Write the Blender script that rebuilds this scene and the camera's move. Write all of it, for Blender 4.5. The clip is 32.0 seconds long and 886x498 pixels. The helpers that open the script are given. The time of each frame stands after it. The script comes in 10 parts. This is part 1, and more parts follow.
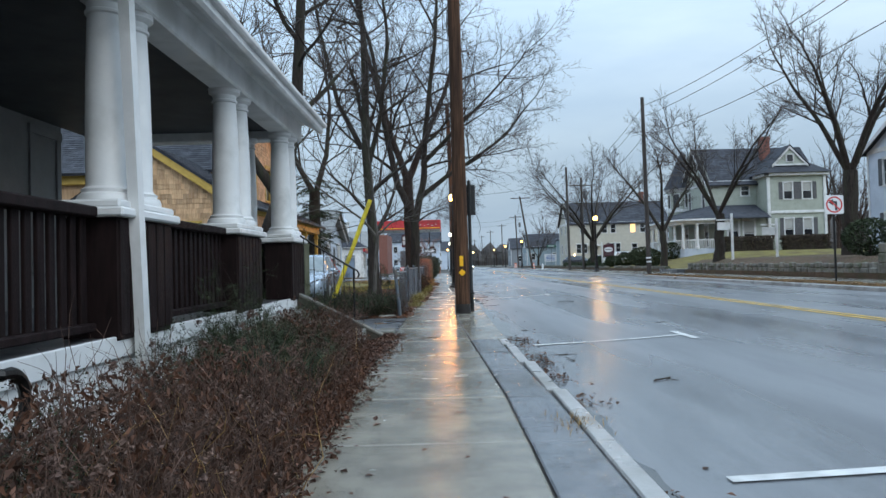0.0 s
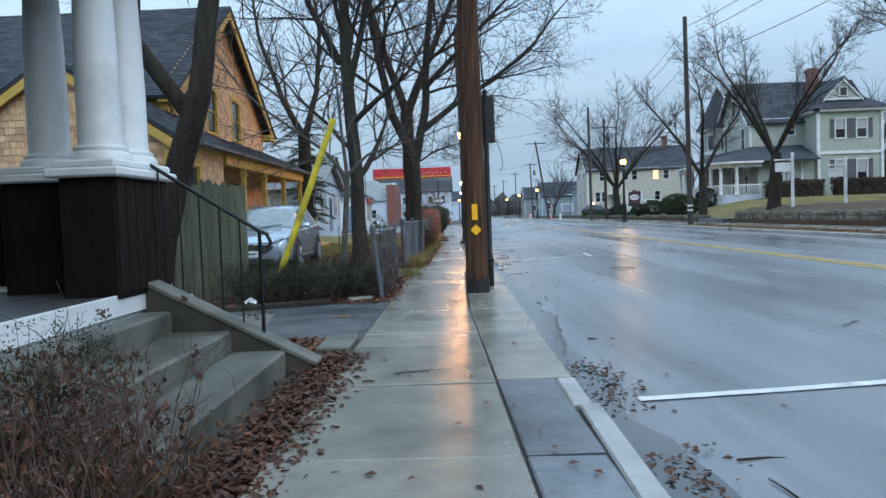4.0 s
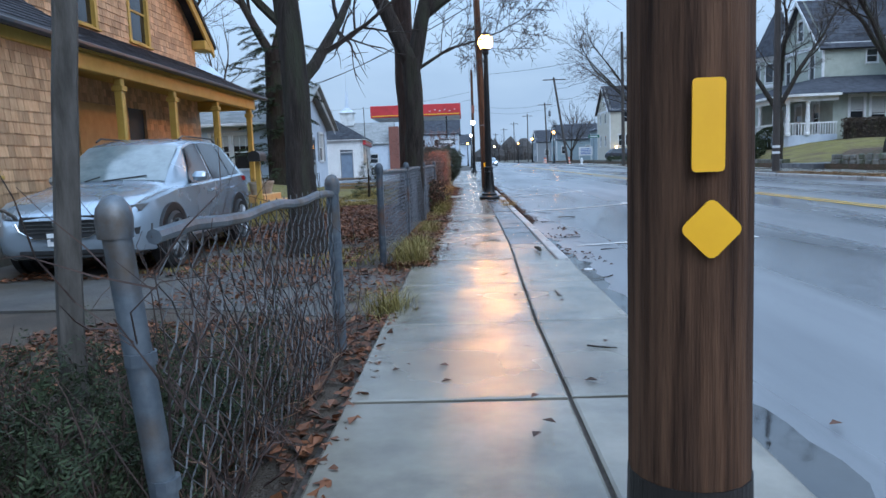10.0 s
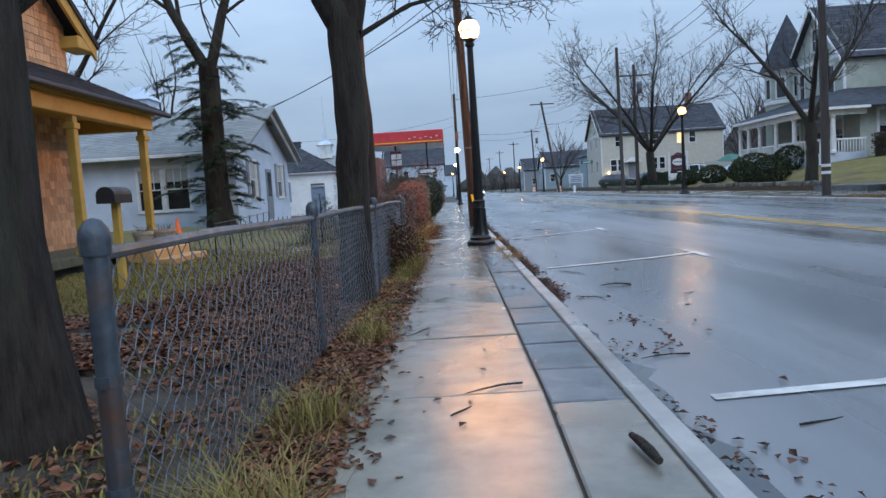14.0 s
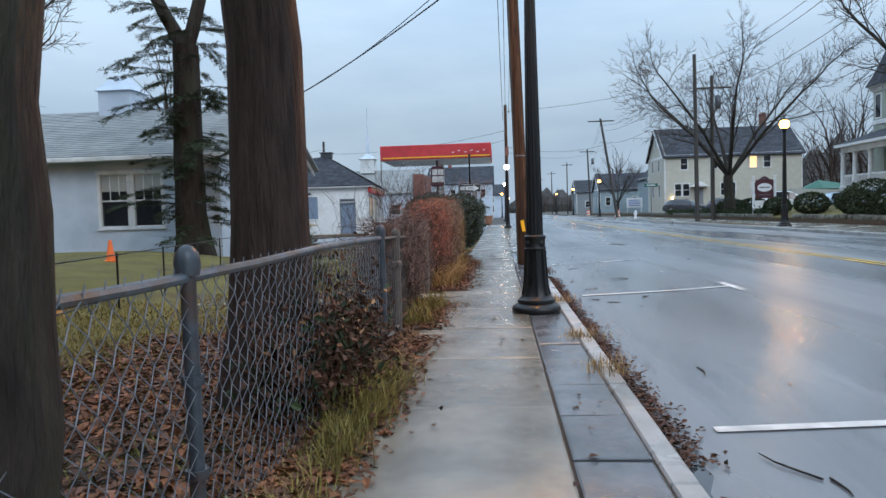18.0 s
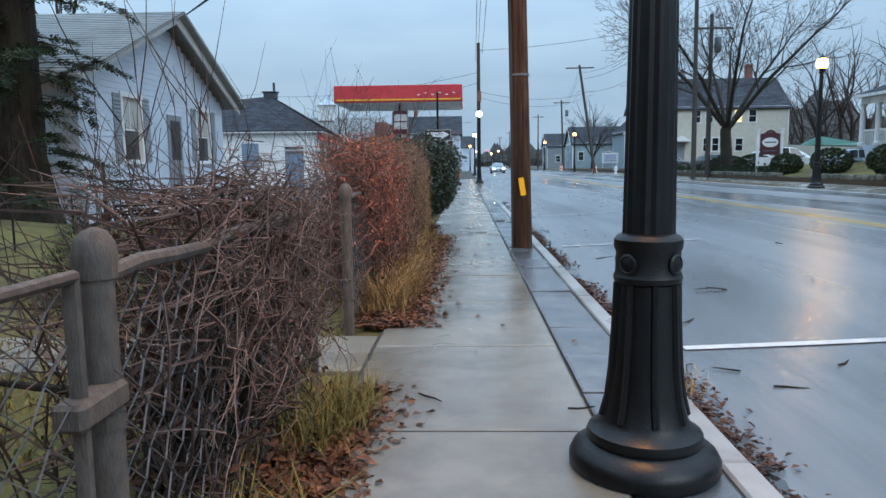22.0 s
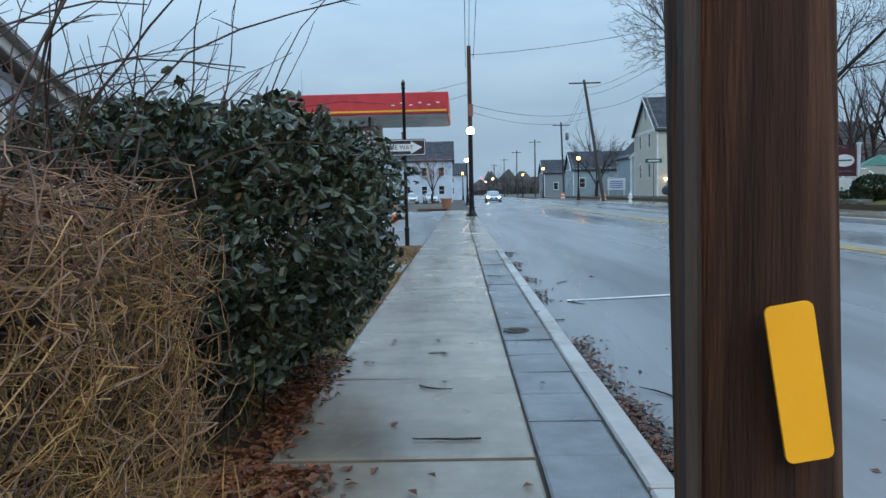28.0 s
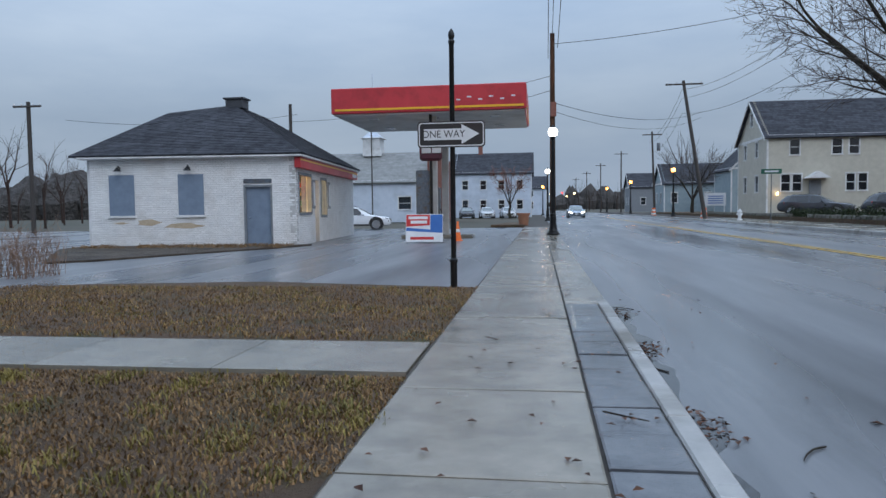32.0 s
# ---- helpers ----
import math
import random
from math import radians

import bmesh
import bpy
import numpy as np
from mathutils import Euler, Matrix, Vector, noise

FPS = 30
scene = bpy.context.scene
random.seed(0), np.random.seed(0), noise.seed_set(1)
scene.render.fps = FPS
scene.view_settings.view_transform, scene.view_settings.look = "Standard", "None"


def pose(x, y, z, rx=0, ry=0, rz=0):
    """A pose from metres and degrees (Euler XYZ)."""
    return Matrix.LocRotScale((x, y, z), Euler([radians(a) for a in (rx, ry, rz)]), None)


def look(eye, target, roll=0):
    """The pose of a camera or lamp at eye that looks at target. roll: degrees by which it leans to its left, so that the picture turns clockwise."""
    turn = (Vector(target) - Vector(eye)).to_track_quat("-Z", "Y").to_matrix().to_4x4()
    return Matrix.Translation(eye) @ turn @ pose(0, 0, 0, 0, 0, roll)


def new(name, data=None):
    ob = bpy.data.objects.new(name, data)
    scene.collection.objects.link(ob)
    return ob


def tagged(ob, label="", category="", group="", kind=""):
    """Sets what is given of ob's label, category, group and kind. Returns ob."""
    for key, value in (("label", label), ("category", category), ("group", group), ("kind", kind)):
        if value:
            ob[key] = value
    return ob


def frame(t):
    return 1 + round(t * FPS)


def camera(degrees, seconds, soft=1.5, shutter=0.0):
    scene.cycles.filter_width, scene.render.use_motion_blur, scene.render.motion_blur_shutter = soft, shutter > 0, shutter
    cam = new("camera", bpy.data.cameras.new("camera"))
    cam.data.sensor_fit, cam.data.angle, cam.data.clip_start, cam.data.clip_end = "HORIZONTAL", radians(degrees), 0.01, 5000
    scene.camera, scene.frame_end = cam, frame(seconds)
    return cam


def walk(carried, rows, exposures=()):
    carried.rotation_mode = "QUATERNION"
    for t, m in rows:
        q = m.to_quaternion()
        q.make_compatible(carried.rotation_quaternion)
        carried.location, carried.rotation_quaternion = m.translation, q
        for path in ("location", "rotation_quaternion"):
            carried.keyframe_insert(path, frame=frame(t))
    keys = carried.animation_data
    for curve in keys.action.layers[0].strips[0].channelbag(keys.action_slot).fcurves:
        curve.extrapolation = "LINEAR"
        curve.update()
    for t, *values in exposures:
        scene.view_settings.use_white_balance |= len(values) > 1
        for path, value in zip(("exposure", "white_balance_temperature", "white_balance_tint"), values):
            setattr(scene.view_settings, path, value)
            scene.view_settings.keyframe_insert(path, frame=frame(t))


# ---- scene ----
cam = camera(64.8, 32.0)
PATH = [
    (0, (0.09, 0.329, 1.149), (0.084, 2.328, 1.194), -1.5),
    (0.5, (0.054, 0.986, 1.16), (0.05, 2.986, 1.16), -2.1),
    (1, (0.095, 1.673, 1.153), (0.188, 3.671, 1.112), -1.1),
    (1.5, (0.125, 2.481, 1.164), (0.186, 4.48, 1.171), -3.1),
    (2, (0.157, 3.17, 1.18), (0.18, 5.169, 1.235), -2.8),
    (2.5, (0.179, 3.89, 1.185), (0.132, 5.889, 1.207), -2.8),
    (3, (0.153, 4.569, 1.184), (0.011, 6.563, 1.142), -2.3),
    (3.5, (0.185, 5.296, 1.187), (0.063, 7.291, 1.126), -3.3),
    (4, (0.202, 6.033, 1.186), (0.157, 8.03, 1.091), -2.1),
    (4.5, (0.225, 6.735, 1.193), (0.199, 8.732, 1.082), -2.7),
    (6.5, (0.067, 9.758, 1.198), (-0.06, 11.745, 1.01), -2.8),
    (7, (-0.019, 10.439, 1.23), (-0.201, 12.426, 1.094), -2.9),
    (7.5, (-0.063, 11.132, 1.203), (-0.194, 13.123, 1.059), -3.5),
    (8, (-0.085, 11.799, 1.199), (-0.187, 13.793, 1.093), -2.6),
    (8.5, (-0.092, 12.519, 1.156), (-0.081, 14.515, 1.023), -3.6),
    (9, (-0.139, 13.238, 1.165), (-0.171, 15.229, 0.971), -2.7),
    (9.5, (-0.153, 13.977, 1.141), (-0.135, 15.966, 0.93), -2.6),
    (10, (-0.17, 14.722, 1.158), (-0.238, 16.705, 0.908), -2.1),
    (10.5, (-0.123, 15.476, 1.16), (-0.075, 17.463, 0.944), -2.8),
    (11, (-0.131, 16.181, 1.215), (-0.086, 18.166, 0.974), -1.3),
    (11.5, (-0.119, 16.897, 1.22), (0.027, 18.879, 0.993), -2.7),
    (12, (-0.154, 17.658, 1.234), (-0.117, 19.643, 0.99), -2.1),
    (12.5, (-0.083, 18.399, 1.221), (0.158, 20.376, 1.032), -1.9),
    (13, (-0.075, 19.187, 1.195), (0.012, 21.17, 0.946), -4.0),
    (13.5, (-0.073, 19.947, 1.217), (-0.07, 21.933, 0.98), -5.2),
    (14, (-0.05, 20.477, 1.176), (-0.08, 22.47, 1.012), -3.6),
    (14.5, (-0.01, 21.081, 1.176), (0.038, 23.071, 0.976), -2.6),
    (16.5, (0.153, 24.424, 1.242), (0.272, 26.411, 1.046), -1.4),
    (17, (0.189, 25.234, 1.259), (0.168, 27.225, 1.079), -2.2),
    (17.5, (0.164, 25.957, 1.243), (0.047, 27.946, 1.073), -2.5),
    (18, (0.122, 26.754, 1.25), (-0.041, 28.744, 1.147), -1.7),
    (18.5, (0.1, 27.514, 1.242), (0.06, 29.513, 1.196), -2.8),
    (19, (0.092, 28.245, 1.229), (0.041, 30.241, 1.114), -3.6),
    (19.5, (0.059, 28.969, 1.22), (0.068, 30.965, 1.084), -1.2),
    (20, (-0.023, 29.723, 1.226), (-0.105, 31.715, 1.076), -1.0),
    (20.5, (-0.064, 30.404, 1.226), (0.002, 32.395, 1.042), -0.2),
    (21, (-0.111, 31.104, 1.229), (-0.14, 33.091, 1.005), -0.9),
    (21.5, (-0.167, 31.833, 1.204), (-0.157, 33.814, 0.927), -0.7),
    (22, (-0.167, 32.627, 1.228), (-0.233, 34.611, 0.989), -0.7),
    (22.5, (-0.147, 33.414, 1.202), (-0.114, 35.402, 0.983), -0.9),
    (23, (-0.082, 34.259, 1.2), (-0.053, 36.248, 0.991), -2.2),
    (23.5, (-0.049, 35.021, 1.206), (0.025, 37.011, 1.024), -2.4),
    (24, (-0.01, 35.805, 1.219), (0.061, 37.797, 1.053), -1.9),
    (24.5, (0.002, 36.541, 1.217), (0.08, 38.531, 1.028), -1.1),
    (25, (0.037, 37.348, 1.199), (0.046, 39.337, 0.996), -2.3),
    (25.5, (0.042, 38.024, 1.199), (0.046, 40.013, 0.985), -0.8),
    (27.5, (0.107, 40.991, 1.201), (0.163, 42.978, 0.979), -0.4),
    (28, (0.117, 41.767, 1.218), (0.066, 43.76, 1.06), -1.3),
    (28.5, (0.103, 42.502, 1.224), (0.181, 44.496, 1.091), -0.4),
    (29, (0.113, 43.347, 1.199), (0.149, 45.344, 1.081), -2.3),
    (29.5, (0.159, 44.048, 1.206), (0.313, 46.037, 1.06), -1.2),
    (30, (0.201, 44.875, 1.175), (0.341, 46.861, 0.99), -1.9),
    (30.5, (0.212, 45.622, 1.196), (0.462, 47.602, 1.058), -0.5),
    (31, (0.227, 46.332, 1.204), (0.328, 48.327, 1.108), -1.1),
    (31.5, (0.176, 47.025, 1.212), (0.105, 49.021, 1.104), -0.2),
    (32, (0.149, 47.829, 1.19), (-0.125, 49.807, 1.076), -0.7),
]
walk(cam, [(t, look(eye, target, roll)) for t, eye, target, roll in PATH], [(0, 0.15, 6650, 8), (3, 0.2, 6700, 11), (4, 0.17, 6200, 6), (8, 0.2, 6000, 9), (10, 0.25, 5800, 10), (11, 0.15, 5500, 5), (12, 0.15, 6400, 10), (14, -0.05, 6050, 12), (17, 0.1, 6650, 11), (18, 0.1, 6500, 9), (19, 0.0, 6250, 4), (21, 0.05, 6150, 4), (22, 0.1, 6050, 5), (24, 0.05, 5900, 4), (28, -0.05, 6150, 4), (29, -0.08, 6100, 9), (30, -0.12, 7000, 16), (31, -0.27, 6700, 14), (32, -0.3, 6500, 14)])

# world: a heavy overcast winter dusk
world = bpy.data.worlds.new("overcast_sky")
scene.world = world
world.use_nodes = True
wn, wl = world.node_tree.nodes, world.node_tree.links
wn.clear()
sky = wn.new("ShaderNodeTexSky")
sky.sky_type, sky.sun_disc = "NISHITA", False
sky.sun_elevation, sky.sun_rotation = radians(40), radians(143)
sky.air_density, sky.dust_density, sky.ozone_density = 1.6, 3.0, 2.0
coord = wn.new("ShaderNodeTexCoord")
stretch = wn.new("ShaderNodeMapping")
stretch.inputs["Scale"].default_value = (1.2, 1.2, 4.5)
cloud = wn.new("ShaderNodeTexNoise")
cloud.inputs["Scale"].default_value, cloud.inputs["Detail"].default_value = 2.2, 6.0
cloud.inputs["Roughness"].default_value = 0.55
tone = wn.new("ShaderNodeValToRGB")
tone.color_ramp.elements[0].position, tone.color_ramp.elements[0].color = 0.3, (3.1, 4.25, 5.75, 1)
tone.color_ramp.elements[1].position, tone.color_ramp.elements[1].color = 0.72, (4.3, 5.45, 6.75, 1)
veil = wn.new("ShaderNodeMix")
veil.data_type = "RGBA"
veil.inputs["Factor"].default_value = 0.88
# an overcast sky grows brighter towards the zenith
height, lift, gain = wn.new("ShaderNodeSeparateXYZ"), wn.new("ShaderNodeMapRange"), wn.new("ShaderNodeVectorMath")
lift.inputs["From Min"].default_value, lift.inputs["From Max"].default_value = 0.12, 1.0
lift.inputs["To Min"].default_value, lift.inputs["To Max"].default_value = 1.0, 3.4
gain.operation = "SCALE"
back = wn.new("ShaderNodeBackground")
back.inputs["Strength"].default_value = 0.11
sky_out = wn.new("ShaderNodeOutputWorld")
wl.new(coord.outputs["Generated"], stretch.inputs["Vector"])
wl.new(stretch.outputs["Vector"], cloud.inputs["Vector"])
wl.new(cloud.outputs["Fac"], tone.inputs["Fac"])
wl.new(sky.outputs["Color"], veil.inputs["A"])
wl.new(tone.outputs["Color"], veil.inputs["B"])
wl.new(veil.outputs["Result"], gain.inputs[0])
wl.new(coord.outputs["Generated"], height.inputs["Vector"])
wl.new(height.outputs["Z"], lift.inputs["Value"])
wl.new(lift.outputs["Result"], gain.inputs["Scale"])
wl.new(gain.outputs["Vector"], back.inputs["Color"])
wl.new(back.outputs["Background"], sky_out.inputs["Surface"])

sun_data = bpy.data.lights.new("sun", "SUN")
sun_data.energy, sun_data.angle, sun_data.color = 0.8, radians(40), (0.9, 0.95, 1.0)
sun_lamp = new("sun", sun_data)
sun_lamp.matrix_world = look((0, 0, 60), (-43, 57, 0))


# ---- materials ----
def mat(name, col, col2=None, rough=0.7, rough2=None, metal=0.0, scale=6.0, fine=60.0, bump=0.2, stain=None, stain_scale=0.8,
        stretch=(1, 1, 1), per_piece=0.0, spec=0.5, depth=0.01, coat=0.0, trans=0.0):
    """A painted or natural surface: two tones by noise, a coarse stain, fine relief and a wetness that varies."""
    m = bpy.data.materials.new(name)
    m.use_nodes = True
    n, l = m.node_tree.nodes, m.node_tree.links
    b = n["Principled BSDF"]
    tc = n.new("ShaderNodeTexCoord")
    mp = n.new("ShaderNodeMapping")
    mp.inputs["Scale"].default_value = stretch
    geo = n.new("ShaderNodeNewGeometry")
    l.new(geo.outputs["Position"], mp.inputs["Vector"])
    big = n.new("ShaderNodeTexNoise")
    big.inputs["Scale"].default_value, big.inputs["Detail"].default_value = scale, 8.0
    big.inputs["Roughness"].default_value = 0.62
    l.new(mp.outputs["Vector"], big.inputs["Vector"])
    ramp = n.new("ShaderNodeValToRGB")
    ramp.color_ramp.elements[0].position, ramp.color_ramp.elements[1].position = 0.33, 0.67
    ramp.color_ramp.elements[0].color = (*col, 1)
    ramp.color_ramp.elements[1].color = (*(col2 or [c * 1.25 for c in col]), 1)
    l.new(big.outputs["Fac"], ramp.inputs["Fac"])
    out = ramp.outputs["Color"]
    if stain:
        st = n.new("ShaderNodeTexNoise")
        st.inputs["Scale"].default_value, st.inputs["Detail"].default_value = stain_scale, 6.0
        st.inputs["Roughness"].default_value = 0.6
        l.new(mp.outputs["Vector"], st.inputs["Vector"])
        sr = n.new("ShaderNodeMapRange")
        sr.inputs["From Min"].default_value, sr.inputs["From Max"].default_value = 0.48, 0.68
        l.new(st.outputs["Fac"], sr.inputs["Value"])
        mx = n.new("ShaderNodeMix")
        mx.data_type = "RGBA"
        l.new(sr.outputs["Result"], mx.inputs["Factor"])
        l.new(out, mx.inputs["A"])
        mx.inputs["B"].default_value = (*stain, 1)
        out = mx.outputs["Result"]
    if per_piece:
        info = n.new("ShaderNodeObjectInfo")
        addm = n.new("ShaderNodeMath")
        addm.operation = "ADD"
        l.new(info.outputs["Random"], addm.inputs[0])
        l.new(geo.outputs["Random Per Island"], addm.inputs[1])
        frac = n.new("ShaderNodeMath")
        frac.operation = "FRACT"
        l.new(addm.outputs[0], frac.inputs[0])
        pr = n.new("ShaderNodeMapRange")
        pr.inputs["To Min"].default_value, pr.inputs["To Max"].default_value = 1 - per_piece, 1 + per_piece
        l.new(frac.outputs[0], pr.inputs["Value"])
        hs = n.new("ShaderNodeHueSaturation")
        l.new(pr.outputs["Result"], hs.inputs["Value"])
        l.new(out, hs.inputs["Color"])
        out = hs.outputs["Color"]
    l.new(out, b.inputs["Base Color"])
    rr = n.new("ShaderNodeMapRange")
    rr.inputs["From Min"].default_value, rr.inputs["From Max"].default_value = 0.35, 0.65
    rr.inputs["To Min"].default_value, rr.inputs["To Max"].default_value = rough, rough if rough2 is None else rough2
    wet = n.new("ShaderNodeTexNoise")
    wet.inputs["Scale"].default_value, wet.inputs["Detail"].default_value = scale * 0.35, 4.0
    l.new(mp.outputs["Vector"], wet.inputs["Vector"])
    l.new(wet.outputs["Fac"], rr.inputs["Value"])
    l.new(rr.outputs["Result"], b.inputs["Roughness"])
    b.inputs["Metallic"].default_value = metal
    b.inputs["Specular IOR Level"].default_value = spec
    b.inputs["Coat Weight"].default_value = coat
    b.inputs["Transmission Weight"].default_value = trans
    if bump:
        fn = n.new("ShaderNodeTexNoise")
        fn.inputs["Scale"].default_value, fn.inputs["Detail"].default_value = fine, 5.0
        l.new(mp.outputs["Vector"], fn.inputs["Vector"])
        bp = n.new("ShaderNodeBump")
        bp.inputs["Strength"].default_value, bp.inputs["Distance"].default_value = bump, depth
        l.new(fn.outputs["Fac"], bp.inputs["Height"])
        l.new(bp.outputs["Normal"], b.inputs["Normal"])
    return m


def glow(name, col, strength):
    m = bpy.data.materials.new(name)
    m.use_nodes = True
    b = m.node_tree.nodes["Principled BSDF"]
    b.inputs["Base Color"].default_value = (*col, 1)
    b.inputs["Emission Color"].default_value = (*col, 1)
    b.inputs["Emission Strength"].default_value = strength
    return m


# ---- mesh tools ----
class Shape:
    """Collects the faces of one mesh in world coordinates."""

    def __init__(self):
        self.v, self.f = [], []

    def add(self, verts, faces, m=None):
        k = len(self.v)
        self.v += [tuple(m @ Vector(p)) for p in verts] if m is not None else [tuple(p) for p in verts]
        self.f += [tuple(k + i for i in face) for face in faces]
        return self

    def box(self, x0, x1, y0, y1, z0, z1, b=0.0, m=None):
        lo, hi = (min(x0, x1), min(y0, y1), min(z0, z1)), (max(x0, x1), max(y0, y1), max(z0, z1))
        if b <= 0:
            vs = [(x, y, z) for x in (lo[0], hi[0]) for y in (lo[1], hi[1]) for z in (lo[2], hi[2])]
            return self.add(vs, [(0, 1, 3, 2), (4, 6, 7, 5), (0, 4, 5, 1), (2, 3, 7, 6), (0, 2, 6, 4), (1, 5, 7, 3)], m)
        b = min(b, *[(hi[i] - lo[i]) * 0.45 for i in range(3)])
        vs, fs, at = [], [], {}
        for ax in range(3):
            for s in (0, 1):
                quad = []
                o1, o2 = (ax + 1) % 3, (ax + 2) % 3
                for a, c in ((0, 0), (1, 0), (1, 1), (0, 1)):
                    p = [0, 0, 0]
                    p[ax] = hi[ax] if s else lo[ax]
                    p[o1] = hi[o1] - b if a else lo[o1] + b
                    p[o2] = hi[o2] - b if c else lo[o2] + b
                    key = [0, 0, 0]
                    key[ax], key[o1], key[o2] = s, a, c
                    at[(ax, *key)] = len(vs)
                    quad.append(len(vs))
                    vs.append(p)
                fs.append(tuple(quad if s else quad[::-1]))
        for ax in range(3):
            o1, o2 = (ax + 1) % 3, (ax + 2) % 3
            for a in (0, 1):
                for c in (0, 1):
                    k0, k1 = [0, 0, 0], [0, 0, 0]
                    k0[o1] = k1[o1] = a
                    k0[o2] = k1[o2] = c
                    k1[ax] = 1
                    q = (at[(o1, *k0)], at[(o1, *k1)], at[(o2, *k1)], at[(o2, *k0)])
                    fs.append(q if (a == c) else q[::-1])
        for kx in (0, 1):
            for ky in (0, 1):
                for kz in (0, 1):
                    tri = (at[(0, kx, ky, kz)], at[(1, kx, ky, kz)], at[(2, kx, ky, kz)])
                    fs.append(tri if (kx + ky + kz) % 2 else tri[::-1])
        return self.add(vs, fs, m)

    def tube(self, pts, radii, n=6, cap=True):
        pts = [Vector(p) for p in pts]
        if not hasattr(radii, "__len__"):
            radii = [radii] * len(pts)
        k, side = len(self.v), None
        for i, p in enumerate(pts):
            d = (pts[min(i + 1, len(pts) - 1)] - pts[max(i - 1, 0)]).normalized()
            if side is None:
                side = d.orthogonal().normalized()
            side = (side - d * side.dot(d))
            side = side.normalized() if side.length > 1e-6 else d.orthogonal().normalized()
            up = d.cross(side)
            for j in range(n):
                a = 2 * math.pi * j / n
                q = p + (side * math.cos(a) + up * math.sin(a)) * radii[i]
                self.v.append((q.x, q.y, q.z))
        for i in range(len(pts) - 1):
            for j in range(n):
                a, b2 = k + i * n + j, k + i * n + (j + 1) % n
                self.f.append((a, b2, b2 + n, a + n))
        if cap:
            self.f.append(tuple(k + j for j in range(n))[::-1])
            self.f.append(tuple(k + (len(pts) - 1) * n + j for j in range(n)))
        return self

    def lathe(self, x, y, profile, n=20, m=None):
        vs = [(x + r * math.cos(2 * math.pi * j / n), y + r * math.sin(2 * math.pi * j / n), z) for r, z in profile for j in range(n)]
        fs = [(i * n + j, i * n + (j + 1) % n, (i + 1) * n + (j + 1) % n, (i + 1) * n + j) for i in range(len(profile) - 1) for j in range(n)]
        fs += [tuple(range(n))[::-1], tuple((len(profile) - 1) * n + j for j in range(n))]
        return self.add(vs, fs, m)

    def slab(self, outline, z0, z1, m=None):
        """A flat plate over an outline given anticlockwise in x and y."""
        n = len(outline)
        vs = [(*p, z0) for p in outline] + [(*p, z1) for p in outline]
        fs = [tuple(range(n))[::-1], tuple(range(n, 2 * n))] + [(i, (i + 1) % n, n + (i + 1) % n, n + i) for i in range(n)]
        return self.add(vs, fs, m)

    def loft(self, rings, caps=True):
        """Joins rings of equally many points."""
        n = len(rings[0])
        vs = [p for ring in rings for p in ring]
        fs = [(i * n + j, i * n + (j + 1) % n, (i + 1) * n + (j + 1) % n, (i + 1) * n + j) for i in range(len(rings) - 1) for j in range(n)]
        if caps:
            fs += [tuple(range(n))[::-1], tuple((len(rings) - 1) * n + j for j in range(n))]
        return self.add(vs, fs)


def at_of(ob):
    p = Vector((0, 0, 0))
    while ob is not None:
        p += ob.location
        ob = ob.parent
    return p


def part(name, shape, material, parent=None, label="", smooth=False, at=None):
    """One mesh object out of a shape in world coordinates, under its thing or part."""
    o = Vector(at) if at is not None else (at_of(parent) if parent is not None else Vector((0, 0, 0)))
    me = bpy.data.meshes.new(name)
    me.from_pydata([(x - o.x, y - o.y, z - o.z) for x, y, z in shape.v], [], shape.f)
    me.materials.append(material)
    if smooth:
        me.polygons.foreach_set("use_smooth", [True] * len(me.polygons))
        try:
            me.set_sharp_from_angle(angle=radians(38))
        except AttributeError:
            pass
    me.update()
    ob = new(name, me)
    if parent is not None:
        ob.parent = parent
        ob.location = o - at_of(parent)
    else:
        ob.location = o
    if label:
        ob["label"] = label
    return ob


def thing(name, at, label, category, group="", kind=""):
    e = new(name)
    e.empty_display_size = 0.1
    e.location = at
    return tagged(e, label, category, group, kind)


def single(name, shape, material, label, category, group="", kind="", smooth=False, at=None):
    return tagged(part(name, shape, material, None, "", smooth, at), label, category, group, kind)


def word(name, text, size, matrix, material, parent, deep=0.004):
    """Flat raised lettering in the built-in font, turned into a mesh."""
    cu = bpy.data.curves.new(name, "FONT")
    cu.body, cu.size, cu.extrude, cu.align_x, cu.align_y = text, size, deep, "CENTER", "CENTER"
    tmp = bpy.data.objects.new(name, cu)
    scene.collection.objects.link(tmp)
    me = bpy.data.meshes.new_from_object(tmp.evaluated_get(bpy.context.evaluated_depsgraph_get()))
    bpy.data.objects.remove(tmp)
    me.transform(matrix)
    me.transform(Matrix.Translation(-at_of(parent)))
    me.materials.clear()
    me.materials.append(material)
    ob = new(name, me)
    ob.parent = parent
    return ob


rnd = random.Random(7)


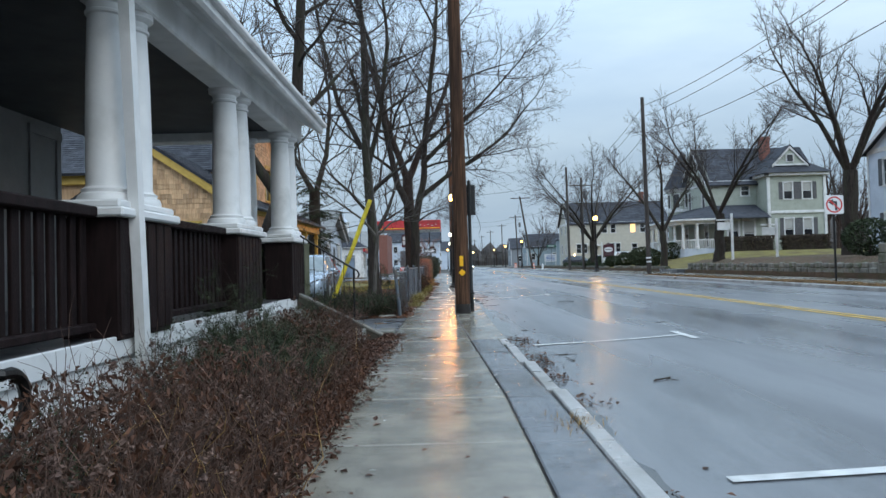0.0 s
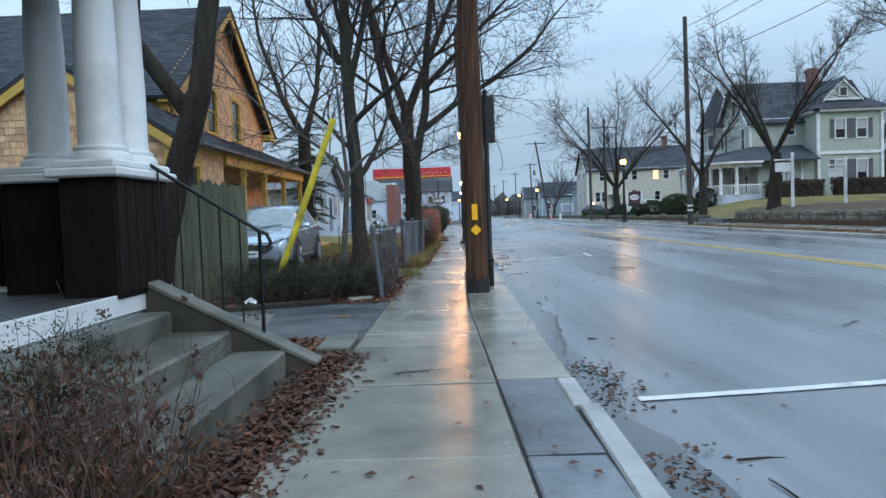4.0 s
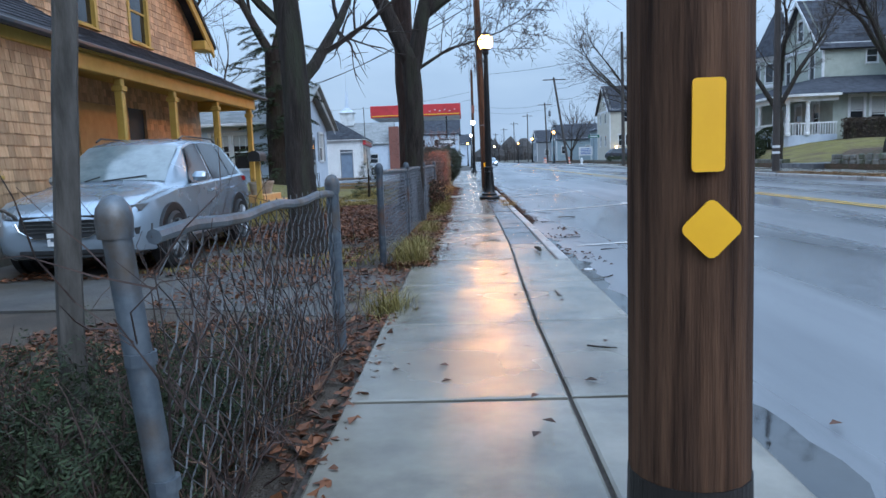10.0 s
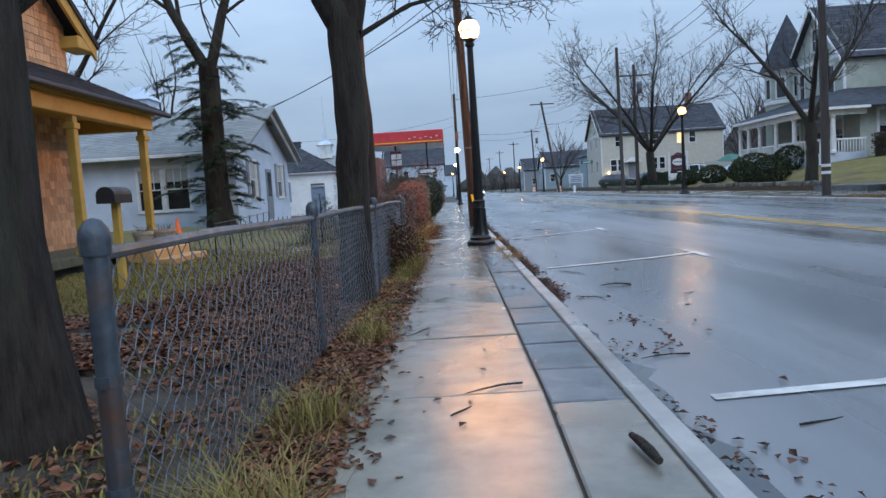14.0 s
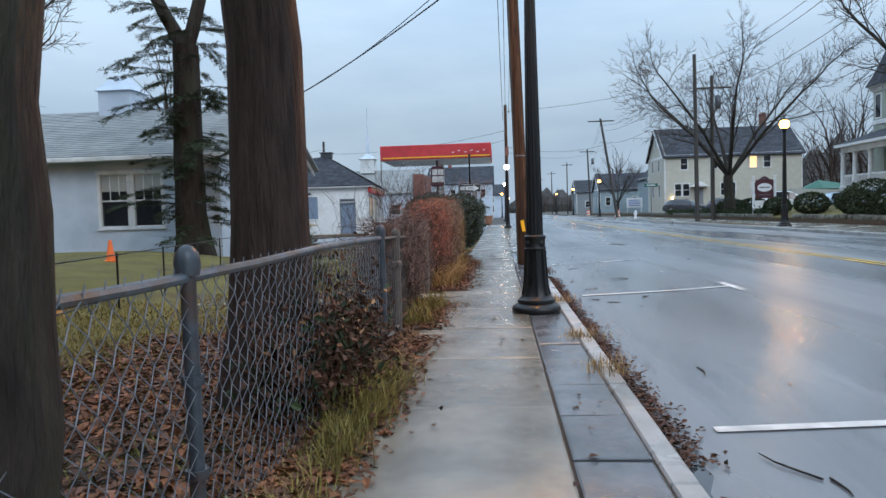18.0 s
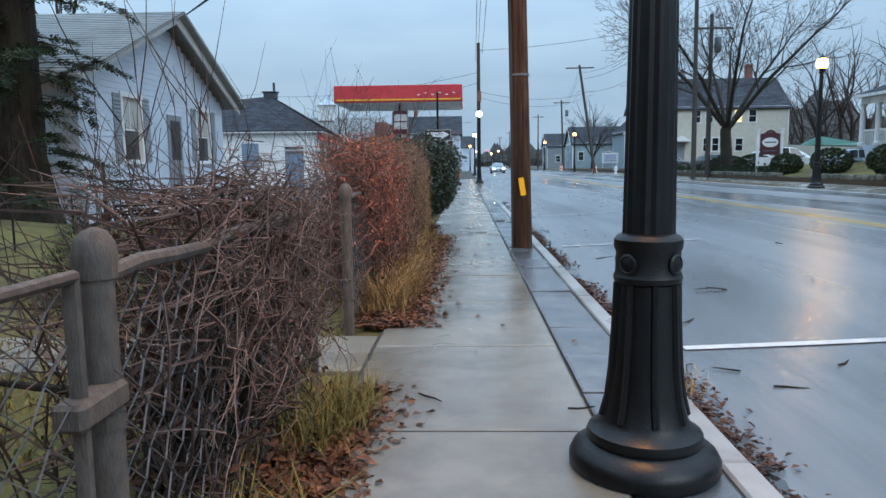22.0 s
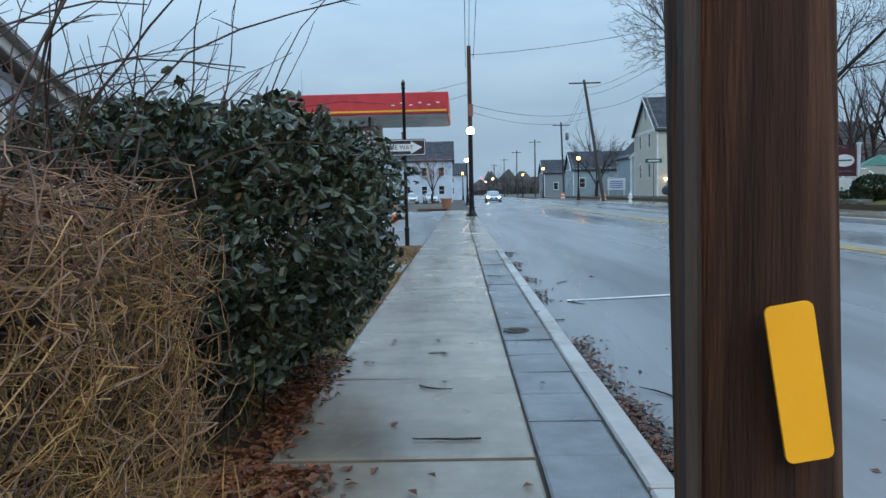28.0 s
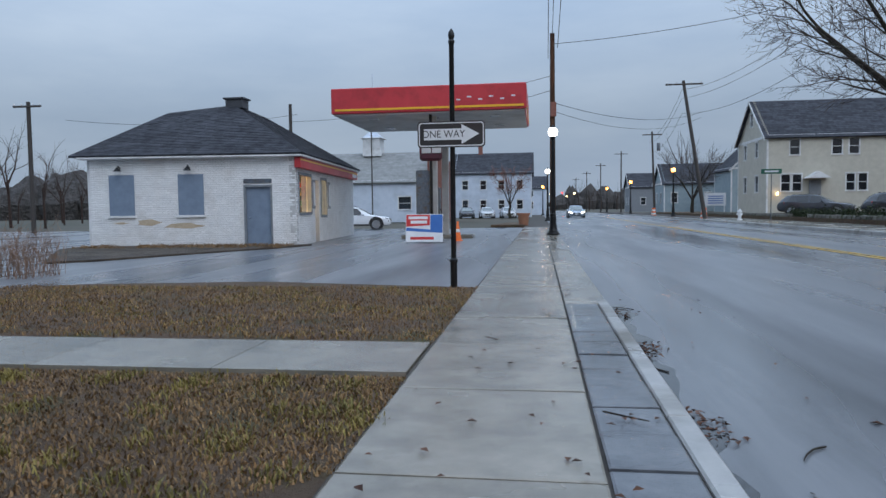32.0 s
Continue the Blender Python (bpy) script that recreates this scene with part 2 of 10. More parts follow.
# ---- the palette ----
M_asphalt = mat("wet_asphalt", (0.108, 0.114, 0.124), (0.175, 0.182, 0.193), 0.15, 0.44, scale=1.3, fine=170, bump=0.35, stain=(0.048, 0.051, 0.056), stain_scale=0.6, stretch=(1, 0.10, 1), depth=0.004, spec=1.0)
M_drive = mat("driveway_asphalt", (0.05, 0.055, 0.062), (0.11, 0.116, 0.125), 0.22, 0.5, scale=2.2, fine=120, bump=0.5, stain=(0.03, 0.03, 0.03), depth=0.006)
M_gravel = mat("worn_gravel_drive", (0.048, 0.046, 0.043), (0.095, 0.09, 0.082), 0.5, 0.8, scale=2.5, fine=90, bump=0.7, stain=(0.07, 0.058, 0.042), depth=0.012)
M_slab = mat("pavement_concrete", (0.178, 0.163, 0.132), (0.26, 0.238, 0.195), 0.10, 0.30, scale=2.4, fine=190, bump=0.4, stain=(0.128, 0.12, 0.1), stain_scale=1.1, per_piece=0.12, depth=0.003, spec=0.75)
M_strip = mat("dark_wet_edge_slab", (0.085, 0.092, 0.104), (0.15, 0.158, 0.17), 0.06, 0.28, scale=3.0, fine=90, bump=0.4, stain=(0.05, 0.05, 0.05), per_piece=0.16, depth=0.006, spec=0.7)
M_kerb = mat("kerb_stone", (0.27, 0.27, 0.265), (0.37, 0.365, 0.35), 0.25, 0.5, scale=4.0, fine=120, bump=0.35, stain=(0.15, 0.14, 0.12), per_piece=0.1, depth=0.004)
M_joint = mat("dark_joint_earth", (0.03, 0.026, 0.022), (0.06, 0.05, 0.04), 0.8, scale=20, bump=0.5)
M_soil = mat("bare_wet_soil", (0.045, 0.034, 0.024), (0.09, 0.068, 0.048), 0.75, 0.95, scale=3.0, fine=60, bump=0.9, stain=(0.03, 0.022, 0.016), depth=0.03)
M_lawn = mat("winter_lawn_earth", (0.07, 0.042, 0.024), (0.125, 0.076, 0.043), 0.9, scale=4.0, fine=90, bump=1.0, stain=(0.07, 0.06, 0.022), stain_scale=1.5, depth=0.03)
M_lawn_green = mat("mossy_garden_turf", (0.12, 0.105, 0.022), (0.20, 0.165, 0.04), 0.9, scale=1.3, fine=90, bump=1.0, stain=(0.085, 0.055, 0.03), stain_scale=0.7, depth=0.03)
M_far = mat("far_land", (0.06, 0.058, 0.045), (0.10, 0.09, 0.065), 0.95, scale=0.05, fine=1.5, bump=0.4, stain=(0.045, 0.05, 0.035), stain_scale=0.02)
M_yellow_line = mat("road_line_yellow", (0.50, 0.30, 0.035), (0.62, 0.40, 0.06), 0.35, 0.55, scale=5, fine=80, bump=0.2, stain=(0.20, 0.14, 0.04), stain_scale=2.5)
M_white_line = mat("road_line_white", (0.48, 0.48, 0.47), (0.64, 0.64, 0.62), 0.35, 0.6, scale=8, fine=90, bump=0.2, stain=(0.32, 0.32, 0.31), stain_scale=3.5)
M_white = mat("white_paint", (0.63, 0.645, 0.65), (0.71, 0.715, 0.71), 0.45, 0.6, scale=3, fine=40, bump=0.06, stain=(0.5, 0.51, 0.5), stain_scale=1.6)
M_dark_wood = mat("dark_stained_wood", (0.008, 0.005, 0.005), (0.018, 0.010, 0.010), 0.55, 0.75, scale=4, fine=40, bump=0.3, stretch=(6, 6, 1), spec=0.12)
# the shade under the porch roof is put into this dark board colour
M_ceil = mat("shade_darkened_porch_boards", (0.05, 0.053, 0.058), (0.08, 0.083, 0.088), 0.6, scale=2, fine=30, bump=0.1, spec=0.2)
M_deck = mat("porch_deck_paint", (0.05, 0.05, 0.055), (0.085, 0.085, 0.09), 0.3, 0.55, scale=4, fine=60, bump=0.2)
M_siding_grey = mat("grey_clapboard", (0.20, 0.205, 0.2), (0.27, 0.27, 0.265), 0.6, scale=2, fine=30, bump=0.1)
M_step = mat("old_step_concrete", (0.085, 0.083, 0.07), (0.15, 0.146, 0.122), 0.4, 0.65, scale=3, fine=120, bump=0.5, stain=(0.04, 0.042, 0.03), stain_scale=1.8, depth=0.006)
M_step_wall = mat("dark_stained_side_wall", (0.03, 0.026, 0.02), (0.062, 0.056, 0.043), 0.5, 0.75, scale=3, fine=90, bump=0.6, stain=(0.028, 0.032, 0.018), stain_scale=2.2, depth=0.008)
M_iron = mat("black_painted_iron", (0.004, 0.004, 0.005), (0.009, 0.009, 0.009), 0.3, 0.45, scale=10, fine=80, bump=0.15, spec=0.35)
M_galv = mat("galvanised_steel", (0.085, 0.105, 0.13), (0.165, 0.19, 0.215), 0.35, 0.55, metal=0.5, scale=12, fine=60, bump=0.15, stain=(0.12, 0.095, 0.075), stain_scale=5)
M_galv_dark = mat("dull_fence_wire", (0.12, 0.13, 0.15), (0.21, 0.225, 0.25), 0.4, 0.6, metal=0.45, scale=15, bump=0.0)
M_post_dark = mat("dark_wet_steel_post", (0.045, 0.055, 0.068), (0.095, 0.11, 0.13), 0.3, 0.5, metal=0.5, scale=12, fine=60, bump=0.2, stain=(0.11, 0.06, 0.04), stain_scale=4)
M_rusty = mat("weathered_brown_post", (0.06, 0.05, 0.043), (0.125, 0.105, 0.09), 0.6, 0.8, scale=14, fine=60, bump=0.4, stretch=(3, 3, 1))
M_bark = mat("wet_tree_bark", (0.016, 0.012, 0.010), (0.048, 0.037, 0.031), 0.75, 0.95, scale=9, fine=26, bump=1.0, stretch=(2.2, 2.2, 0.35), stain=(0.04, 0.042, 0.026), stain_scale=2.0, depth=0.035, spec=0.25)
M_bark_grey = mat("grey_young_bark", (0.055, 0.05, 0.044), (0.12, 0.11, 0.10), 0.75, 0.95, scale=9, fine=30, bump=0.6, stretch=(2.2, 2.2, 0.5), depth=0.01, spec=0.2)
M_bark_red = mat("reddish_tree_bark", (0.026, 0.016, 0.013), (0.066, 0.043, 0.035), 0.75, 0.95, scale=9, fine=26, bump=1.0, stretch=(2.2, 2.2, 0.3), depth=0.035, spec=0.25)
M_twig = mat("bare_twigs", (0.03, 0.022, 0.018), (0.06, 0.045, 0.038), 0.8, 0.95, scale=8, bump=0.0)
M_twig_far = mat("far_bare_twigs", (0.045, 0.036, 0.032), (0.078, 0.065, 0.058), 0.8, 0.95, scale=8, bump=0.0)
M_twig_brown = mat("dry_brown_stems", (0.15, 0.085, 0.055), (0.27, 0.165, 0.105), 0.7, 0.9, scale=6, bump=0.0, per_piece=0.35)
M_twig_red = mat("reddish_stems", (0.14, 0.055, 0.04), (0.26, 0.115, 0.08), 0.7, 0.9, scale=6, bump=0.0, per_piece=0.35)
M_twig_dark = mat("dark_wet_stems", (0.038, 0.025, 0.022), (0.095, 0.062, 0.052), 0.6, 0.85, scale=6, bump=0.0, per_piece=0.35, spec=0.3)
M_twig_shrub = mat("withered_shrub_stems", (0.055, 0.029, 0.021), (0.125, 0.068, 0.046), 0.7, 0.9, scale=6, bump=0.0, per_piece=0.45)
M_twig_mid = mat("greyed_vine_stems", (0.085, 0.052, 0.043), (0.19, 0.12, 0.098), 0.65, 0.85, scale=6, bump=0.0, per_piece=0.45)
M_russet = mat("russet_winter_leaves", (0.28, 0.06, 0.028), (0.46, 0.14, 0.06), 0.5, 0.7, scale=9, bump=0.0, per_piece=0.4)
M_net_dark = mat("dark_weathered_wire", (0.07, 0.07, 0.07), (0.13, 0.13, 0.135), 0.5, 0.7, metal=0.4, scale=15, bump=0.0)
M_straw = mat("straw_grass", (0.20, 0.115, 0.042), (0.37, 0.235, 0.09), 0.7, 0.9, scale=6, bump=0.0, per_piece=0.4)
M_grass = mat("winter_grass_blades", (0.115, 0.068, 0.028), (0.255, 0.15, 0.066), 0.7, 0.9, scale=1.6, bump=0.0, per_piece=0.45)
M_grass_green = mat("garden_grass_blades", (0.12, 0.105, 0.022), (0.23, 0.175, 0.045), 0.7, 0.9, scale=1.1, bump=0.0, per_piece=0.4)
M_deadleaf = mat("dead_leaves", (0.042, 0.019, 0.012), (0.115, 0.053, 0.031), 0.55, 0.8, scale=9, bump=0.0, per_piece=0.55, spec=0.3)
M_leaf_wet = mat("wet_fallen_leaves", (0.055, 0.022, 0.012), (0.19, 0.075, 0.032), 0.45, 0.7, scale=4, bump=0.0, per_piece=0.55, spec=0.35)
M_leaf_pale = mat("pale_orange_leaves", (0.36, 0.17, 0.07), (0.52, 0.30, 0.15), 0.4, 0.6, scale=9, bump=0.0, per_piece=0.3)
M_deadhead = mat("dead_flower_heads", (0.06, 0.034, 0.028), (0.13, 0.08, 0.06), 0.8, 0.95, scale=12, bump=0.0, per_piece=0.4)
M_yew = mat("dark_yew_needles", (0.014, 0.022, 0.010), (0.042, 0.056, 0.025), 0.7, 0.9, scale=5, bump=0.0, per_piece=0.45, spec=0.25)
M_holly = mat("glossy_evergreen_leaves", (0.019, 0.031, 0.017), (0.054, 0.070, 0.038), 0.36, 0.48, scale=6, bump=0.0, per_piece=0.5, spec=0.55)
M_pole = mat("creosoted_pole_wood", (0.024, 0.011, 0.006), (0.135, 0.07, 0.04), 0.75, 0.92, scale=5, fine=34, bump=0.8, stretch=(5, 5, 0.25), stain=(0.03, 0.017, 0.012), depth=0.012, spec=0.2)
M_pole_far = mat("grey_pole_wood", (0.03, 0.025, 0.022), (0.058, 0.049, 0.043), 0.7, scale=4, fine=30, bump=0.3, stretch=(4, 4, 0.4))
M_signal = mat("safety_yellow", (0.85, 0.42, 0.006), (0.92, 0.48, 0.01), 0.4, 0.55, scale=6, bump=0.05)
M_guard = mat("yellow_plastic_guard", (0.60, 0.47, 0.02), (0.70, 0.56, 0.035), 0.4, 0.6, scale=5, bump=0.1, stain=(0.32, 0.26, 0.03), stain_scale=3)
M_shingle = mat("cedar_shingle", (0.45, 0.26, 0.135), (0.64, 0.43, 0.25), 0.6, 0.85, scale=5, fine=30, bump=0.5, stretch=(4, 4, 0.6), per_piece=0.28, depth=0.006)
M_trim_yellow = mat("ochre_trim_paint", (0.47, 0.30, 0.055), (0.56, 0.37, 0.085), 0.5, 0.65, scale=4, fine=40, bump=0.1)
M_roof = mat("asphalt_roof_shingle", (0.034, 0.037, 0.045), (0.066, 0.07, 0.082), 0.8, 0.95, scale=3, fine=70, bump=0.5, per_piece=0.22, depth=0.006, spec=0.2)
M_roof_light = mat("pale_roof_shingle", (0.19, 0.195, 0.19), (0.27, 0.275, 0.27), 0.6, 0.8, scale=2, fine=60, bump=0.4, per_piece=0.12)
M_siding_white = mat("white_clapboard", (0.47, 0.54, 0.63), (0.55, 0.61, 0.69), 0.5, 0.65, scale=2, fine=30, bump=0.08, stain=(0.42, 0.48, 0.55), stain_scale=0.7)
M_siding_cream = mat("cream_clapboard", (0.43, 0.41, 0.345), (0.51, 0.485, 0.41), 0.55, 0.7, scale=2, fine=30, bump=0.08)
M_siding_sage = mat("sage_clapboard", (0.30, 0.33, 0.28), (0.38, 0.41, 0.355), 0.55, 0.7, scale=2, fine=30, bump=0.08)
M_siding_blue = mat("blue_grey_clapboard", (0.22, 0.29, 0.32), (0.29, 0.36, 0.39), 0.55, 0.7, scale=2, fine=30, bump=0.08)
M_brick_white = mat("painted_white_brick", (0.70, 0.71, 0.71), (0.80, 0.80, 0.79), 0.5, 0.7, scale=3, fine=70, bump=0.3, stain=(0.66, 0.65, 0.63), stain_scale=1.2, per_piece=0.05)
M_brick_bare = mat("bare_tan_patch", (0.42, 0.33, 0.22), (0.52, 0.43, 0.31), 0.7, scale=6, fine=60, bump=0.3)
M_brick_red = mat("red_brick", (0.16, 0.06, 0.045), (0.24, 0.10, 0.075), 0.75, scale=8, fine=60, bump=0.3)
M_blue_door = mat("blue_grey_board", (0.15, 0.20, 0.27), (0.19, 0.25, 0.33), 0.5, 0.65, scale=3, fine=40, bump=0.1)
M_red = mat("red_fascia", (0.46, 0.028, 0.035), (0.52, 0.038, 0.045), 0.35, 0.5, scale=1.2, bump=0.04, stain=(0.36, 0.025, 0.03), stain_scale=1.5)
M_band = mat("yellow_fascia_band", (0.75, 0.40, 0.02), (0.8, 0.44, 0.03), 0.4, scale=3, bump=0.03)
M_soffit = mat("pale_metal_soffit", (0.42, 0.42, 0.41), (0.5, 0.5, 0.49), 0.5, scale=2, bump=0.05, stain=(0.33, 0.32, 0.3))
M_glass = mat("dark_window_glass", (0.012, 0.014, 0.017), (0.02, 0.022, 0.026), 0.05, 0.09, scale=0.7, bump=0.0, spec=0.8)
M_curtain = mat("pale_window_blind", (0.35, 0.35, 0.33), (0.42, 0.42, 0.4), 0.7, scale=8, bump=0.1)
M_shutter = mat("dark_shutter_paint", (0.03, 0.033, 0.04), (0.05, 0.053, 0.06), 0.5, scale=4, bump=0.1)
M_shutter_grey = mat("grey_shutter_paint", (0.16, 0.18, 0.20), (0.22, 0.24, 0.26), 0.55, scale=4, bump=0.1)
M_black = mat("black_plastic", (0.014, 0.014, 0.015), (0.022, 0.022, 0.023), 0.4, 0.55, scale=8, bump=0.08)
M_sign_black = mat("black_sign_sheet", (0.015, 0.016, 0.018), (0.024, 0.025, 0.027), 0.35, 0.5, scale=6, bump=0.02)
M_sign_white = mat("white_sign_sheet", (0.62, 0.64, 0.65), (0.72, 0.73, 0.74), 0.4, 0.5, scale=6, bump=0.02)
M_maroon = mat("maroon_sign_board", (0.055, 0.012, 0.02), (0.075, 0.018, 0.027), 0.4, scale=4, bump=0.03)
M_green_sign = mat("green_sign_sheet", (0.01, 0.09, 0.06), (0.015, 0.11, 0.07), 0.4, scale=4, bump=0.02)
M_sign_red = mat("red_sign_sheet", (0.50, 0.03, 0.03), (0.56, 0.04, 0.04), 0.4, scale=4, bump=0.02)
M_sign_blue = mat("blue_sign_sheet", (0.03, 0.12, 0.38), (0.04, 0.15, 0.43), 0.4, scale=4, bump=0.02)
M_orange = mat("traffic_orange", (0.72, 0.13, 0.025), (0.8, 0.17, 0.03), 0.45, scale=5, bump=0.03)
M_pot = mat("pale_weathered_pot", (0.30, 0.27, 0.23), (0.42, 0.385, 0.33), 0.6, 0.8, scale=9, fine=50, bump=0.3, stain=(0.17, 0.13, 0.09), stain_scale=4)
M_terra = mat("terracotta_pot", (0.28, 0.12, 0.07), (0.36, 0.17, 0.10), 0.7, scale=6, bump=0.2)
M_stone = mat("mossy_wall_stone", (0.10, 0.095, 0.08), (0.19, 0.18, 0.155), 0.7, 0.9, scale=5, fine=30, bump=0.8, stain=(0.06, 0.07, 0.03), stain_scale=2, per_piece=0.3, depth=0.02)
M_car_silver = mat("silver_car_paint", (0.36, 0.43, 0.50), (0.38, 0.45, 0.52), 0.22, 0.3, metal=0.55, scale=3, bump=0.0, coat=0.6)
M_car_white = mat("white_car_paint", (0.66, 0.68, 0.70), (0.7, 0.72, 0.74), 0.25, scale=3, bump=0.0, coat=0.6)
M_car_dark = mat("dark_car_paint", (0.03, 0.035, 0.045), (0.04, 0.045, 0.055), 0.25, scale=3, bump=0.0, coat=0.6)
# rain-beaded glass; its pale base colour paints in the reflected sky
M_screen_glass = mat("beaded_windscreen_sky_sheen", (0.13, 0.165, 0.17), (0.22, 0.26, 0.265), 0.06, 0.16, scale=4, fine=120, bump=0.12, depth=0.002, spec=1.0)
M_tyre = mat("tyre_rubber", (0.016, 0.016, 0.017), (0.026, 0.026, 0.027), 0.7, scale=20, bump=0.3)
M_rim = mat("alloy_rim", (0.30, 0.32, 0.34), (0.38, 0.4, 0.42), 0.3, metal=0.8, scale=8, bump=0.0)
M_chrome = mat("bright_trim_metal", (0.55, 0.57, 0.6), (0.62, 0.64, 0.66), 0.15, metal=1.0, scale=8, bump=0.0)
M_lens = mat("clear_lamp_lens", (0.5, 0.53, 0.56), (0.6, 0.62, 0.65), 0.1, scale=8, bump=0.0, spec=0.8)
M_red_lens = mat("red_lamp_lens", (0.35, 0.01, 0.012), (0.42, 0.015, 0.018), 0.12, scale=8, bump=0.0, spec=0.7)
M_fence_wood = mat("weathered_grey_board", (0.075, 0.08, 0.052), (0.15, 0.155, 0.11), 0.8, 0.95, scale=5, fine=40, bump=0.6, stretch=(6, 6, 0.5), stain=(0.085, 0.10, 0.06), per_piece=0.2, depth=0.008)
M_plank = mat("new_tan_plank", (0.50, 0.29, 0.10), (0.60, 0.37, 0.15), 0.6, scale=5, fine=40, bump=0.3, per_piece=0.15)
M_wire = mat("black_cable", (0.015, 0.015, 0.017), (0.022, 0.022, 0.024), 0.6, scale=10, bump=0.0)
M_lamp_warm = glow("lit_lamp_globe", (1.0, 0.42, 0.09), 11.0)
M_lamp_near = glow("bright_lamp_globe", (1.0, 0.42, 0.085), 45.0)
M_lamp_white = glow("lit_white_globe", (1.0, 0.93, 0.8), 8.0)
M_headlight = glow("lit_headlight", (1.0, 0.86, 0.62), 60.0)
M_tail = glow("lit_tail_lamp", (1.0, 0.05, 0.03), 3.0)
M_shop_glow = glow("lit_shop_interior", (1.0, 0.70, 0.30), 7.0)
M_window_glow = glow("lit_house_window", (1.0, 0.62, 0.26), 1.3)
M_neon = glow("red_neon_sign", (1.0, 0.06, 0.06), 5.0)
M_bulb = glow("small_warm_bulb", (1.0, 0.66, 0.28), 12.0)
M_water = mat("rain_water", (0.03, 0.033, 0.036), (0.045, 0.048, 0.05), 0.03, 0.1, scale=2, fine=14, bump=0.06, depth=0.003, spec=0.6)
M_cast = mat("worn_cast_iron", (0.06, 0.058, 0.055), (0.11, 0.105, 0.10), 0.3, 0.5, metal=0.6, scale=9, fine=80, bump=0.3)
M_wet_foot = mat("dark_wet_pole_foot", (0.008, 0.006, 0.005), (0.018, 0.013, 0.011), 0.4, 0.6, scale=7, fine=40, bump=0.5, stretch=(4, 4, 0.4))
M_gravel_pale = mat("pale_drive_gravel", (0.11, 0.10, 0.085), (0.21, 0.195, 0.17), 0.6, 0.85, scale=4, fine=60, bump=0.9, stain=(0.09, 0.07, 0.05), depth=0.02)
M_bark_tan = mat("torn_tan_bark", (0.16, 0.085, 0.045), (0.27, 0.16, 0.09), 0.6, 0.85, scale=12, bump=0.3)


# ---- ground, road and pavements ----
def road_z(x):
    """The road's height across its width: it rises to the far kerb."""
    return float(np.interp(x, (0.9, 1.4, 2.3, 2.9, 3.6, 6.9, 12.0), (-0.085, -0.07, -0.037, -0.01, 0.035, 0.10, 0.09)))


g = Shape()
g.slab([(-1800, -600), (1800, -600), (1800, 3200), (-1800, 3200)], -0.6, -0.16)
single("ground", g, M_far, "flat winter land of dull brown grass and earth", "ground", kind="structure")

r = Shape()
xs = [0.9, 1.4, 2.3, 2.9, 3.6, 5.2, 6.9, 9.0, 12.0]
ys = [-40 + 4 * i for i in range(0, 60)] + [200 + 30 * i for i in range(0, 22)]
vs = [(x + (0 if y < 120 else -0.00022 * (y - 120) ** 2 * 0.6), y, road_z(x) + 0.003 * noise.noise((x * 0.7, y * 0.15, 0))) for y in ys for x in xs]
n = len(xs)
r.add(vs, [(i * n + j, i * n + j + 1, (i + 1) * n + j + 1, (i + 1) * n + j) for i in range(len(ys) - 1) for j in range(n - 1)])
road = single("road", r, M_asphalt, "wide wet asphalt street with shallow puddles", "road", kind="structure", smooth=True)


def strip_line(name, x0, x1, y0, y1, material, label):
    s = Shape()
    k = max(1, int((y1 - y0) / 4))
    m2 = max(1, int((x1 - x0) / 0.3))
    pts = [(x0 + (x1 - x0) * j / m2, y0 + (y1 - y0) * i / k) for i in range(k + 1) for j in range(m2 + 1)]
    s.add([(x, y, road_z(x) + 0.008) for x, y in pts],
          [(i * (m2 + 1) + j, i * (m2 + 1) + j + 1, (i + 1) * (m2 + 1) + j + 1, (i + 1) * (m2 + 1) + j) for i in range(k) for j in range(m2)])
    return single(name, s, material, label, "road marking", kind="structure")


strip_line("yellow_line", 6.82, 6.93, -30, 118, M_yellow_line, "worn yellow centre line painted on wet asphalt")
strip_line("yellow_line", 7.03, 7.14, -30, 118, M_yellow_line, "worn yellow centre line painted on wet asphalt")
for i, (y, bar) in enumerate([(4.15, 1), (10.6, 1), (24.32, 1), (30.9, 1), (37.45, 1), (43.6, 0), (49.92, 0)]):
    strip_line("parking_line", 1.35 if i else 1.6, 3.5, y - 0.05, y + 0.05, M_white_line, "thin white parking bay line on wet asphalt")
    if bar:
        strip_line("parking_line", 3.5, 3.6, y - 0.55, y + 0.5, M_white_line, "short white tick at the end of a parking bay")

# left pavement: bed, slabs, dark edge slabs and kerb
bed = Shape()
bed.box(-0.82, 0.88, -14, 150, -0.3, -0.022)
pavement = single("pavement", bed, M_joint, "narrow footway of pale concrete slabs wet from rain", "pavement", kind="structure")


def edge_x(y):
    return float(np.interp(y, (6, 15, 20, 24, 30, 40), (0.6, 0.31, 0.31, 0.42, 0.45, 0.45)))


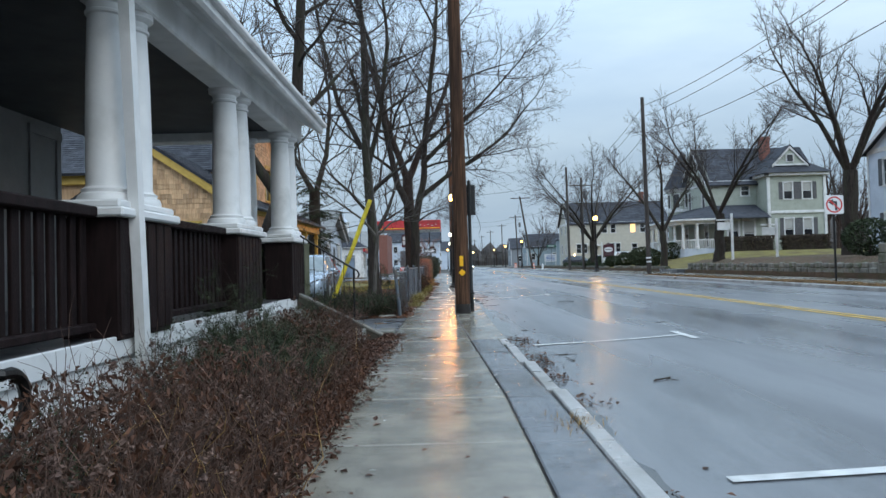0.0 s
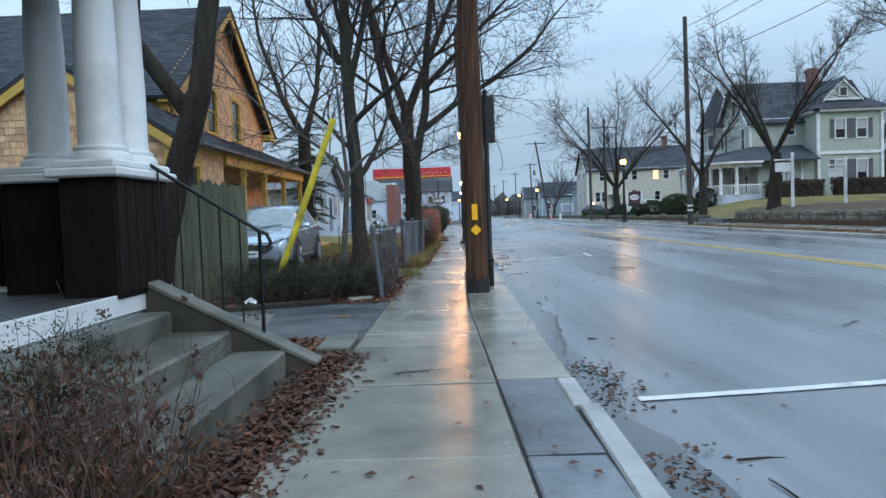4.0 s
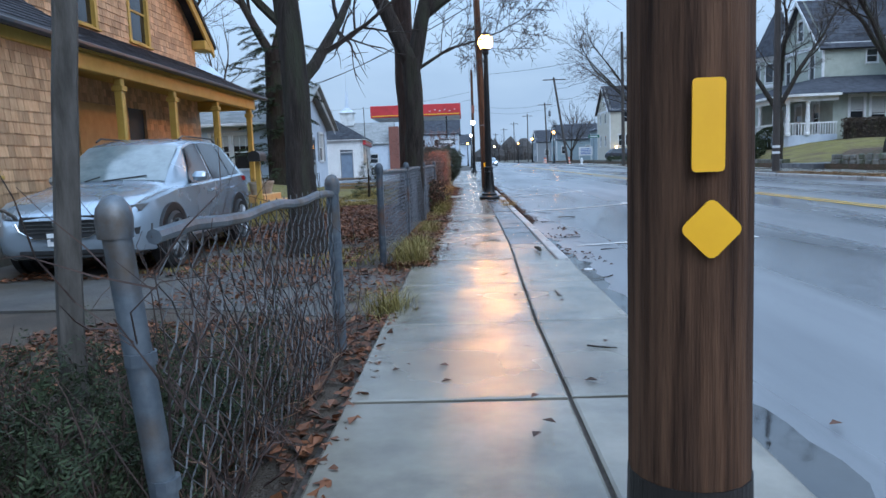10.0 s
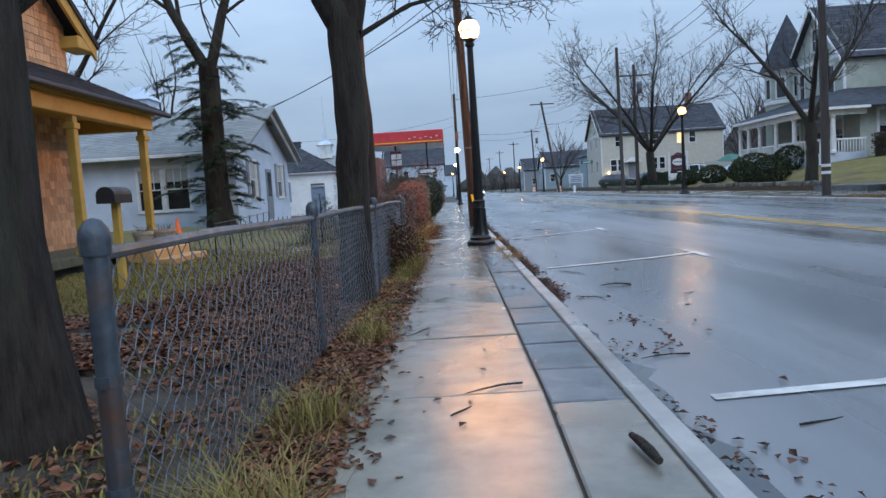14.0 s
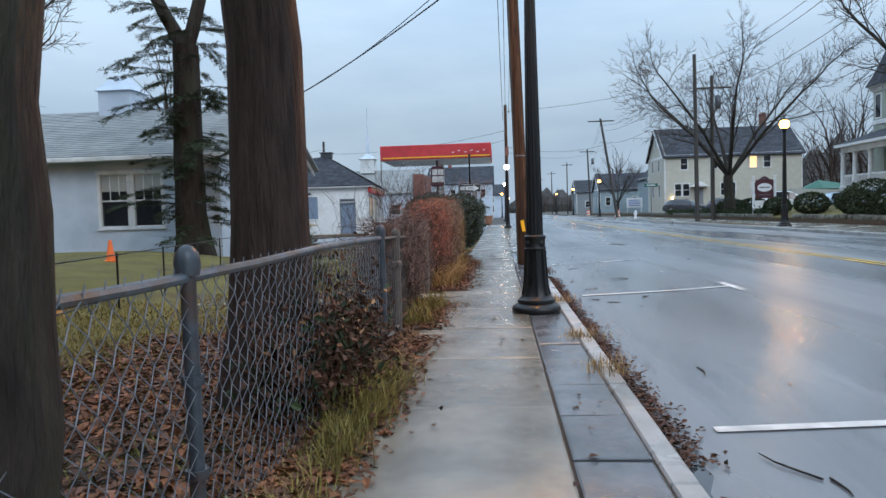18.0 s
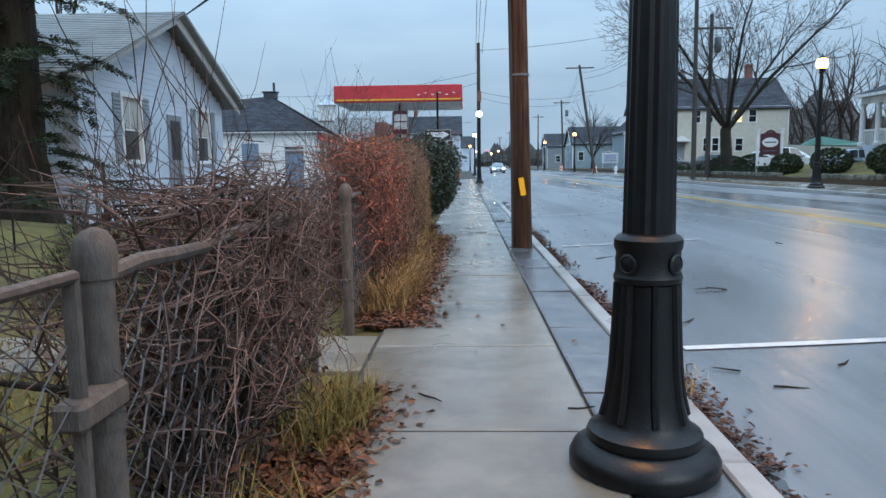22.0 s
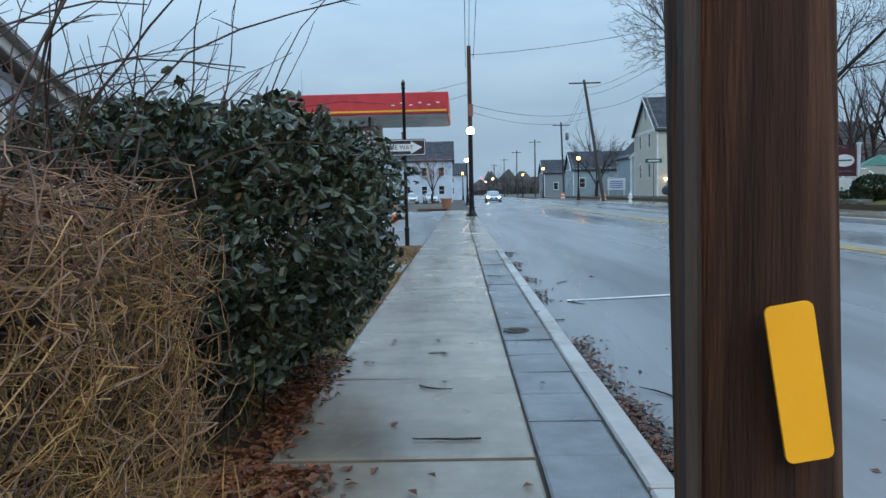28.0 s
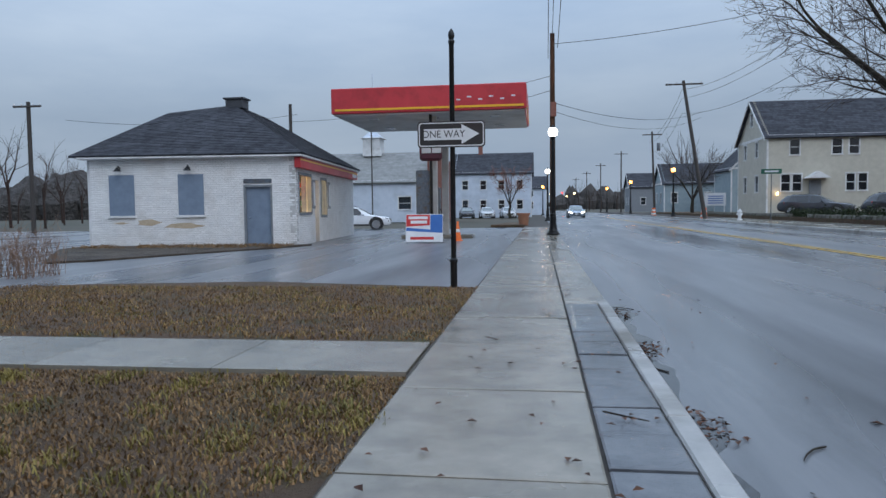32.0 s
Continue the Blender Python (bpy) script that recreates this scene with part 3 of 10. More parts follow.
def paving(material, name, bounds, x_of, gap=0.02, lift=0.005):
    for a, b in zip(bounds[:-1], bounds[1:]):
        s = Shape()
        x0, x1, x2, x3 = x_of(a)[0], x_of(a)[1], x_of(b)[1], x_of(b)[0]
        z = rnd.uniform(-lift, lift)
        tilt = rnd.uniform(-lift, lift)
        o = [(x0 + gap / 2, a + gap / 2), (x1 - gap / 2, a + gap / 2), (x2 - gap / 2, b - gap / 2), (x3 + gap / 2, b - gap / 2)]
        e = 0.012
        o2 = [(o[0][0] + e, o[0][1] + e), (o[1][0] - e, o[1][1] + e), (o[2][0] - e, o[2][1] - e), (o[3][0] + e, o[3][1] - e)]
        zz = [z, z + tilt, z + tilt, z]
        s.add([(*p, -0.1) for p in o] + [(*p, q - 0.006) for p, q in zip(o, zz)] + [(*p, q) for p, q in zip(o2, zz)],
              [(3, 2, 1, 0), (8, 9, 10, 11)] + [(i, (i + 1) % 4, 4 + (i + 1) % 4, 4 + i) for i in range(4)] + [(4 + i, 4 + (i + 1) % 4, 8 + (i + 1) % 4, 8 + i) for i in range(4)])
        part(name, s, material, pavement)


def steps(a, b, phase, pitch):
    k0 = math.ceil((a - phase) / pitch + 1e-6)
    out = [a]
    while phase + k0 * pitch < b - 0.3:
        if phase + k0 * pitch > a + 0.3:
            out.append(phase + k0 * pitch)
        k0 += 1
    return out + [b]


walk_y = steps(-8, 13.1, 4.84, 1.524) + steps(13.1, 29.2, 16.41, 1.602)[1:] + steps(29.2, 46.3, 40.32, 1.524)[1:] + steps(46.3, 92, 49.34, 1.524)[1:]
paving(M_slab, "slab", walk_y, lambda y: (-0.8, edge_x(y)))
paving(M_strip, "edge_slab", steps(-8, 11.0, 4.84, 1.524), lambda y: (edge_x(y), 0.86 + max(0, edge_x(y) - 0.45)))
paving(M_slab, "apron_slab", steps(11.0, 22.6, 16.41, 1.602), lambda y: (edge_x(y), 0.99))
paving(M_slab, "apron_slab", [22.6, 24.2], lambda y: (edge_x(y), 0.86))
paving(M_strip, "edge_slab", steps(24.2, 43, 24.9, 0.76), lambda y: (edge_x(y), 0.86))
paving(M_strip, "edge_slab", steps(43, 56.6, 43.4, 0.508), lambda y: (edge_x(y), 0.86), gap=0.018, lift=0.008)
paving(M_slab, "apron_slab", steps(56.6, 92, 57.0, 1.524), lambda y: (edge_x(y), 0.99))

kerb_base = Shape()
kerb_base.box(0.9, 0.98, -14, 150, -0.3, -0.12)
kerb = single("kerb", kerb_base, M_joint, "low kerb of pale stone lengths along the gutter", "kerb", kind="structure")
for a, b in [(-8, 11), (22.6, 57.0)]:
    y = a
    while y < b - 0.2:
        y2 = min(b, y + 1.83)
        s = Shape()
        dx = max(0, edge_x(y + 0.9) - 0.45)
        s.box(0.865 + dx, 1.0 + dx, y + 0.006, y2 - 0.006, -0.2, 0.004 + rnd.uniform(-0.004, 0.004), 0.012)
        part("kerb_stone", s, M_kerb, kerb)
        y = y2

# far kerb and footway
s = Shape()
s.box(12.0, 12.15, -40, 150, -0.2, 0.22, 0.02)
single("kerb_far", s, M_kerb, "pale stone kerb on the far side of the street", "kerb", kind="structure")
s = Shape()
s.box(12.15, 15.9, -40, 190, -0.3, 0.20)
pavement_far = single("pavement_far", s, M_joint, "concrete footway along the far side of the street", "pavement", kind="structure")
for i in range(70):
    s = Shape()
    s.box(13.2 if i * 1.8 < 68 else 12.16, 15.4, -20 + i * 1.8 + 0.01, -20 + (i + 1) * 1.8 - 0.01, 0.1, 0.215, 0.008)
    part("slab", s, M_slab, pavement_far)
s = Shape()
for a, b in [(-40, 43.2), (62, 72)]:
    s.box(12.16, 13.18, a, b, 0.0, 0.225, 0.02)
single("verge_far", s, M_lawn, "strip of worn brown grass behind the far kerb", "grass verge", kind="structure")
s = Shape()
s.slab([(15.9, -40), (140, -40), (140, 150), (15.9, 150)], -0.1, 0.42)
single("lawn_far", s, M_lawn, "raised front lawns of brown and green winter grass", "lawn", kind="structure")
s = Shape()
s.slab([(15.4, 46.6), (60, 46.6), (60, 50.4), (15.4, 50.4)], 0.1, 0.43)
single("driveway_far", s, M_drive, "asphalt drive running up between two low stone walls", "driveway", kind="structure")

# left ground: planting bed, drives, gardens, lawn, forecourt
s = Shape()
s.slab([(-2.5, -14), (-0.81, -14), (-0.81, 12.6), (-2.5, 12.6)], -0.3, -0.03)
single("planting_bed", s, M_soil, "dark wet soil bed along the pavement", "soil", kind="structure")
s = Shape()
s.slab([(-0.81, 13.0), (-0.81, 16.0), (-1.9, 16.2), (-3.6, 15.8), (-6.5, 15.2), (-14, 15.0), (-14, 12.6), (-2.6, 12.6)], -0.3, -0.028)
single("driveway_near", s, M_drive, "cracked dark asphalt drive wet from rain", "driveway", kind="structure")
s = Shape()
s.slab([(-60, 15.0), (-6.5, 15.2), (-3.6, 15.8), (-1.9, 16.2), (-0.81, 16.0), (-0.81, 20.1), (-1.3, 20.1), (-2.6, 20.6), (-60, 21.0)], -0.3, -0.034)
single("garden_soil", s, M_soil, "leaf-strewn dark garden soil", "soil", kind="structure")
s = Shape()
s.slab([(-0.81, 20.1), (-0.81, 22.0), (-2.2, 22.3), (-3.2, 22.9), (-3.2, 30.0), (-7.2, 30.0), (-7.2, 20.9), (-2.6, 20.6), (-1.3, 20.1)], -0.3, -0.026)
single("driveway_gravel", s, M_gravel, "worn pale drive of gravel and old asphalt", "driveway", kind="structure")
s = Shape()
s.slab([(-0.81, 22.0), (-0.81, 33.2), (-3.2, 33.2), (-3.2, 22.9), (-2.2, 22.3)], -0.3, -0.036)
single("garden_ground", s, M_soil, "bare soil under the roadside trees covered in leaves", "soil", kind="structure")
s = Shape()
s.slab([(-0.81, 33.2), (-0.81, 48.8), (-60, 48.8), (-60, 30.0), (-3.2, 30.0), (-3.2, 33.2)], -0.3, -0.036)
front_z = lambda x, y: -0.02 + 0.26 * float(np.interp(x, (-5.9, -3.3), (1, 0))) * float(np.interp(y, (28.6, 31), (0, 1)))
s2 = Shape()
lx, ly = np.linspace(-6.0, -3.0, 9), np.linspace(28.6, 36.2, 16)
s2.add([(x, y, front_z(x, y) + 0.012 * noise.noise((x, y, 4))) for y in ly for x in lx], [(i * 9 + j, i * 9 + j + 1, i * 9 + j + 10, i * 9 + j + 9) for i in range(15) for j in range(8)])
single("cottage_lawn", s2, M_lawn_green, "mossy yellow-green lawn rising to the cottage porch", "lawn", kind="structure", smooth=True)
s2 = Shape()
back_z = lambda x, y: float(np.interp(x, (-9.0, -6.0, -4.4), (0.52, 0.24, -0.03))) * float(np.interp(y, (35.6, 37.5, 44, 47), (0.4, 1, 1, 0)))
lx, ly = np.linspace(-14.0, -4.4, 13), np.linspace(35.6, 47.0, 12)
s2.add([(x, y, back_z(x, y) + 0.012 * noise.noise((x, y, 4))) for y in ly for x in lx], [(i * 13 + j, i * 13 + j + 1, i * 13 + j + 14, i * 13 + j + 13) for i in range(11) for j in range(12)])
single("garden_bank", s2, M_lawn_green, "mossy ground climbing gently to the bungalow", "lawn", kind="structure", smooth=True)
single("garden_lawn", s, M_lawn_green, "front garden of mossy grass and fallen leaves", "lawn", kind="structure")
s = Shape()
s.slab([(-0.81, 48.8), (-0.81, 52.75), (-60, 52.75), (-60, 48.8)], -0.3, -0.02)
s.slab([(-0.81, 54.05), (-0.81, 58.5), (-4.6, 59.3), (-7.6, 58.8), (-10, 57.6), (-12, 55.9), (-13, 54.05)], -0.3, -0.02)
single("corner_lawn", s, M_lawn, "flat patch of thin brown and green winter grass", "lawn", kind="structure")
s = Shape()
for i, (a, b) in enumerate([(-0.83, -2.35), (-2.36, -3.9), (-3.91, -5.5), (-5.51, -7.2), (-7.21, -9.0), (-9.01, -11), (-11.01, -13), (-13.01, -16)]):
    s.slab([(b, 52.82), (a, 52.82), (a, 53.98), (b, 53.98)], -0.2, -0.004)
single("side_path", s, M_slab, "pale concrete side path crossing the lawn", "path", kind="structure")
s = Shape()
s.slab([(-0.81, 58.5), (-0.81, 92), (-70, 92), (-70, 54.05), (-13, 54.05), (-12, 55.9), (-10, 57.6), (-7.6, 58.8), (-4.6, 59.3)], -0.3, -0.03)
single("forecourt", s, M_asphalt, "wet asphalt forecourt of a petrol station", "forecourt", kind="structure")

# rain water standing in the gutter
s = Shape()
ws = [(1.0, y, float(np.interp(y, (-8, 4, 12, 22, 27, 57), (-0.0765, -0.075, -0.074, -0.0745, -0.079, -0.0785))) + 0.005 * noise.noise((1.7, y * 0.9, 2)) + 0.004 * noise.noise((4.2, y * 3.1, 5))) for y in np.arange(-8, 57.1, 0.2)]
s.add([p for x, y, z in ws for p in ((0.9, y, z), (1.95, y, z))], [(2 * i, 2 * i + 1, 2 * i + 3, 2 * i + 2) for i in range(len(ws) - 1)])
single("gutter_water", s, M_water, "thin sheet of rain water lying in the gutter", "water", kind="structure")


def cover(name, x, y, z, r, material, label, category):
    c = thing(name, (x, y, z), label, category)
    s = Shape()
    s.lathe(x, y, [(r + 0.03, z - 0.05), (r + 0.03, z + 0.006), (r, z + 0.008)], 28)
    part("rim", s, M_joint, c)
    s = Shape()
    s.lathe(x, y, [(r - 0.012, z - 0.03), (r - 0.012, z + 0.009), (0.001, z + 0.010)], 28)
    lid = part("lid", s, material, c)
    for k in range(-3, 4):
        if abs(k) * r / 3.6 < r * 0.9:
            h = math.sqrt(max(0, (r * 0.86) ** 2 - (k * r / 3.6) ** 2))
            s = Shape()
            s.box(x - h, x + h, y + k * r / 3.6 - r * 0.06, y + k * r / 3.6 + r * 0.06, z + 0.008, z + 0.016)
            part("ridge", s, material, lid)


cover("manhole_cover", 4.1, 50.2, road_z(4.1) - 0.004, 0.33, M_asphalt, "worn cast iron manhole cover set in the road", "manhole cover")
cover("utility_cover", 0.59, 47.85, 0.004, 0.085, M_cast, "small round iron utility cover in the edge slabs", "utility cover")
cover("valve_cover", 1.15, 22.3, road_z(1.15) - 0.004, 0.055, M_sign_white, "small pale metal valve lid in the road", "valve cover")

# the drive's edges: gravel, a timber, stone blocks
s = Shape()
s.slab([(-2.45, 12.95), (-2.1, 14.2), (-2.25, 15.1), (-3.3, 15.05), (-6.4, 14.85), (-9, 14.85), (-9, 12.9)], -0.2, -0.022)
single("gravel_patch", s, M_gravel_pale, "strip of pale gravel beside the asphalt drive", "gravel", kind="structure")
s = Shape()
s.box(-1.25, 1.25, -0.06, 0.06, -0.06, 0.05, 0.02, pose(-2.85, 15.58, 0, 0, 0, 21))
single("edging_timber", s, M_bark, "dark rotten timber edging along the drive", "timber")
s = Shape()
s.box(-0.2, 0.2, -0.07, 0.07, -0.06, 0.035, 0.03, pose(-1.28, 16.3, 0, 0, 0, 20))
single("edging_stone", s, M_stone, "rough grey stone block at the end of the timber edging", "stone block")
s = Shape()
s.box(-1.14, -0.83, 12.32, 12.98, -0.12, 0.035, 0.02)
single("kerb_block", s, M_step, "rough pale concrete block between steps and drive", "concrete block")
s = Shape()
for k in range(4):
    s.tube([(-1.42 + 0.04 * k, 14.56 + 0.035 * k, -0.02), (-1.3, 14.6 + 0.03 * k, -0.012), (-1.14 - 0.03 * k, 14.58 + 0.035 * k, -0.02)], [0.004, 0.011, 0.004], 5)
single("bark_scrap", s, M_bark_tan, "torn strip of tan bark lying on the drive", "bark")
s = Shape()
ps = [(-2.8 + 0.09 * math.cos(a) * (1 + 0.3 * math.sin(3 * a)), 15.86 + 0.05 * math.sin(a), 0.02 + 0.05 * abs(math.sin(2.3 * a))) for a in np.linspace(0, 6.28, 13)[:-1]]
s.add(ps + [(-2.78, 15.86, 0.13)], [(i, (i + 1) % 12, 12) for i in range(12)])
single("paper_scrap", s, M_sign_white, "crumpled white paper scrap under the hedge", "litter")

s = Shape()
for a, b in ((-0.82, -2.2), (-2.21, -3.6), (-3.61, -5.0)):
    s.slab([(b, 36.72), (a, 36.72), (a, 37.6), (b, 37.6)], -0.2, -0.008)
single("garden_path", s, M_slab, "pale concrete garden path between two fences", "path", kind="structure")


# ---- bare trees ----
def branch_path(p, d, length, k, wob, lift, rg):
    pts, q, d = [Vector(p)], Vector(p), Vector(d).normalized()
    for i in range(k):
        d = (d + Vector((rg.uniform(-wob, wob), rg.uniform(-wob, wob), rg.uniform(-wob, wob) + lift))).normalized()
        q = q + d * (length / k)
        pts.append(q.copy())
    return pts


def sprout(thick, thin, p, d, length, r, level, rg, o):
    k = 5 if level < 2 else (4 if level < 4 else (2 if level >= o["levels"] else 3))
    pts = branch_path(p, d, length, k, o["wob"] * (1 + 0.35 * level), o["lift"] / (1 + 0.3 * level), rg)
    end = r * (0.55 if level < o["levels"] else 0.35)
    radii = [r + (end - r) * i / k for i in range(k + 1)]
    sides = 7 if level == 1 else (5 if level == 2 else 3)
    (thick if level <= 2 else thin).tube(pts, radii, sides, cap=False)
    if level >= o["levels"]:
        return
    kids = o["kids"][min(level, len(o["kids"]) - 1)]
    turn = rg.uniform(0, 6.28)
    for c in range(kids):
        f = 0.25 + 0.75 * (c + rg.random()) / kids if level else 0.5 + 0.5 * (c + rg.random()) / kids
        i = min(k - 1, int(f * k))
        q = pts[i].lerp(pts[i + 1], f * k - i)
        ax = (pts[i + 1] - pts[i]).normalized()
        turn += 2.4 + rg.uniform(-0.5, 0.5)
        s1 = ax.orthogonal().normalized()
        s2 = ax.cross(s1)
        a = radians(rg.uniform(*o["angle"]))
        nd = ax * math.cos(a) + (s1 * math.cos(turn) + s2 * math.sin(turn)) * math.sin(a)
        nl = length * rg.uniform(*o["short"]) * (1.15 - 0.45 * f)
        sprout(thick, thin, q, nd, nl, max(o["tip"], (r + (end - r) * f) * rg.uniform(0.5, 0.68)), level + 1, rg, o)
    if level < o["levels"]:
        sprout(thick, thin, pts[-1], (pts[-1] - pts[-2]), length * 0.62, end * 0.9, level + 1, rg, o)


def bare_tree(base, stems, r, seed, label, levels=5, kids=(4, 5, 4, 4), angle=(25, 60), short=(0.5, 0.75), wob=0.10, lift=0.05, tip=0.006,
              bark=None, twig=None, root=1.5):
    """stems: polylines of the trunk and its main limbs as (points, start radius, end radius, sprout length)."""
    rg = random.Random(seed)
    tree = thing("tree", base, label, "tree")
    trunk, thick, thin = Shape(), Shape(), Shape()
    o = dict(levels=levels, kids=kids, angle=angle, short=short, wob=wob, lift=lift, tip=tip)
    for si, (pts, r0, r1, reach) in enumerate(stems):
        fine, rad = [], []
        for i in range(len(pts) - 1):
            a, b = Vector(pts[i]), Vector(pts[i + 1])
            for j in range(4):
                f = j / 4
                q = a.lerp(b, f) + Vector((rg.uniform(-1, 1), rg.uniform(-1, 1), 0)) * r0 * 0.10 * (0 if i + j == 0 else 1)
                fine.append(q)
                rad.append(r0 + (r1 - r0) * (i + f) / (len(pts) - 1))
        fine.append(Vector(pts[-1]))
        rad.append(r1)
        if si == 0:
            rad[0] *= root
            rad[1] *= 1 + (root - 1) * 0.25
        trunk.tube(fine, rad, 12 if r0 > 0.12 else 7, cap=False)
        if reach:
            k = max(3, int(kids[0]) + 2)
            for c in range(k):
                f = 0.35 + 0.62 * (c + rg.random()) / k
                i = min(len(fine) - 2, int(f * (len(fine) - 1)))
                ax = (fine[i + 1] - fine[i]).normalized()
                turn = c * 2.4 + rg.uniform(-0.4, 0.4)
                s1 = ax.orthogonal().normalized()
                s2 = ax.cross(s1)
                a = radians(rg.uniform(*angle))
                sprout(thick, thin, fine[i], ax * math.cos(a) + (s1 * math.cos(turn) + s2 * math.sin(turn)) * math.sin(a), reach * rg.uniform(0.6, 1.0), rad[i] * rg.uniform(0.35, 0.55), 2, rg, o)
            sprout(thick, thin, fine[-1], fine[-1] - fine[-3], reach, r1, 1, rg, o)
    part("trunk", trunk, bark or M_bark, tree, smooth=True)
    part("branchwork", thick, bark or M_bark, tree, smooth=True)["kind"] = "stuff"
    part("crown", thin, twig or M_twig, tree)["kind"] = "stuff"
    return tree


# roadside trees on the near side
bare_tree((-4.62, 16.78, -0.06), [([(-4.62, 16.78, -0.06), (-4.2, 16.6, 1.4), (-3.55, 16.35, 3.1)], 0.235, 0.18, 0),
                                 ([(-3.55, 16.35, 3.05), (-3.25, 16.5, 5.2), (-3.1, 16.4, 7.6)], 0.17, 0.1, 2.6),
                                 ([(-3.7, 16.4, 2.8), (-4.6, 16.1, 4.2), (-5.0, 16.3, 6.2)], 0.13, 0.07, 2.2)], 0.29, 11,
          "leaning old tree with dark mossy bark and bare limbs", levels=5)
bare_tree((-2.33, 24.07, -0.05), [([(-2.33, 24.07, -0.05), (-2.36, 24.07, 2.2), (-2.50, 24.07, 5.0), (-2.53, 24.27, 8.5)], 0.2, 0.12, 3.0),
                                 ([(-2.58, 24.17, 4.2), (-1.98, 23.87, 6.2), (-1.68, 23.67, 8.6)], 0.1, 0.06, 2.4),
                                 ([(-2.68, 24.17, 5.2), (-3.48, 24.47, 6.8), (-3.98, 24.37, 9)], 0.1, 0.06, 2.4)], 0.24, 12,
          "tall bare roadside tree with wet black bark", levels=5, angle=(30, 70))
bare_tree((-1.67, 17.2, -0.05), [([(-1.67, 17.2, -0.05), (-1.61, 17.2, 1.0), (-1.53, 17.2, 1.9)], 0.05, 0.042, 0),
                                 ([(-1.53, 17.2, 1.85), (-1.9, 17.2, 2.3), (-2.7, 17.1, 2.9)], 0.035, 0.02, 1.2),
                                 ([(-1.53, 17.2, 1.85), (-1.6, 17.2, 2.6), (-1.67, 17.25, 3.6)], 0.035, 0.015, 1.0),
                                 ([(-1.53, 17.2, 1.9), (-1.2, 17.2, 2.2), (-0.5, 17.2, 2.4)], 0.03, 0.012, 0.9)], 0.055, 13,
          "thin young tree with crooked grey branches", levels=4, tip=0.004, root=1.15, bark=M_bark_grey)
bare_tree((-1.16, 28.3, -0.05), [([(-1.16, 28.3, -0.05), (-1.13, 28.3, 1.0), (-1.08, 28.25, 2.1), (-1.1, 28.25, 3.1)], 0.185, 0.175, 0),
                                 ([(-1.1, 28.25, 3), (-1.75, 28.2, 4.4), (-2.15, 28.1, 6.5), (-2.5, 28, 9)], 0.16, 0.085, 3.2),
                                 ([(-1.05, 28.3, 3), (-0.7, 28.4, 4.6), (-0.6, 28.4, 6.5), (-0.2, 28.4, 9.5)], 0.15, 0.085, 3.4),
                                 ([(-0.85, 28.4, 3.9), (0.2, 28.6, 4.7), (1.2, 28.6, 5.3), (2.2, 28.6, 6.0)], 0.11, 0.05, 2.2),
                                 ([(-0.75, 28.4, 5.2), (0.7, 28.1, 6.6), (2.0, 27.8, 7.8)], 0.1, 0.04, 2.2),
                                 ([(-1.0, 28.3, 2.9), (-0.4, 28.6, 3.3), (0.3, 28.8, 3.5)], 0.035, 0.015, 0.9)], 0.25, 14,
          "big forked roadside maple with bare branches over the street", levels=5, angle=(28, 65), root=1.06)
bare_tree((-1.45, 31.4, -0.05), [([(-1.45, 31.4, -0.05), (-1.45, 31.4, 2.4), (-1.5, 31.4, 5.0)], 0.27, 0.23, 0),
                                 ([(-1.5, 31.4, 4.9), (-2.2, 31.4, 7), (-3.0, 31.3, 10)], 0.17, 0.09, 3.0),
                                 ([(-1.5, 31.4, 4.9), (-0.7, 31.6, 6.8), (0.2, 31.7, 8.8)], 0.17, 0.09, 3.0)], 0.27, 15,
          "massive roadside tree with reddish brown bark", levels=5, bark=M_bark_red, angle=(35, 80), lift=-0.02)


# ---- building kit ----
def span_free(a, b, z, holes):
    """Stretches of a..b at the height z that no opening takes."""
    out = [(a, b)]
    for u0, u1, z0, z1 in holes:
        if z0 < z < z1:
            out = [(p, min(q, u0)) for p, q in out if p < u0] + [(max(p, u1), q) for p, q in out if q > u1]
    return [(p, q) for p, q in out if q - p > 0.02]


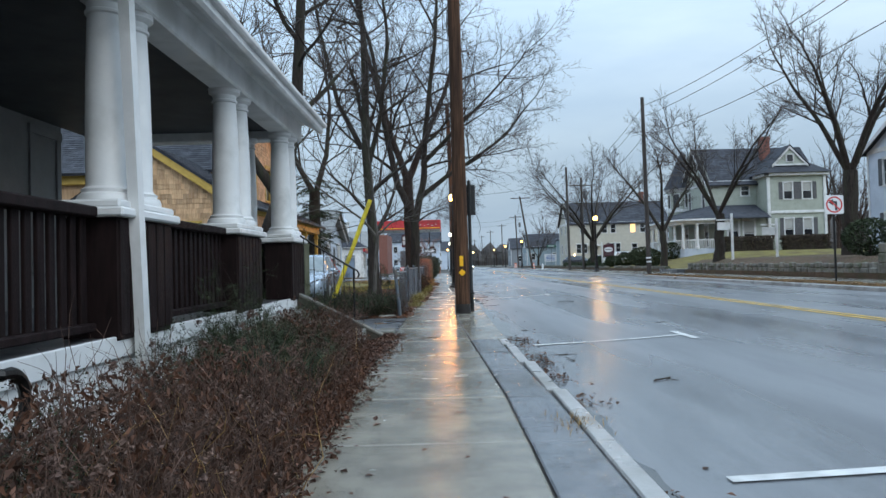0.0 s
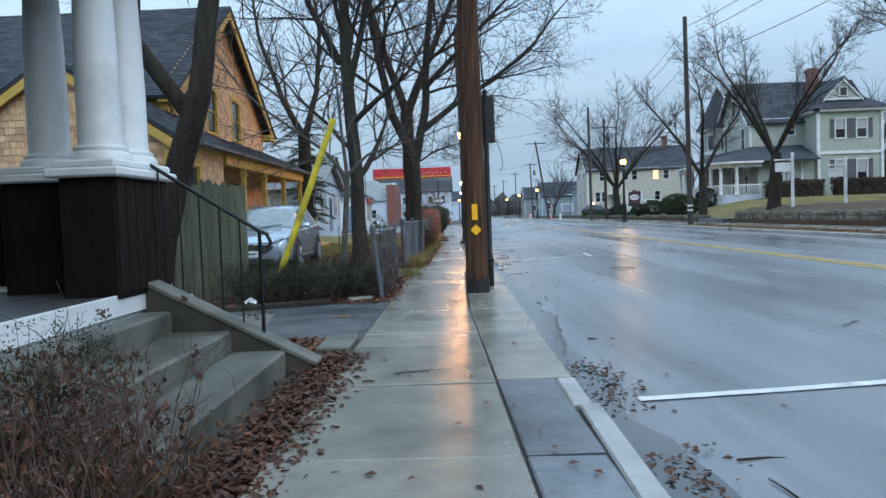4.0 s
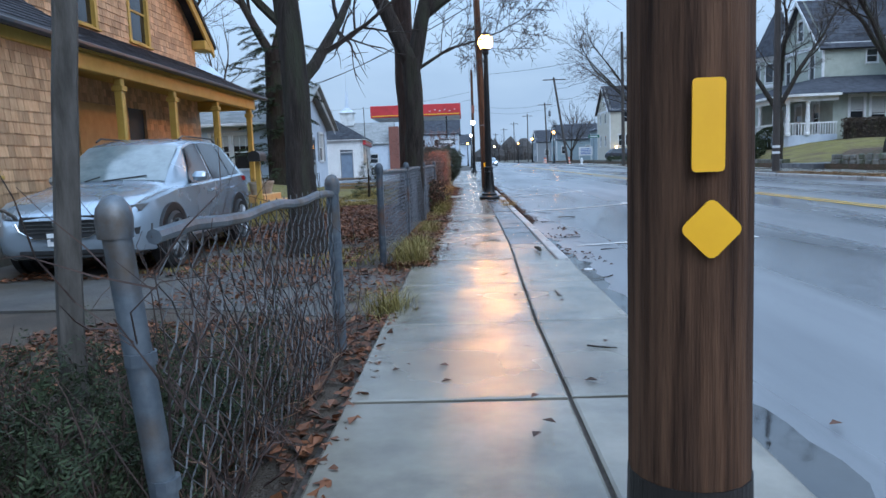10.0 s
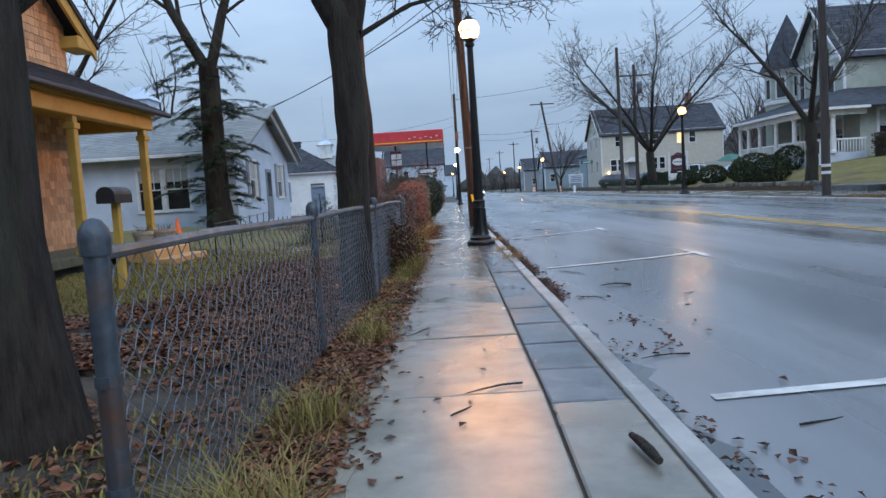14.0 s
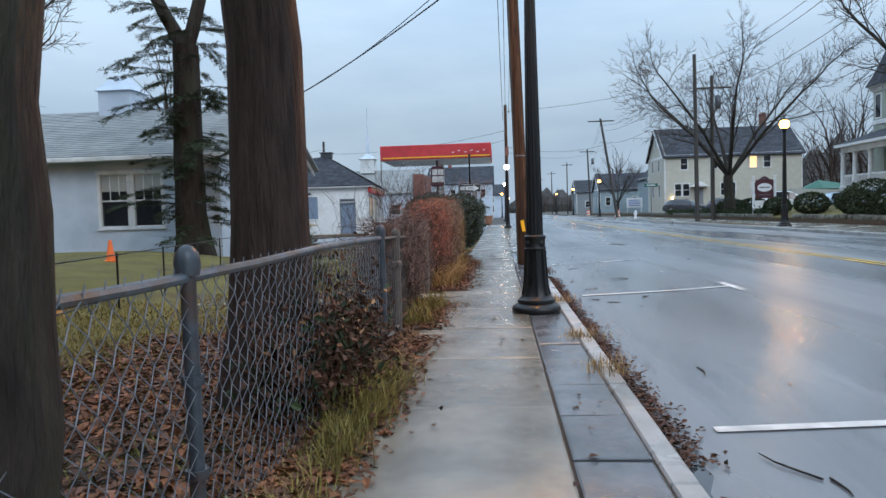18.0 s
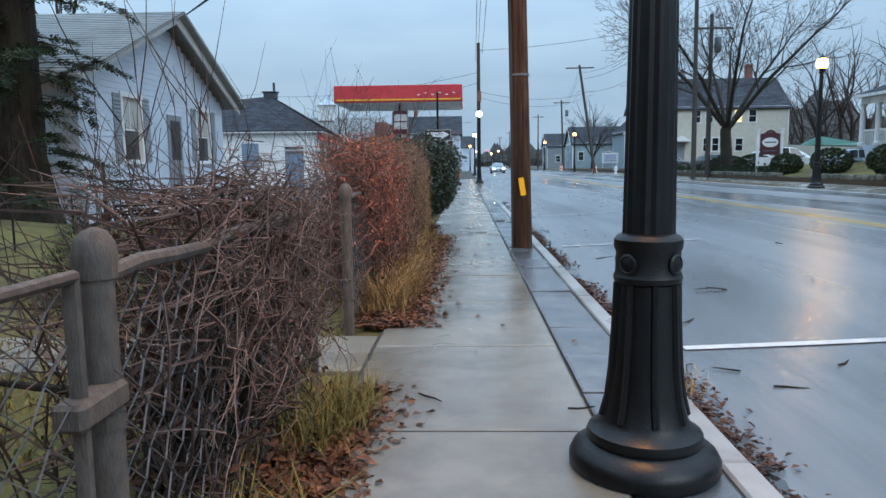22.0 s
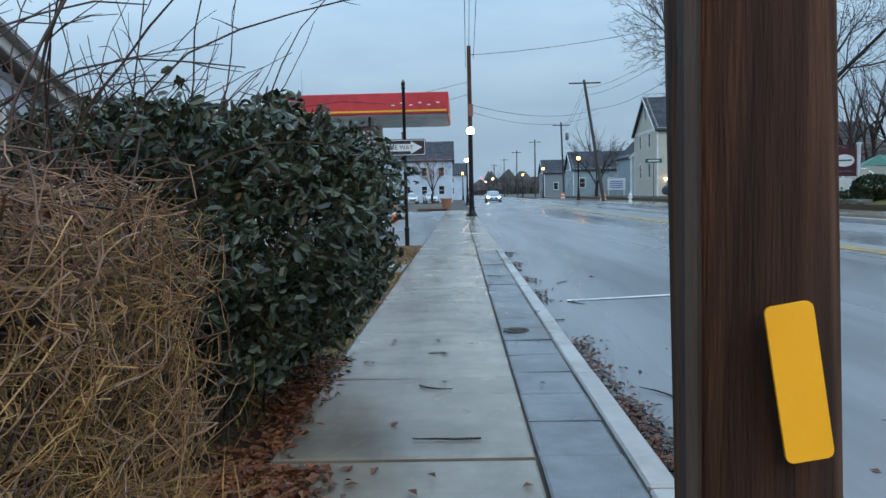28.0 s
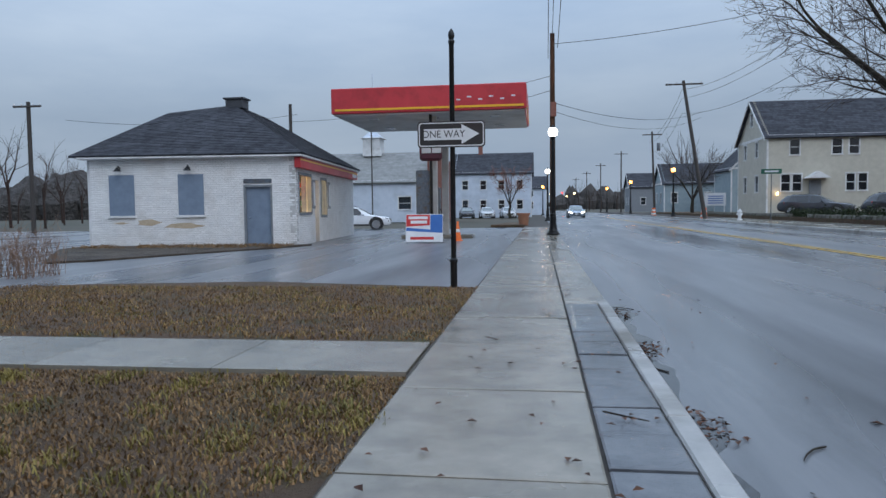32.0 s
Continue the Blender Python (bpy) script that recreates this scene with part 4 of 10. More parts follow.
def board_wall(parent, name, o, u, n, w, h, material, course=0.11, holes=(), gable=None, thick=0.14, proud=0.016, label=""):
    """A lapped-board wall with real openings. o: lower corner; u: along; n: outward; gable(z): the stretch at a height."""
    o, u, n, s, back = Vector(o), Vector(u).normalized(), Vector(n).normalized(), Shape(), Shape()
    zs = sorted({0.0, h, *[z for q in holes for z in (q[2], q[3]) if 0 < z < h]})
    rows = []
    for z0, z1 in zip(zs[:-1], zs[1:]):
        k = max(1, round((z1 - z0) / course))
        rows += [(z0 + (z1 - z0) * i / k, z0 + (z1 - z0) * (i + 1) / k) for i in range(k)]
    for z0, z1 in rows:
        lo, hi = (0, w) if gable is None else gable((z0 + z1) / 2)
        for p, q in span_free(lo, hi, (z0 + z1) / 2, holes):
            vs = [o + u * x + n * d + Vector((0, 0, z)) for x in (p, q) for d, z in ((-0.006, z0), (proud, z0), (0.003, z1), (-0.006, z1))]
            s.add(vs, [(0, 1, 2, 3), (7, 6, 5, 4), (0, 4, 5, 1), (1, 5, 6, 2), (2, 6, 7, 3)])
            back.add([o + u * x + n * d + Vector((0, 0, z)) for x in (p, q) for d, z in ((-thick, z0), (-0.005, z0), (-0.005, z1), (-thick, z1))], [(0, 1, 2, 3), (7, 6, 5, 4), (0, 4, 5, 1), (1, 5, 6, 2), (2, 6, 7, 3), (3, 7, 4, 0)])
    wall = part(name, back, material, parent, label)
    part("clapboard", s, material, wall)["kind"] = "stuff"
    return wall


def wbox(s, o, u, n, u0, u1, d0, d1, z0, z1, b=0.0):
    """A box in a wall's own directions: along u, out of it by n, and up."""
    o, u, n = Vector(o), Vector(u).normalized(), Vector(n).normalized()
    m = Matrix(((u.x, n.x, 0, o.x), (u.y, n.y, 0, o.y), (u.z, n.z, 1, o.z), (0, 0, 0, 1)))
    return s.box(u0, u1, d0, d1, z0, z1, b, m)


def sash_window(parent, o, u, n, u0, u1, z0, z1, trim=None, glass=None, tw=0.09, bars=(1, 2), sill=True, shutters=None, blind=0.0, name="window"):
    trim, glass = trim or M_white, glass or M_glass
    s = Shape()
    wbox(s, o, u, n, u0 - tw, u0 + 0.01, -0.1, 0.035, z0 - 0.02, z1 + tw, 0.006)
    wbox(s, o, u, n, u1 - 0.01, u1 + tw, -0.1, 0.035, z0 - 0.02, z1 + tw, 0.006)
    wbox(s, o, u, n, u0 - tw - 0.02, u1 + tw + 0.02, -0.1, 0.045, z1 - 0.01, z1 + tw * 1.2, 0.006)
    wbox(s, o, u, n, u0, u1, -0.08, -0.035, (z0 + z1) / 2 - 0.025, (z0 + z1) / 2 + 0.025, 0.004)
    for c in range(1, bars[0]):
        uc = u0 + (u1 - u0) * c / bars[0]
        wbox(s, o, u, n, uc - 0.012, uc + 0.012, -0.09, -0.03, (z0 + z1) / 2, z1)
    wbox(s, o, u, n, u0, u1, -0.09, -0.03, z0, z0 + 0.045)
    wbox(s, o, u, n, u0, u1, -0.09, -0.03, z1 - 0.04, z1)
    win = part(name, s, trim, parent)
    for a, b, d in ((z0 + 0.04, (z0 + z1) / 2, -0.06), ((z0 + z1) / 2, z1 - 0.035, -0.045)):
        p = Shape()
        wbox(p, o, u, n, u0 + 0.008, u1 - 0.008, d - 0.012, d, a, b)
        part("pane", p, glass, win)
    if blind:
        p = Shape()
        wbox(p, o, u, n, u0 + 0.02, u1 - 0.02, -0.043, -0.038, z1 - 0.04 - (z1 - z0) * blind, z1 - 0.04)
        part("blind", p, M_curtain, win)
    if sill:
        p = Shape()
        wbox(p, o, u, n, u0 - tw - 0.03, u1 + tw + 0.03, -0.05, 0.075, z0 - 0.075, z0 - 0.022, 0.008)
        part("sill", p, trim, win)
    if shutters:
        for a, b in ((u0 - tw - 0.36, u0 - tw - 0.02), (u1 + tw + 0.02, u1 + tw + 0.36)):
            p = Shape()
            k = max(3, int((z1 - z0) / 0.09))
            prof = [(0.005, z0), (0.04, z0), (0.04, z0 + 0.06)]
            for i in range(k):
                z = z0 + 0.06 + (z1 - z0 - 0.1) * i / k
                prof += [(0.05, z), (0.026, z + (z1 - z0 - 0.1) / k - 0.004)]
            prof += [(0.04, z1 - 0.03), (0.04, z1 + 0.04), (0.005, z1 + 0.04)]
            ou, un, uu = Vector(o), Vector(n).normalized(), Vector(u).normalized()
            p.loft([[tuple(ou + uu * e + un * d + Vector((0, 0, z))) for d, z in prof] for e in (a, b)])
            part("shutter", p, shutters, win)
    return win


def shingle_roof(parent, name, a, b, c, d, material, row=0.2, tab=0.5, thick=0.07, label=""):
    """A roof face: a to b along the eave, d to c along the ridge, laid in lapped rows of tabs."""
    a, b, c, d = map(Vector, (a, b, c, d))
    s = Shape()
    up = (b - a).cross(d - a).normalized()
    if up.z < 0:
        up = -up
    k = max(1, round(((d - a).length + (c - b).length) / 2 / row))
    s.add([a - up * thick, b - up * thick, c - up * thick, d - up * thick, a - up * 0.01, b - up * 0.01, c - up * 0.01, d - up * 0.01],
          [(0, 1, 2, 3), (7, 6, 5, 4), (0, 4, 5, 1), (1, 5, 6, 2), (2, 6, 7, 3), (3, 7, 4, 0)])
    for i in range(k):
        l0, l1, r0, r1 = a.lerp(d, i / k), a.lerp(d, min(1, (i + 1.12) / k)), b.lerp(c, i / k), b.lerp(c, min(1, (i + 1.12) / k))
        wide = (r0 - l0).length
        m2 = max(1, round(wide / tab))
        cuts = sorted({0.0, 1.0, *[min(0.999, max(0.001, (j + (0.5 if i % 2 else 0)) / m2)) for j in range(1, m2)]})
        for f, g2 in zip(cuts[:-1], cuts[1:]):
            e = up * (0.014 + rnd.uniform(0, 0.004))
            q = [l0.lerp(r0, f + 0.004 / max(1, wide)), l0.lerp(r0, g2), l1.lerp(r1, g2), l1.lerp(r1, f)]
            s.add([q[0] + e, q[1] + e, q[2] + up * 0.002, q[3] + up * 0.002, q[0] - up * 0.01, q[1] - up * 0.01],
                  [(0, 1, 2, 3), (4, 5, 1, 0)])
    return part(name, s, material, parent, label)


def gable_rakes(s, apex, left, right, n, wide=0.22, thick=0.05):
    n = Vector(n).normalized()
    for e in (left, right):
        a, b = Vector(apex), Vector(e)
        dn = Vector((0, 0, -wide))
        s.add([a, b, b + dn, a + dn * 1.15, a + n * thick, b + n * thick, b + dn + n * thick, a + dn * 1.15 + n * thick],
              [(0, 1, 2, 3), (7, 6, 5, 4), (0, 4, 5, 1), (1, 5, 6, 2), (2, 6, 7, 3), (3, 7, 4, 0)])


def chain_fence(y0, y1, x0, x1, h, posts, label, wire=0.06, post_mat=None, base=0.0, lean=None, rail_mat=None, sag=0.0, net_mat=None, push=(0, 0)):
    """A chain-link fence along the pavement: posts, top rail and a woven wire net."""
    post_mat = post_mat or M_galv
    f = thing("chain_link_fence", (x0, y0, base), label, "fence")
    n = max(2, int((y1 - y0) / wire))
    net = Shape()
    rows = int((h - 0.06) / wire)
    for i in range(n):
        pts = []
        for j in range(rows * 1 + 1):
            fr = (i + (0.5 if (i + j) % 2 else -0.5) + 0.5) / n
            fr = min(1, max(0, fr))
            bulge = sag * math.sin(math.pi * j / rows) * math.sin(fr * 23.0)
            bulge += push[1] * math.exp(-((y0 + (y1 - y0) * fr - push[0]) / 0.4) ** 2) * (1 - 0.8 * j / rows)
            pts.append((x0 + (x1 - x0) * fr + (0.006 if j % 2 else -0.006) + bulge, y0 + (y1 - y0) * fr, base + 0.03 + j * (h - 0.06) / rows))
        pts.append((pts[-1][0], pts[-1][1] + 0.012, pts[-1][2] + 0.035))
        net.tube(pts, 0.003, 3, cap=False)
    part("wire_net", net, net_mat or M_galv_dark, f, "grey woven wire net")
    r = Shape()
    k = 10
    r.tube([(x0 + (x1 - x0) * i / k, y0 + (y1 - y0) * i / k, base + h - 0.03 + 0.01 * math.sin(i * 1.7)) for i in range(k + 1)], 0.021, 8)
    part("top_rail", r, rail_mat or M_galv, f)
    for y in posts:
        fr = (y - y0) / (y1 - y0)
        x = x0 + (x1 - x0) * fr
        p = Shape()
        dx = (lean or {}).get(y, 0.0)
        p.tube([(x + dx * 0.0, y, base - 0.1), (x - dx, y, base + h)], 0.03 if y not in (posts[0], posts[-1]) else 0.038, 10)
        po = part("post", p, post_mat, f, smooth=True)
        c = Shape()
        c.lathe(x - dx, y, [(0.045, base + h - 0.03), (0.048, base + h + 0.02), (0.043, base + h + 0.05), (0.025, base + h + 0.075), (0.004, base + h + 0.083)], 10)
        part("cap", c, post_mat, po, smooth=True)
        for zz in (0.3, 0.65):
            b = Shape()
            b.tube([(x - dx * zz / h, y, base + zz), (x - dx * zz / h, y, base + zz + 0.035)], 0.043, 10)
            part("band", b, post_mat, po)
    return f


def street_lamp(x, y, label, globe=None, z=0.0, tall=4.15, lit=0.0, warm=(1.0, 0.62, 0.28)):
    L = thing("street_lamp", (x, y, z), label, "street lamp", "acorn street lamps along the road")
    b = Shape()
    b.lathe(x, y, [(0.29, z), (0.30, z + 0.02), (0.30, z + 0.05), (0.285, z + 0.08), (0.245, z + 0.10), (0.225, z + 0.115), (0.232, z + 0.135), (0.225, z + 0.16), (0.19, z + 0.18), (0.17, z + 0.21), (0.147, z + 0.3), (0.133, z + 0.42), (0.123, z + 0.6), (0.117, z + 0.77)], 28)
    base = part("base", b, M_iron, L, smooth=True)
    for i in range(8):
        a = 2 * math.pi * i / 8
        fl = Shape()
        fl.tube([(x + (r + 0.002) * math.cos(a), y + (r + 0.002) * math.sin(a), z + zz) for r, zz in ((0.168, 0.215), (0.146, 0.3), (0.132, 0.42), (0.122, 0.6), (0.116, 0.76))], 0.016, 6)
        part("flute", fl, M_iron, base, smooth=True)
    c = Shape()
    c.lathe(x, y, [(0.117, z + 0.755), (0.13, z + 0.765), (0.134, z + 0.785), (0.126, z + 0.8), (0.124, z + 0.88), (0.132, z + 0.9), (0.132, z + 0.93), (0.12, z + 0.945), (0.1, z + 0.955)], 28)
    col = part("collar", c, M_iron, L, smooth=True)
    for i in range(4):
        a = math.pi / 2 * i + 0.7
        bs2 = Shape()
        bs2.lathe(0, 0, [(0.04, 0.0), (0.042, 0.008), (0.034, 0.014), (0.03, 0.01), (0.014, 0.016), (0.001, 0.018)], 12, Matrix.Translation((x + 0.12 * math.cos(a), y + 0.12 * math.sin(a), z + 0.84)) @ Matrix.Rotation(a, 4, "Z") @ Matrix.Rotation(math.pi / 2, 4, "Y"))
        part("boss", bs2, M_iron, col, smooth=True)
    s = Shape()
    n = 32
    rings = []
    for zz, r in ((z + 0.95, 0.102), (z + tall * 0.55, 0.086), (z + tall, 0.062)):
        rings.append([(x + r * (1 - 0.06 * (j % 2)) * math.cos(2 * math.pi * j / n), y + r * (1 - 0.06 * (j % 2)) * math.sin(2 * math.pi * j / n), zz) for j in range(n)])
    s.loft(rings)
    part("shaft", s, M_iron, L)
    h = Shape()
    h.lathe(x, y, [(0.06, z + tall - 0.02), (0.1, z + tall + 0.02), (0.1, z + tall + 0.06), (0.075, z + tall + 0.09), (0.13, z + tall + 0.14), (0.14, z + tall + 0.16)], 20)
    part("globe_holder", h, M_iron, L, smooth=True)
    g2 = Shape()
    t2 = z + tall + 0.16
    g2.lathe(x, y, [(0.12, t2), (0.175, t2 + 0.06), (0.205, t2 + 0.15), (0.205, t2 + 0.24), (0.17, t2 + 0.33), (0.11, t2 + 0.37)], 20)
    part("globe", g2, globe or M_lamp_warm, L, smooth=True).visible_shadow = False
    t3 = Shape()
    t3.lathe(x, y, [(0.12, t2 + 0.365), (0.1, t2 + 0.42), (0.045, t2 + 0.47), (0.02, t2 + 0.49), (0.028, t2 + 0.52), (0.004, t2 + 0.56)], 16)
    part("finial", t3, M_iron, L, smooth=True)
    if lit:
        d = bpy.data.lights.new("lamp_bulb", "POINT")
        d.energy, d.color, d.shadow_soft_size = lit, warm, 0.22
        lo = new("lamp_light", d)
        lo.location = (x, y, t2 + 0.2)
    return L


def cable(name, ends, sag, r, label, group="overhead cables"):
    s = Shape()
    a, b = Vector(ends[0]), Vector(ends[1])
    k = 14
    s.tube([a.lerp(b, i / k) - Vector((0, 0, sag * 4 * (i / k) * (1 - i / k))) for i in range(k + 1)], r, 5)
    return single(name, s, M_wire, label, "cable", group)


def utility_pole(x, y, z0, top, r0, r1, label, lean=(0, 0), arms=(), mat_pole=None, box=False):
    P = thing("utility_pole", (x, y, z0), label, "utility pole", "wooden utility poles")
    s = Shape()
    k = 8
    s.tube([(x + lean[0] * i / k, y + lean[1] * i / k, z0 - 0.2 + (top - z0 + 0.2) * i / k) for i in range(k + 1)], [r0 + (r1 - r0) * i / k for i in range(k + 1)], 18)
    part("shaft", s, mat_pole or M_pole_far, P, smooth=True)
    for za, wide in arms:
        a = Shape()
        f = (za - z0) / (top - z0)
        cx, cy = x + lean[0] * f, y + lean[1] * f
        a.box(cx - wide / 2, cx + wide / 2, cy - 0.17, cy - 0.06, za - 0.06, za + 0.06, 0.01)
        arm = part("crossarm", a, mat_pole or M_pole_far, P)
        for q in (-0.46, -0.2, 0.2, 0.46):
            i2 = Shape()
            i2.lathe(cx + q * wide, cy - 0.115, [(0.02, za + 0.05), (0.02, za + 0.1), (0.045, za + 0.11), (0.045, za + 0.16), (0.02, za + 0.2)], 8)
            part("insulator", i2, M_sign_white, arm)
    if box:
        t = Shape()
        t.lathe(x + 0.42, y, [(0.2, top - 2.4), (0.22, top - 2.36), (0.22, top - 1.5), (0.18, top - 1.45)], 14)
        part("transformer", t, M_galv, P, "grey transformer can", smooth=True)
    return P


# ---- the white-columned porch house ----
porch = thing("porch_house", (-3.5, 4.0, 0), "grey house with a deep porch on white columns and dark balusters", "house")
PX = -2.45
s = Shape()
s.box(-5.8, -2.32, -6, 12.02, 0.55, 0.68, 0.01)
part("deck", s, M_deck, porch, "dark painted porch floor")
s = Shape()
for i in range(150):
    y = -6 + i * 0.124
    s.box(-2.36, -2.335, y + 0.004, y + 0.12, -0.05, 0.53, 0.006)
part("skirt", s, M_white, porch, "white vertical skirt boards under the porch")
s = Shape()
s.box(-2.33, -2.30, -6, 12.04, 0.53, 0.69, 0.006)
part("skirt_rail", s, M_white, porch)
s = Shape()
s.box(-5.95, -5.8, -6, 11.05, 0.3, 3.7)
part("wall", s, M_siding_grey, porch)
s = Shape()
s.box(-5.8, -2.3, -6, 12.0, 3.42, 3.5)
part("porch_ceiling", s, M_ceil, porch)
s = Shape()
s.box(-2.62, -2.28, -6, 12.06, 3.28, 3.6, 0.02)
s.box(-2.66, -2.24, -6, 12.10, 3.56, 3.66, 0.02)
s.box(-5.8, -2.3, 11.74, 12.06, 3.28, 3.6, 0.02)
part("beam", s, M_white, porch, "white painted porch beam")
s = Shape()
s.add([(-2.3, -6, 3.62), (-2.02, -6, 3.46), (-2.02, 12.2, 3.46), (-2.3, 12.2, 3.62), (-2.3, -6, 3.68), (-1.98, -6, 3.54), (-1.98, 12.22, 3.54), (-2.3, 12.22, 3.68)],
      [(0, 1, 2, 3), (7, 6, 5, 4), (0, 4, 5, 1), (1, 5, 6, 2), (2, 6, 7, 3)])
part("soffit", s, M_white, porch)
s = Shape()
s.box(-2.04, -1.94, -6, 12.24, 3.44, 3.58, 0.03)
s.box(-2.00, -1.88, -6, 12.26, 3.54, 3.62, 0.02)
part("gutter", s, M_white, porch, "white eave gutter")
shingle_roof(porch, "roof", (-1.92, 12.24, 3.59), (-1.92, -6, 3.59), (-5.9, -6, 5.2), (-5.9, 12.24, 5.2), M_roof, 0.3, 0.9)
s = Shape()
for i in range(140):
    y = -5.6 + i * 0.13
    if y < 8.2 and not (5.28 < y < 6.38):
        w = 0.045 if i % 3 else 0.04
        s.box(PX - 0.03, PX + 0.0, y, y + 0.078 if i % 2 else y + 0.068, 0.78, 1.56, 0.005)
        part("baluster", s, M_dark_wood, porch)
        s = Shape()
for y0, y1 in ((-5.6, 5.3), (6.4, 8.25)):
    s = Shape()
    s.box(PX - 0.09, PX + 0.07, y0, y1, 1.55, 1.63, 0.012)
    part("top_rail", s, M_dark_wood, porch)
    s = Shape()
    s.box(PX - 0.06, PX + 0.05, y0, y1, 0.74, 0.80, 0.01)
    part("bottom_rail", s, M_dark_wood, porch)


def column(x, y, z0, z1, r=0.155):
    s = Shape()
    s.lathe(x, y, [(r * 1.42, z0), (r * 1.42, z0 + 0.03), (r * 1.36, z0 + 0.055), (r * 1.2, z0 + 0.07), (r * 1.24, z0 + 0.095), (r * 1.05, z0 + 0.115), (r, z0 + 0.14),
                   (r * 1.0, z0 + 0.6), (r * 0.95, z0 + 1.0), (r * 0.84, z1 - 0.17), (r * 0.95, z1 - 0.16), (r * 0.95, z1 - 0.14), (r * 0.86, z1 - 0.13), (r * 0.88, z1 - 0.08),
                   (r * 1.16, z1 - 0.05), (r * 1.16, z1 - 0.02), (r * 1.2, z1)], 28)
    part("column", s, M_white, porch, smooth=True)


def pedestal(y0, y1, x0=PX - 0.24, x1=PX + 0.17, z0=0.66):
    s = Shape()
    s.box(x0, x1, y0, y1, z0, 1.56, 0.01)
    p = part("pedestal", s, M_dark_wood, porch, "dark boarded pedestal")
    k = max(2, int((y1 - y0) / 0.14))
    b = Shape()
    for i in range(k):
        b.box(x1 - 0.002, x1 + 0.014, y0 + (y1 - y0) * i / k + 0.008, y0 + (y1 - y0) * (i + 1) / k - 0.008, z0 + 0.04, 1.54, 0.004)
        part("board", b, M_dark_wood, p)
        b = Shape()
    c = Shape()
    c.box(x0 - 0.07, x1 + 0.07, y0 - 0.07, y1 + 0.07, 1.56, 1.63, 0.015)
    c.box(x0 - 0.03, x1 + 0.03, y0 - 0.03, y1 + 0.03, 1.63, 1.69, 0.015)
    part("cap", c, M_white, p, "white moulded cap")


pedestal(5.38, 6.34)
column(PX - 0.03, 5.66, 1.69, 3.29)
column(PX - 0.03, 6.08, 1.69, 3.29)
pedestal(8.28, 9.3)
column(PX - 0.03, 8.56, 1.69, 3.29)
column(PX - 0.03, 9.03, 1.69, 3.29)
pedestal(11.06, 11.98)
pedestal(11.48, 11.98, PX - 0.95, PX - 0.28)
column(PX - 0.03, 11.3, 1.69, 3.29)
column(PX - 0.03, 11.74, 1.69, 3.29)
column(PX - 0.68, 11.74, 1.69, 3.29)
s = Shape()
s.add([(x, y + dy, z) for x in (-2.27, -2.19) for y, z in ((5.7, 0.02), (5.46, 3.2)) for dy in (-0.05, 0.05)],
      [(0, 1, 3, 2), (4, 6, 7, 5), (0, 4, 5, 1), (2, 3, 7, 6), (0, 2, 6, 4), (1, 5, 7, 3)])
part("trim_post", s, M_white, porch, "thin white board post leaning in front of the columns")
s = Shape()
for i in range(26):
    y = 11.9
    x = -5.6 + i * 0.125
    if x < -3.5:
        s.box(x, x + 0.075, y - 0.03, y, 0.72, 1.56, 0.004)
        part("baluster", s, M_dark_wood, porch)
        s = Shape()
s = Shape()
s.box(-5.7, -3.4, 11.84, 11.96, 1.55, 1.63, 0.012)
part("top_rail", s, M_dark_wood, porch)
# windows and door in the wall behind the porch
for y0, y1 in ((4.6, 5.5), (6.4, 7.3)):
    sash_window(porch, (-5.8, y0, 0), (0, 1, 0), (1, 0, 0), 0, y1 - y0, 1.25, 2.75, trim=M_siding_grey, tw=0.11)
sash_window(porch, (-5.8, 10.3, 0), (0, 1, 0), (1, 0, 0), 0, 0.6, 1.25, 3.2, trim=M_siding_grey, tw=0.1, bars=(1, 1))
s = Shape()
s.box(-5.8, -5.74, 8.2, 9.2, 0.62, 2.72, 0.01)
door = part("door", s, M_dark_wood, porch, "dark front door")
s = Shape()
s.box(-5.8, -5.72, 8.1, 8.2, 0.62, 2.8, 0.01)
s.box(-5.8, -5.72, 9.2, 9.3, 0.62, 2.8, 0.01)
s.box(-5.8, -5.72, 8.1, 9.3, 2.722, 2.84, 0.01)
part("frame", s, M_white, door)
s = Shape()
s.lathe(-5.71, 8.3, [(0.03, 1.55), (0.035, 1.58), (0.03, 1.61)], 10)
part("knob", s, M_chrome, door)

# steps up to the porch, with a sloping side wall and an iron rail
stair = thing("front_steps", (-1.6, 11.0, 0), "old concrete steps with green stains rising to the porch", "steps")
for i, (x0, x1, z1) in enumerate(((-1.622, -1.2, 0.17), (-2.092, -1.62, 0.34), (-2.30, -2.09, 0.51))):
    s = Shape()
    s.box(x0, x1, 9.1, 11.5, -0.1, z1, 0.02)
    part("step", s, M_step, stair)
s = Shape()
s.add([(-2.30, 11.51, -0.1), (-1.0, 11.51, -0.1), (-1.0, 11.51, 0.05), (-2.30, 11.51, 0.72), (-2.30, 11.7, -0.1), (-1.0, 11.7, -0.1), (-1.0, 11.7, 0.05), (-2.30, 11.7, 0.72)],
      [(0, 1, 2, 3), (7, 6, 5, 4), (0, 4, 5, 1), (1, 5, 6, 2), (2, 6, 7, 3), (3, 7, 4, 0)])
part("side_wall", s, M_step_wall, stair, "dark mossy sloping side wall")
s = Shape()
s.box(-0.78, 0.78, -0.11, 0.11, -0.015, 0.03, 0.01, pose(-1.65, 11.605, 0.395, 0, math.degrees(math.atan2(0.67, 1.3)), 0))
part("coping", s, M_step, stair, smooth=True)
